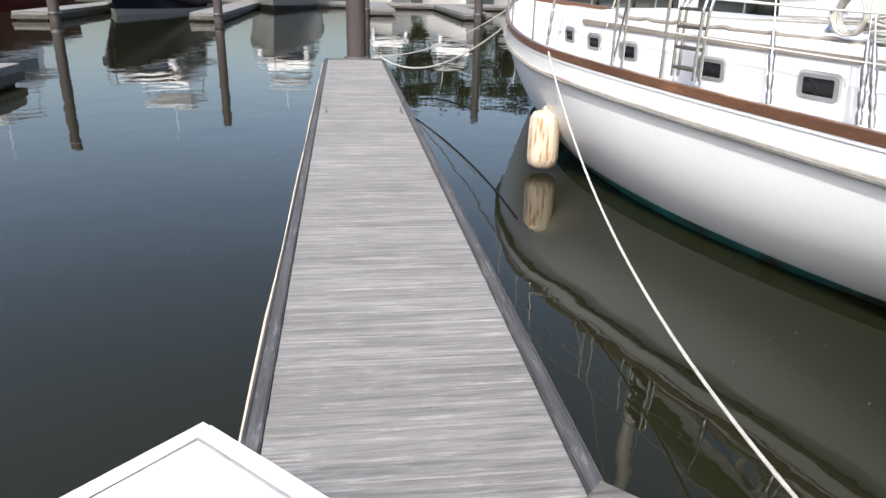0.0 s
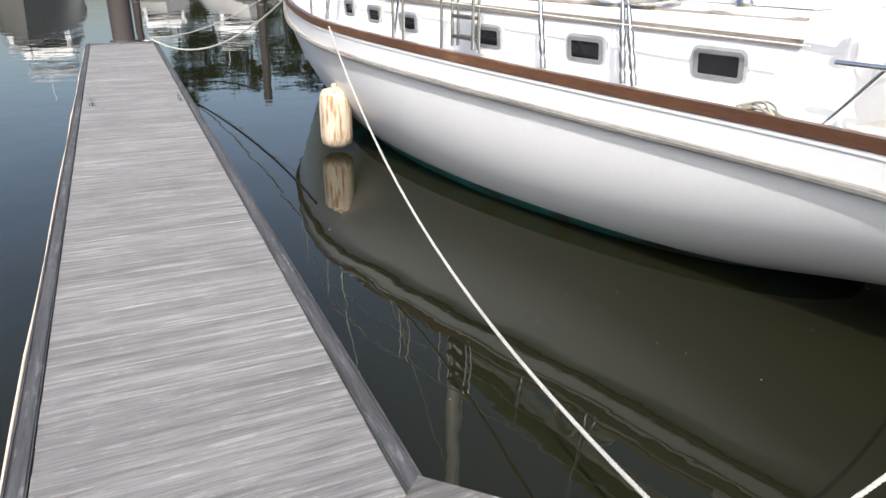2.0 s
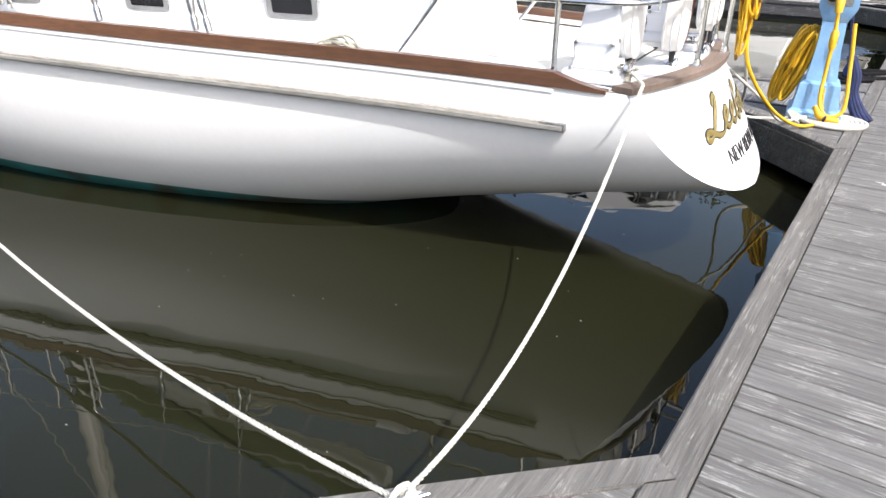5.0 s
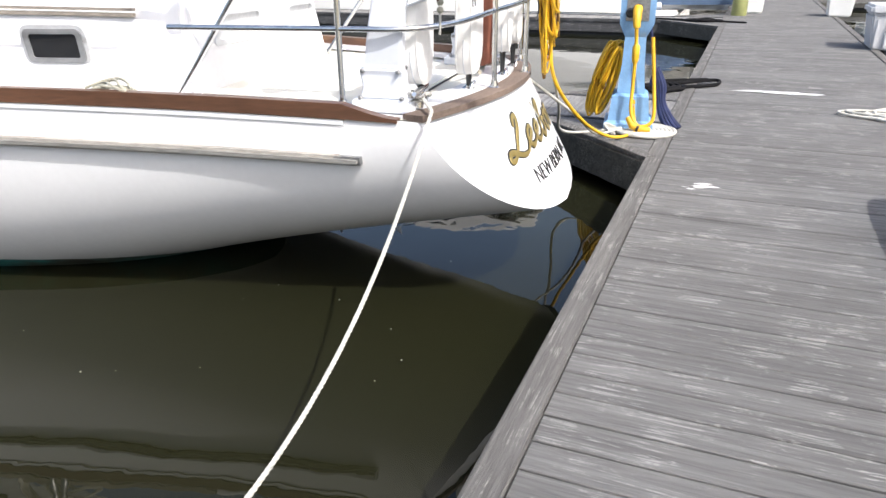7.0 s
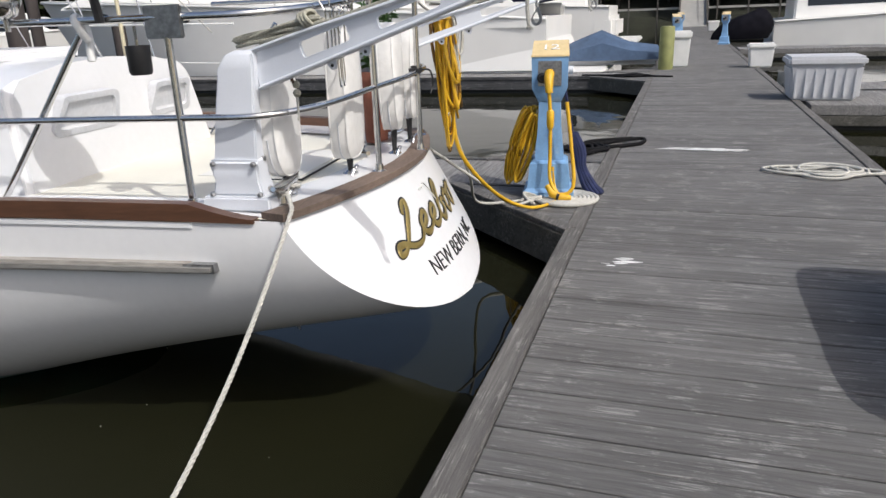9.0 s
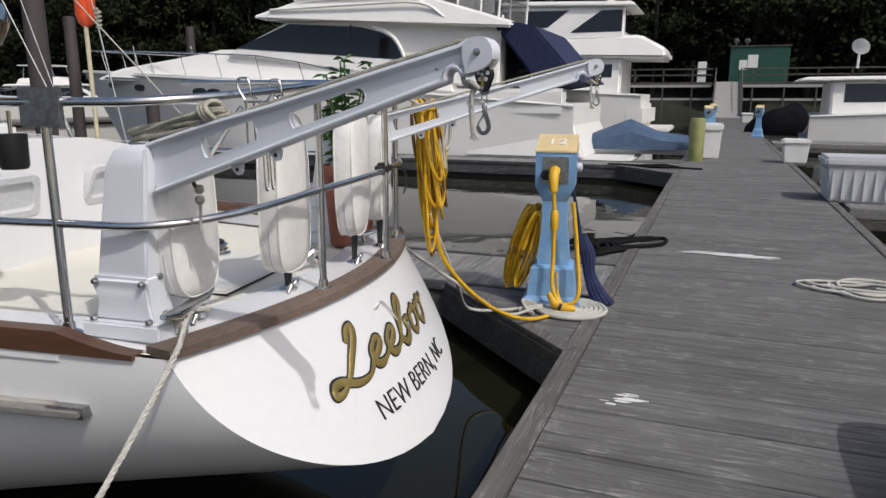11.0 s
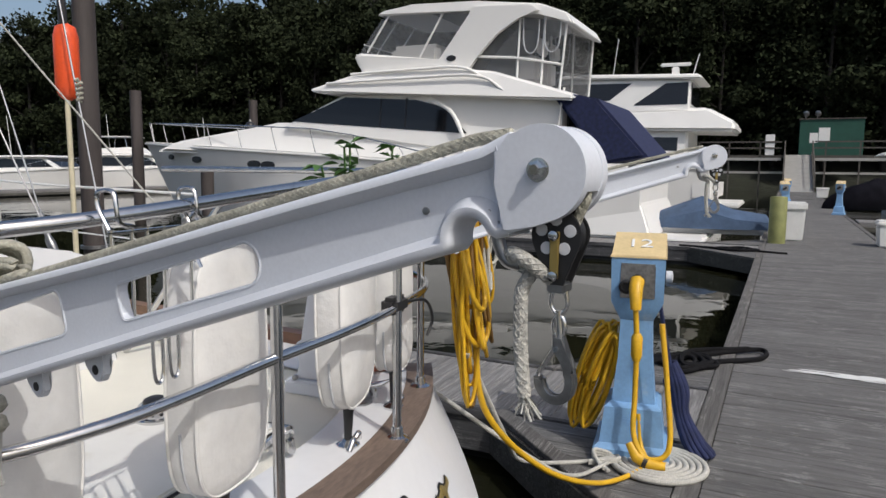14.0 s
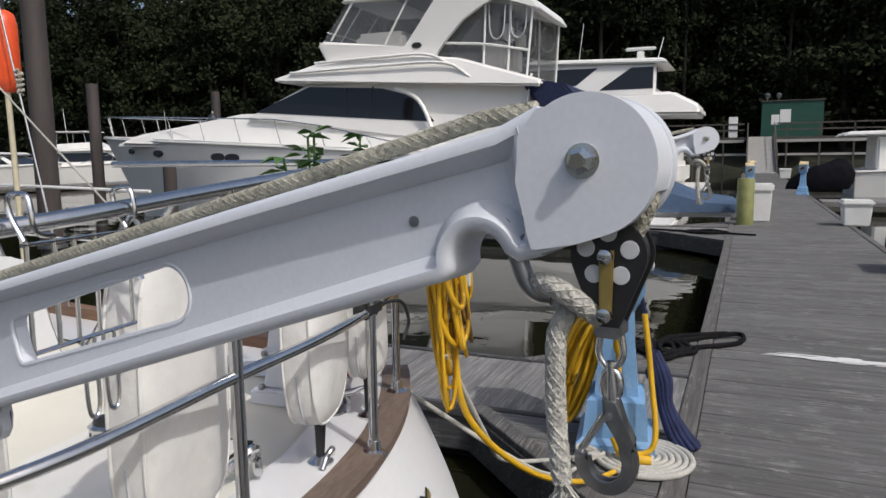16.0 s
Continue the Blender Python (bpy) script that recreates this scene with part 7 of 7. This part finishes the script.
dg = thing("covered_dinghy", "inflatable dinghy under a slate blue cover on the swim platform", "dinghy", (20.2, 1.15, WATER + 0.37), 8)
bm = bmesh.new()
rows = []
for y, w_, h in ((-1.35, 0.10, 0.25), (-1.2, 0.45, 0.45), (-0.5, 0.62, 0.55), (0.2, 0.62, 0.85), (0.6, 0.6, 0.70), (1.1, 0.5, 0.5), (1.35, 0.1, 0.3)):
    rows.append([Vector((-w_ * 1.05, y, 0.12)), Vector((-w_, y, 0.32 * h / 0.5)), Vector((-w_ * 0.5, y, h * 0.86)), Vector((0, y, h)), Vector((w_ * 0.5, y, h * 0.86)), Vector((w_, y, 0.32 * h / 0.5)), Vector((w_ * 1.05, y, 0.12))])
loft(bm, rows)
part("cover", bm, M["bluecover"], dg, smooth=50)
part("hull", boxm((-0.5, -1.2, 0.0), (0.5, 1.2, 0.2), 0.08), M["greybox"], dg, smooth=50)

Y2 = thing("motor_yacht", "white motor yacht with a tall enclosed bridge and radar", "yacht", (35.0, 2.4, WATER))
bt2, zt2 = yacht_hull(Y2, 16.0, 4.6, 2.7, 2.2, 1.9, M["gel2"])
house(Y2, "saloon", [(0.9, 1.8), (10.5, 2.4), (8.6, 3.7), (0.9, 3.5)], 1.95, 0.25, M["gel2"], 0.12)
side_glass(Y2, [(8.8, 2.75), (8.0, 3.3), (1.3, 3.15), (1.3, 2.6)], 1.95, 0.25, 1.8, 3.7)
house(Y2, "roof_overhang", [(-0.9, 3.35), (8.8, 3.6), (8.3, 4.15), (0.2, 4.35), (-0.9, 3.75)], 2.1, 0.3, M["gel2"], 0.12)
house(Y2, "bridge", [(0.9, 4.2), (7.6, 4.2), (6.2, 5.75), (0.9, 5.55)], 1.75, 0.25, M["gel2"], 0.06)
side_glass(Y2, [(1.0, 4.5), (3.2, 4.5), (1.9, 5.4), (1.0, 5.4)], 1.75, 0.25, 4.2, 5.75)
side_glass(Y2, [(3.3, 5.45), (4.2, 4.75), (7.0, 4.6), (6.3, 5.5)], 1.75, 0.25, 4.2, 5.75)
part("aft_pane", boxm((-1.4, 0.86, 4.5), (1.4, 0.9, 5.4)), M["smoke"], Y2)
house(Y2, "bridge_top", [(0.4, 5.5), (6.6, 5.72), (6.2, 5.92), (0.6, 5.72)], 1.75, 0.1, M["gel2"], 0.06)
rd = part("radar_mast", boxm((-0.12, 1.6, 5.72), (0.12, 1.9, 6.25), 0.04), M["gel2"], Y2)
part("radar", boxm((-0.10, 1.1, 6.28), (0.10, 2.4, 6.42), 0.05), M["white"], rd, smooth=40)
part("aerial", tubem([(0.9, 1.2, 5.7), (0.9, 0.9, 6.9)], 0.02, 6), M["white"], Y2)
part("aerial", tubem([(-1.2, 4.2, 5.7), (-1.2, 4.0, 7.4)], 0.015, 6), M["white"], Y2)
part("swim_platform", boxm((-2.0, -1.2, 0.3), (2.0, 0.1, 0.5), 0.05), M["gel2"], Y2, smooth=40)
part("transom_step", boxm((-2.1, -0.3, 0.5), (2.1, 0.8, 1.5), 0.2), M["gel2"], Y2, smooth=40)
bow_rail(Y2, bt2, zt2, 16.0, 5.0, 0.6, 6)


def cruiser(at, rz, L, B, hullm, label, top=1.0, boot=None, aft=0.22):
    """A plainer motor boat for the far berths."""
    ob = thing("motor_boat", label, "boat", at, rz, "far boats")
    f = L / 12
    bt, zt = yacht_hull(ob, L, B, 2.1 * f, 1.6 * f, 1.35 * f, hullm, boot)
    w_ = B * 0.38
    house(ob, "cabin", [(aft * L, 1.3 * f), (0.78 * L, 1.7 * f), (0.62 * L, 2.75 * f), (aft * L, 2.7 * f)], w_, 0.2, M["gel2"], 0.08)
    side_glass(ob, [((aft + 0.04) * L, 1.85 * f), (0.70 * L, 1.95 * f), (0.61 * L, 2.6 * f), ((aft + 0.04) * L, 2.58 * f)], w_, 0.2, 1.3 * f, 2.75 * f)
    bm = slabm([(-w_ * 0.8, 0.745 * L), (w_ * 0.8, 0.745 * L), (w_ * 0.75, 0.64 * L), (-w_ * 0.75, 0.64 * L)], 0, 0.02)
    for v in bm.verts:
        v.co.z += 1.96 * f + (0.745 * L - v.co.y) / (0.105 * L) * 0.66 * f
    part("windscreen", bm, M["smoke"], ob)
    house(ob, "roof", [((aft - 0.1) * L, 2.68 * f), (0.66 * L, 2.75 * f), (0.62 * L, 2.92 * f), ((aft - 0.08) * L, 2.85 * f)], w_ * 1.08, 0.08, M["gel2"], 0.05)
    if top > 0.5:
        house(ob, "flybridge", [(0.2 * L, 2.85 * f), (0.55 * L, 2.9 * f), (0.48 * L, 3.45 * f), (0.22 * L, 3.3 * f)], w_ * 0.85, 0.1, M["gel2"], 0.06)
        for s in (1, -1):
            part("top_post", tubem([(s * w_ * 0.75, 0.25 * L, 3.3 * f), (s * w_ * 0.7, 0.26 * L, 4.3 * f)], 0.03, 6), M["steel"], ob)
            part("top_post", tubem([(s * w_ * 0.75, 0.46 * L, 3.3 * f), (s * w_ * 0.7, 0.44 * L, 4.3 * f)], 0.03, 6), M["steel"], ob)
        part("bimini", boxm((-w_ * 0.8, 0.22 * L, 4.28 * f), (w_ * 0.8, 0.48 * L, 4.36 * f), 0.03), M["bluecover"] if top > 1.5 else M["gel2"], ob)
    part("aerial", tubem([(0.4, 0.3 * L, 2.8 * f), (0.45, 0.28 * L, 6.2 * f)], 0.02, 6), M["white"], ob)
    bow_rail(ob, bt, zt, L, 0.45 * L, 0.6, 5)
    return ob


# right-hand berth past the boxes, and the far berths across the fairway
cruiser((37.0, -4.3, WATER - 0.35), 180, 12.5, 4.2, M["gel2"], "white cabin cruiser moored stern to the dock", 0.2, None, 0.06)
sat = thing("satellite_dome", "small satellite dish on the cruiser roof", "dish", (36.2, -6.0, WATER + 3.05))
part("pole", tubem([(0, 0, -0.06), (0, 0, 0.5)], 0.05, 8), M["white"], sat)
part("dish", lathem([(0.05, 0), (0.25, 0.04), (0.36, 0.12)], 18, pose(0, 0, 0.75, 60, 0, 60)), M["white"], sat, smooth=50)
cruiser((-9.3, 46.0, WATER), 176, 13.5, 4.2, M["navyhull"], "motor boat with a black hull and white topsides", 1.0, M["greyhull"])
cruiser((-3.6, 54.0, WATER), 178, 13.5, 4.3, M["greyhull"], "motor boat with a grey hull across the fairway", 1.0, M["black"])
cruiser((-17.0, 44.0, WATER), 170, 15.0, 4.4, M["red"], "boat with a dark maroon hull across the fairway", 1.0)
cruiser((8.0, 60.0, WATER), 180, 12.0, 4.0, M["gel2"], "white motor boat across the fairway", 1.0)
cruiser((13.5, 58.0, WATER), 180, 11.0, 3.8, M["gel2"], "white motor boat across the fairway", 0.2)
cruiser((3.2, 62.0, WATER), 180, 11.0, 3.8, M["gel2"], "white motor boat across the fairway", 1.0)
cruiser((40.0, 50.0, WATER), 200, 11.0, 3.8, M["gel2"], "white motor boat in a far berth", 1.0)
cruiser((46.0, 46.0, WATER), 200, 11.0, 3.8, M["gel2"], "white motor boat in a far berth", 2.0)
cruiser((34.0, 52.0, WATER), 195, 10.0, 3.6, M["gel2"], "white motor boat in a far berth", 0.2)


def far_pier(x0, x1, y0, y1, label="weathered floating pier across the fairway"):
    f = tagged(new("far_pier"), label, "pier", "far piers", "structure")
    part("deck", boxm((x0, y0, -0.14), (x1, y1, 0.0), 0.01), M["plank_x"], f)
    part("fascia", boxm((x0 - 0.03, y0 - 0.03, -0.28), (x1 + 0.03, y1 + 0.03, -0.145), 0.01), M["fascia"], f)
    part("float", boxm((x0 + 0.1, y0 + 0.1, WATER - 0.2), (x1 - 0.1, y1 - 0.1, -0.285), 0.01), M["black"], f)
    return f


far_pier(-30, 24, 47.0, 49.2)
far_pier(-12.6, -11.3, 29.2, 47.0)
far_pier(-6.4, -5.1, 30.6, 47.0)
far_pier(1.2, 2.5, 38.0, 47.0)
far_pier(5.6, 7.0, 34.9, 47.0)
far_pier(-7.2, -5.62, 2.0, 12.4, "neighbouring finger pier beside the dock")
far_pier(10.0, 60.0, 38.0, 40.0)
for x in (14.5, 27.0, 41.0):
    far_pier(x - 0.7, x + 0.7, -13.0, -2.40, "finger pier on the other side of the dock")
far_pier(11.9, 14.0, -3.9, -2.40, "corner platform under the grey dock box")
for x, y, r, t in ((-11.0, 29.0, 0.2, 4.5), (6.25, 34.5, 0.2, 4.5), (1.0, 38.4, 0.18, 4.0), (11.35, 11.0, 0.19, 5.5), (20.0, 19.8, 0.19, 4.0), (-5.2, 30.2, 0.18, 4.0), (28.5, 22.0, 0.19, 4.5), (17.6, 14.3, 0.18, 1.4)):
    pile(x, y, r, t)
for x, y, k in ((36.0, -0.5, 1), (27.5, -0.4, 1), (30.0, -2.1, -1)):
    p2 = copy_thing(ped, pose(x, y, 0.002, 0, 0, 10 * k))
    tagged(p2, "blue shore power pedestal farther along the dock", "power pedestal")

# ------------------------------------------------------------------ gangway, walkway and shed
gw_ = thing("gangway", "pale metal gangway rising from the dock to the walkway", "gangway", (58.0, -1.25, 0.0))
bm = slabm([(-0.6, 0.02), (9.0, 2.75), (9.0, 2.65), (-0.6, -0.10)], -0.95, 0.95, "y", 0.0)
part("deck", bm, M["gangway"], gw_)
for s in (-1, 1):
    part("handrail", tubem([(0, s * 1.0, 1.15), (9.0, s * 1.0, 3.85)], 0.05, 8), M["darkwood"], gw_, smooth=60)
    part("side_beam", slabm([(-0.4, -0.05), (9.0, 2.6), (9.0, 3.0), (-0.4, 0.35)], s * 0.98 - 0.05, s * 0.98 + 0.05, "y"), M["darkwood"], gw_)
    for k in range(6):
        part("post", boxm((1.7 * k - 0.04, s * 1.0 - 0.04, 0.49 * k), (1.7 * k + 0.04, s * 1.0 + 0.04, 1.18 + 0.51 * k), 0.0), M["darkwood"], gw_)
wk = tagged(new("walkway"), "dark timber walkway with railings along the shore", "walkway", kind="structure")
part("deck", boxm((67.0, -45, 2.5), (69.5, 60, 2.72), 0.0), M["darkwood"], wk)
part("stringer", boxm((66.94, -45, 2.28), (66.99, -2.4, 2.5)), M["gangway"], wk)
part("stringer", boxm((66.94, 0.0, 2.28), (66.99, 60, 2.5)), M["gangway"], wk)
part("lower_beam", boxm((67.1, -45, 1.2), (67.2, 60, 1.38)), M["gangway"], wk)
for a, b in ((-45, -2.4), (0.0, 60)):
    for z in (3.75, 3.25):
        part("rail", boxm((67.0, a, z), (67.1, b, z + 0.12)), M["darkwood"], wk)
for i in range(44):
    y = -44 + 2.4 * i
    if -2.3 < y < 0:
        continue
    part("post", boxm((67.0, y - 0.06, -1.0), (67.12, y + 0.06, 3.85)), M["darkwood"], wk)
shed = thing("green_shed", "dark green boarded shed above the gangway", "shed", (71.0, -3.7, 2.72))
part("wall", boxm((0, -2.4, 0), (3, 2.4, 3.1), 0.01), M["green_shed"], shed)
part("roof", boxm((-0.1, -2.5, 3.1), (3.1, 2.5, 3.2), 0.01), M["darkwood"], shed)
for y, z, w_, h in ((1.3, 1.55, 0.32, 0.42), (0.72, 1.85, 0.22, 0.55), (0.30, 1.85, 0.2, 0.55)):
    part("notice", boxm((-0.03, y - w_, z - h), (-0.002, y + w_, z + h), 0.0), M["white"], shed)
for y in (2.0, 1.1):
    part("dish", lathem([(0.04, 0), (0.18, 0.03), (0.26, 0.09)], 16, pose(0.5, y, 3.6, 70, 0, 70)), M["dull"], shed, smooth=50)
    part("dish_pole", tubem([(0.5, y, 3.15), (0.5, y, 3.6)], 0.04, 6), M["dull"], shed)
dbx = thing("utility_box", "white utility box beside the gangway", "utility box", (66.2, 0.9, 2.72))
part("body", boxm((0.85, -0.35, 0.0), (1.35, 0.35, 1.7), 0.03), M["white"], dbx)

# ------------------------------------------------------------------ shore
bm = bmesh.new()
# The steep rise past the trees is added to close sky gaps.
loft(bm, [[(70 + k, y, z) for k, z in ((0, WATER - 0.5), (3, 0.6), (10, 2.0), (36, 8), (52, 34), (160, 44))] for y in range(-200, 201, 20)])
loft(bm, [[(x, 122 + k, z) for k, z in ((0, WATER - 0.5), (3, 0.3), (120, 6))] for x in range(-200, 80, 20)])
tagged(part("shore_bank", bm, M["bank"]), "dark wooded bank behind the marina, its back raised to block the sky", "ground", kind="structure")


def tree_mesh(seed, h, spread):
    rnd = random.Random(seed)
    t = bmesh.new()
    tube(t, [(0, 0, -1), (0.1, 0, h * 0.4), (0, 0.2, h * 0.85)], [0.32, 0.22, 0.07], 8)
    c = bmesh.new()
    for k in range(46):
        z = rnd.uniform(0.12, 1.0)
        a = rnd.uniform(0, 6.283)
        rr = spread * math.sqrt(rnd.random()) * (1.05 - 0.75 * abs(z - 0.45) ** 1.3)
        base = Vector((math.cos(a) * rr, math.sin(a) * rr, h * z))
        if k < 16:
            tube(t, [(0, 0.1, h * z * 0.75), base * 0.5 + Vector((0, 0, h * z * 0.4)), base], [0.08, 0.05, 0.02], 5)
        s = rnd.uniform(0.8, 1.7)
        for q in range(130):
            d = Vector((rnd.gauss(0, 1), rnd.gauss(0, 1), rnd.gauss(0, 0.7))) * s * 0.62
            e1 = Vector((rnd.gauss(0, 1), rnd.gauss(0, 1), rnd.gauss(0, 1))).normalized()
            e2 = e1.cross(Vector((rnd.gauss(0, 1), rnd.gauss(0, 1), rnd.gauss(0, 1)))).normalized()
            w_ = rnd.uniform(0.16, 0.36)
            p = base + d
            c.faces.new([c.verts.new(p + e1 * w_), c.verts.new(p + e2 * w_ * 0.6), c.verts.new(p - e1 * w_), c.verts.new(p - e2 * w_ * 0.6)])
    return t, c


def tree(seed, at, h, spread):
    ob = thing("tree", "dense dark green broadleaf tree on the shore bank", "tree", at, group="shore trees")
    t, c = tree_mesh(seed, h, spread)
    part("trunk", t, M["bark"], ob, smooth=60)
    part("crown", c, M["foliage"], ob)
    return ob


rt = random.Random(5)
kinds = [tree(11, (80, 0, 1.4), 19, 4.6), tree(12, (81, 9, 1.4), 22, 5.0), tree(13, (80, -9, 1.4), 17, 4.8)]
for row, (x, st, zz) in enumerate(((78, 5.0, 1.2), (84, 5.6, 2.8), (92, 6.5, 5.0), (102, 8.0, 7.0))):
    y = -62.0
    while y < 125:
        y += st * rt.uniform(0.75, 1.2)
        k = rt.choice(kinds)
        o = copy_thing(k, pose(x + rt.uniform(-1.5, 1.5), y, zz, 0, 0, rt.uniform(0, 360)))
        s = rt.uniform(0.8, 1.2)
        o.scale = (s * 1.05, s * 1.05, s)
x = 4.0
while x < 74:
    x += 6.5 * rt.uniform(0.8, 1.25)
    copy_thing(rt.choice(kinds), pose(x, 128 + rt.uniform(-4, 4), 0.3, 0, 0, rt.uniform(0, 360)))

# ------------------------------------------------------------------ planks
def plank_mesh(lx, ly, name):
    bm = boxm((-lx / 2, -ly / 2, -0.032), (lx / 2, ly / 2, 0.0), 0.0)
    es = [e for e in bm.edges if all(v.co.z > -0.01 for v in e.verts)]
    bmesh.ops.bevel(bm, geom=es, offset=0.004, segments=1, affect="EDGES")
    me = bpy.data.meshes.new(name)
    bm.to_mesh(me)
    bm.free()
    return me


def lay(me, material, parent, x, y, z, rz=0.0):
    ob = new("plank", me)
    if not me.materials:
        me.materials.append(material)
    ob.parent = parent
    ob.matrix_basis = pose(x, y, z, random.uniform(-0.08, 0.08), random.uniform(-0.08, 0.08), rz + random.uniform(-0.06, 0.06))
    return ob


PW = 0.134
ly = -DOCK_W - 0.22 - 0.006
pm = plank_mesh(PW - 0.009, ly, "dock_plank")
n_all = int((X1 - X0) / PW)
first = int((-2.5 - X0) / PW)
bm = bmesh.new()
for i in range(n_all):
    x = X0 + (i + 0.5) * PW
    if first <= i < first + 290:
        lay(pm, M["plank"], main, x, DOCK_W / 2, random.uniform(-0.002, 0.002))
    else:
        h = random.uniform(-0.002, 0.002)
        box(bm, (x - PW / 2 + 0.0025, DOCK_W / 2 - ly / 2, -0.03 + h), (x + PW / 2 - 0.0025, DOCK_W / 2 + ly / 2, h))
tagged(part("far_planks", bm, M["plank_stuff"], main), kind="stuff")
for (x, n, g), f in zip(FINGERS, fingers):
    wl = 0.035 if x == 0 else 0.0
    fm = plank_mesh(2 * FING + wl - 0.115, PW - 0.003, "pier_plank")
    for i in range(int((n - 0.15) / PW)):
        lay(fm, M["plank_x"], f, x - wl / 2, (i + 0.5) * PW + 0.004, random.uniform(-0.002, 0.002))
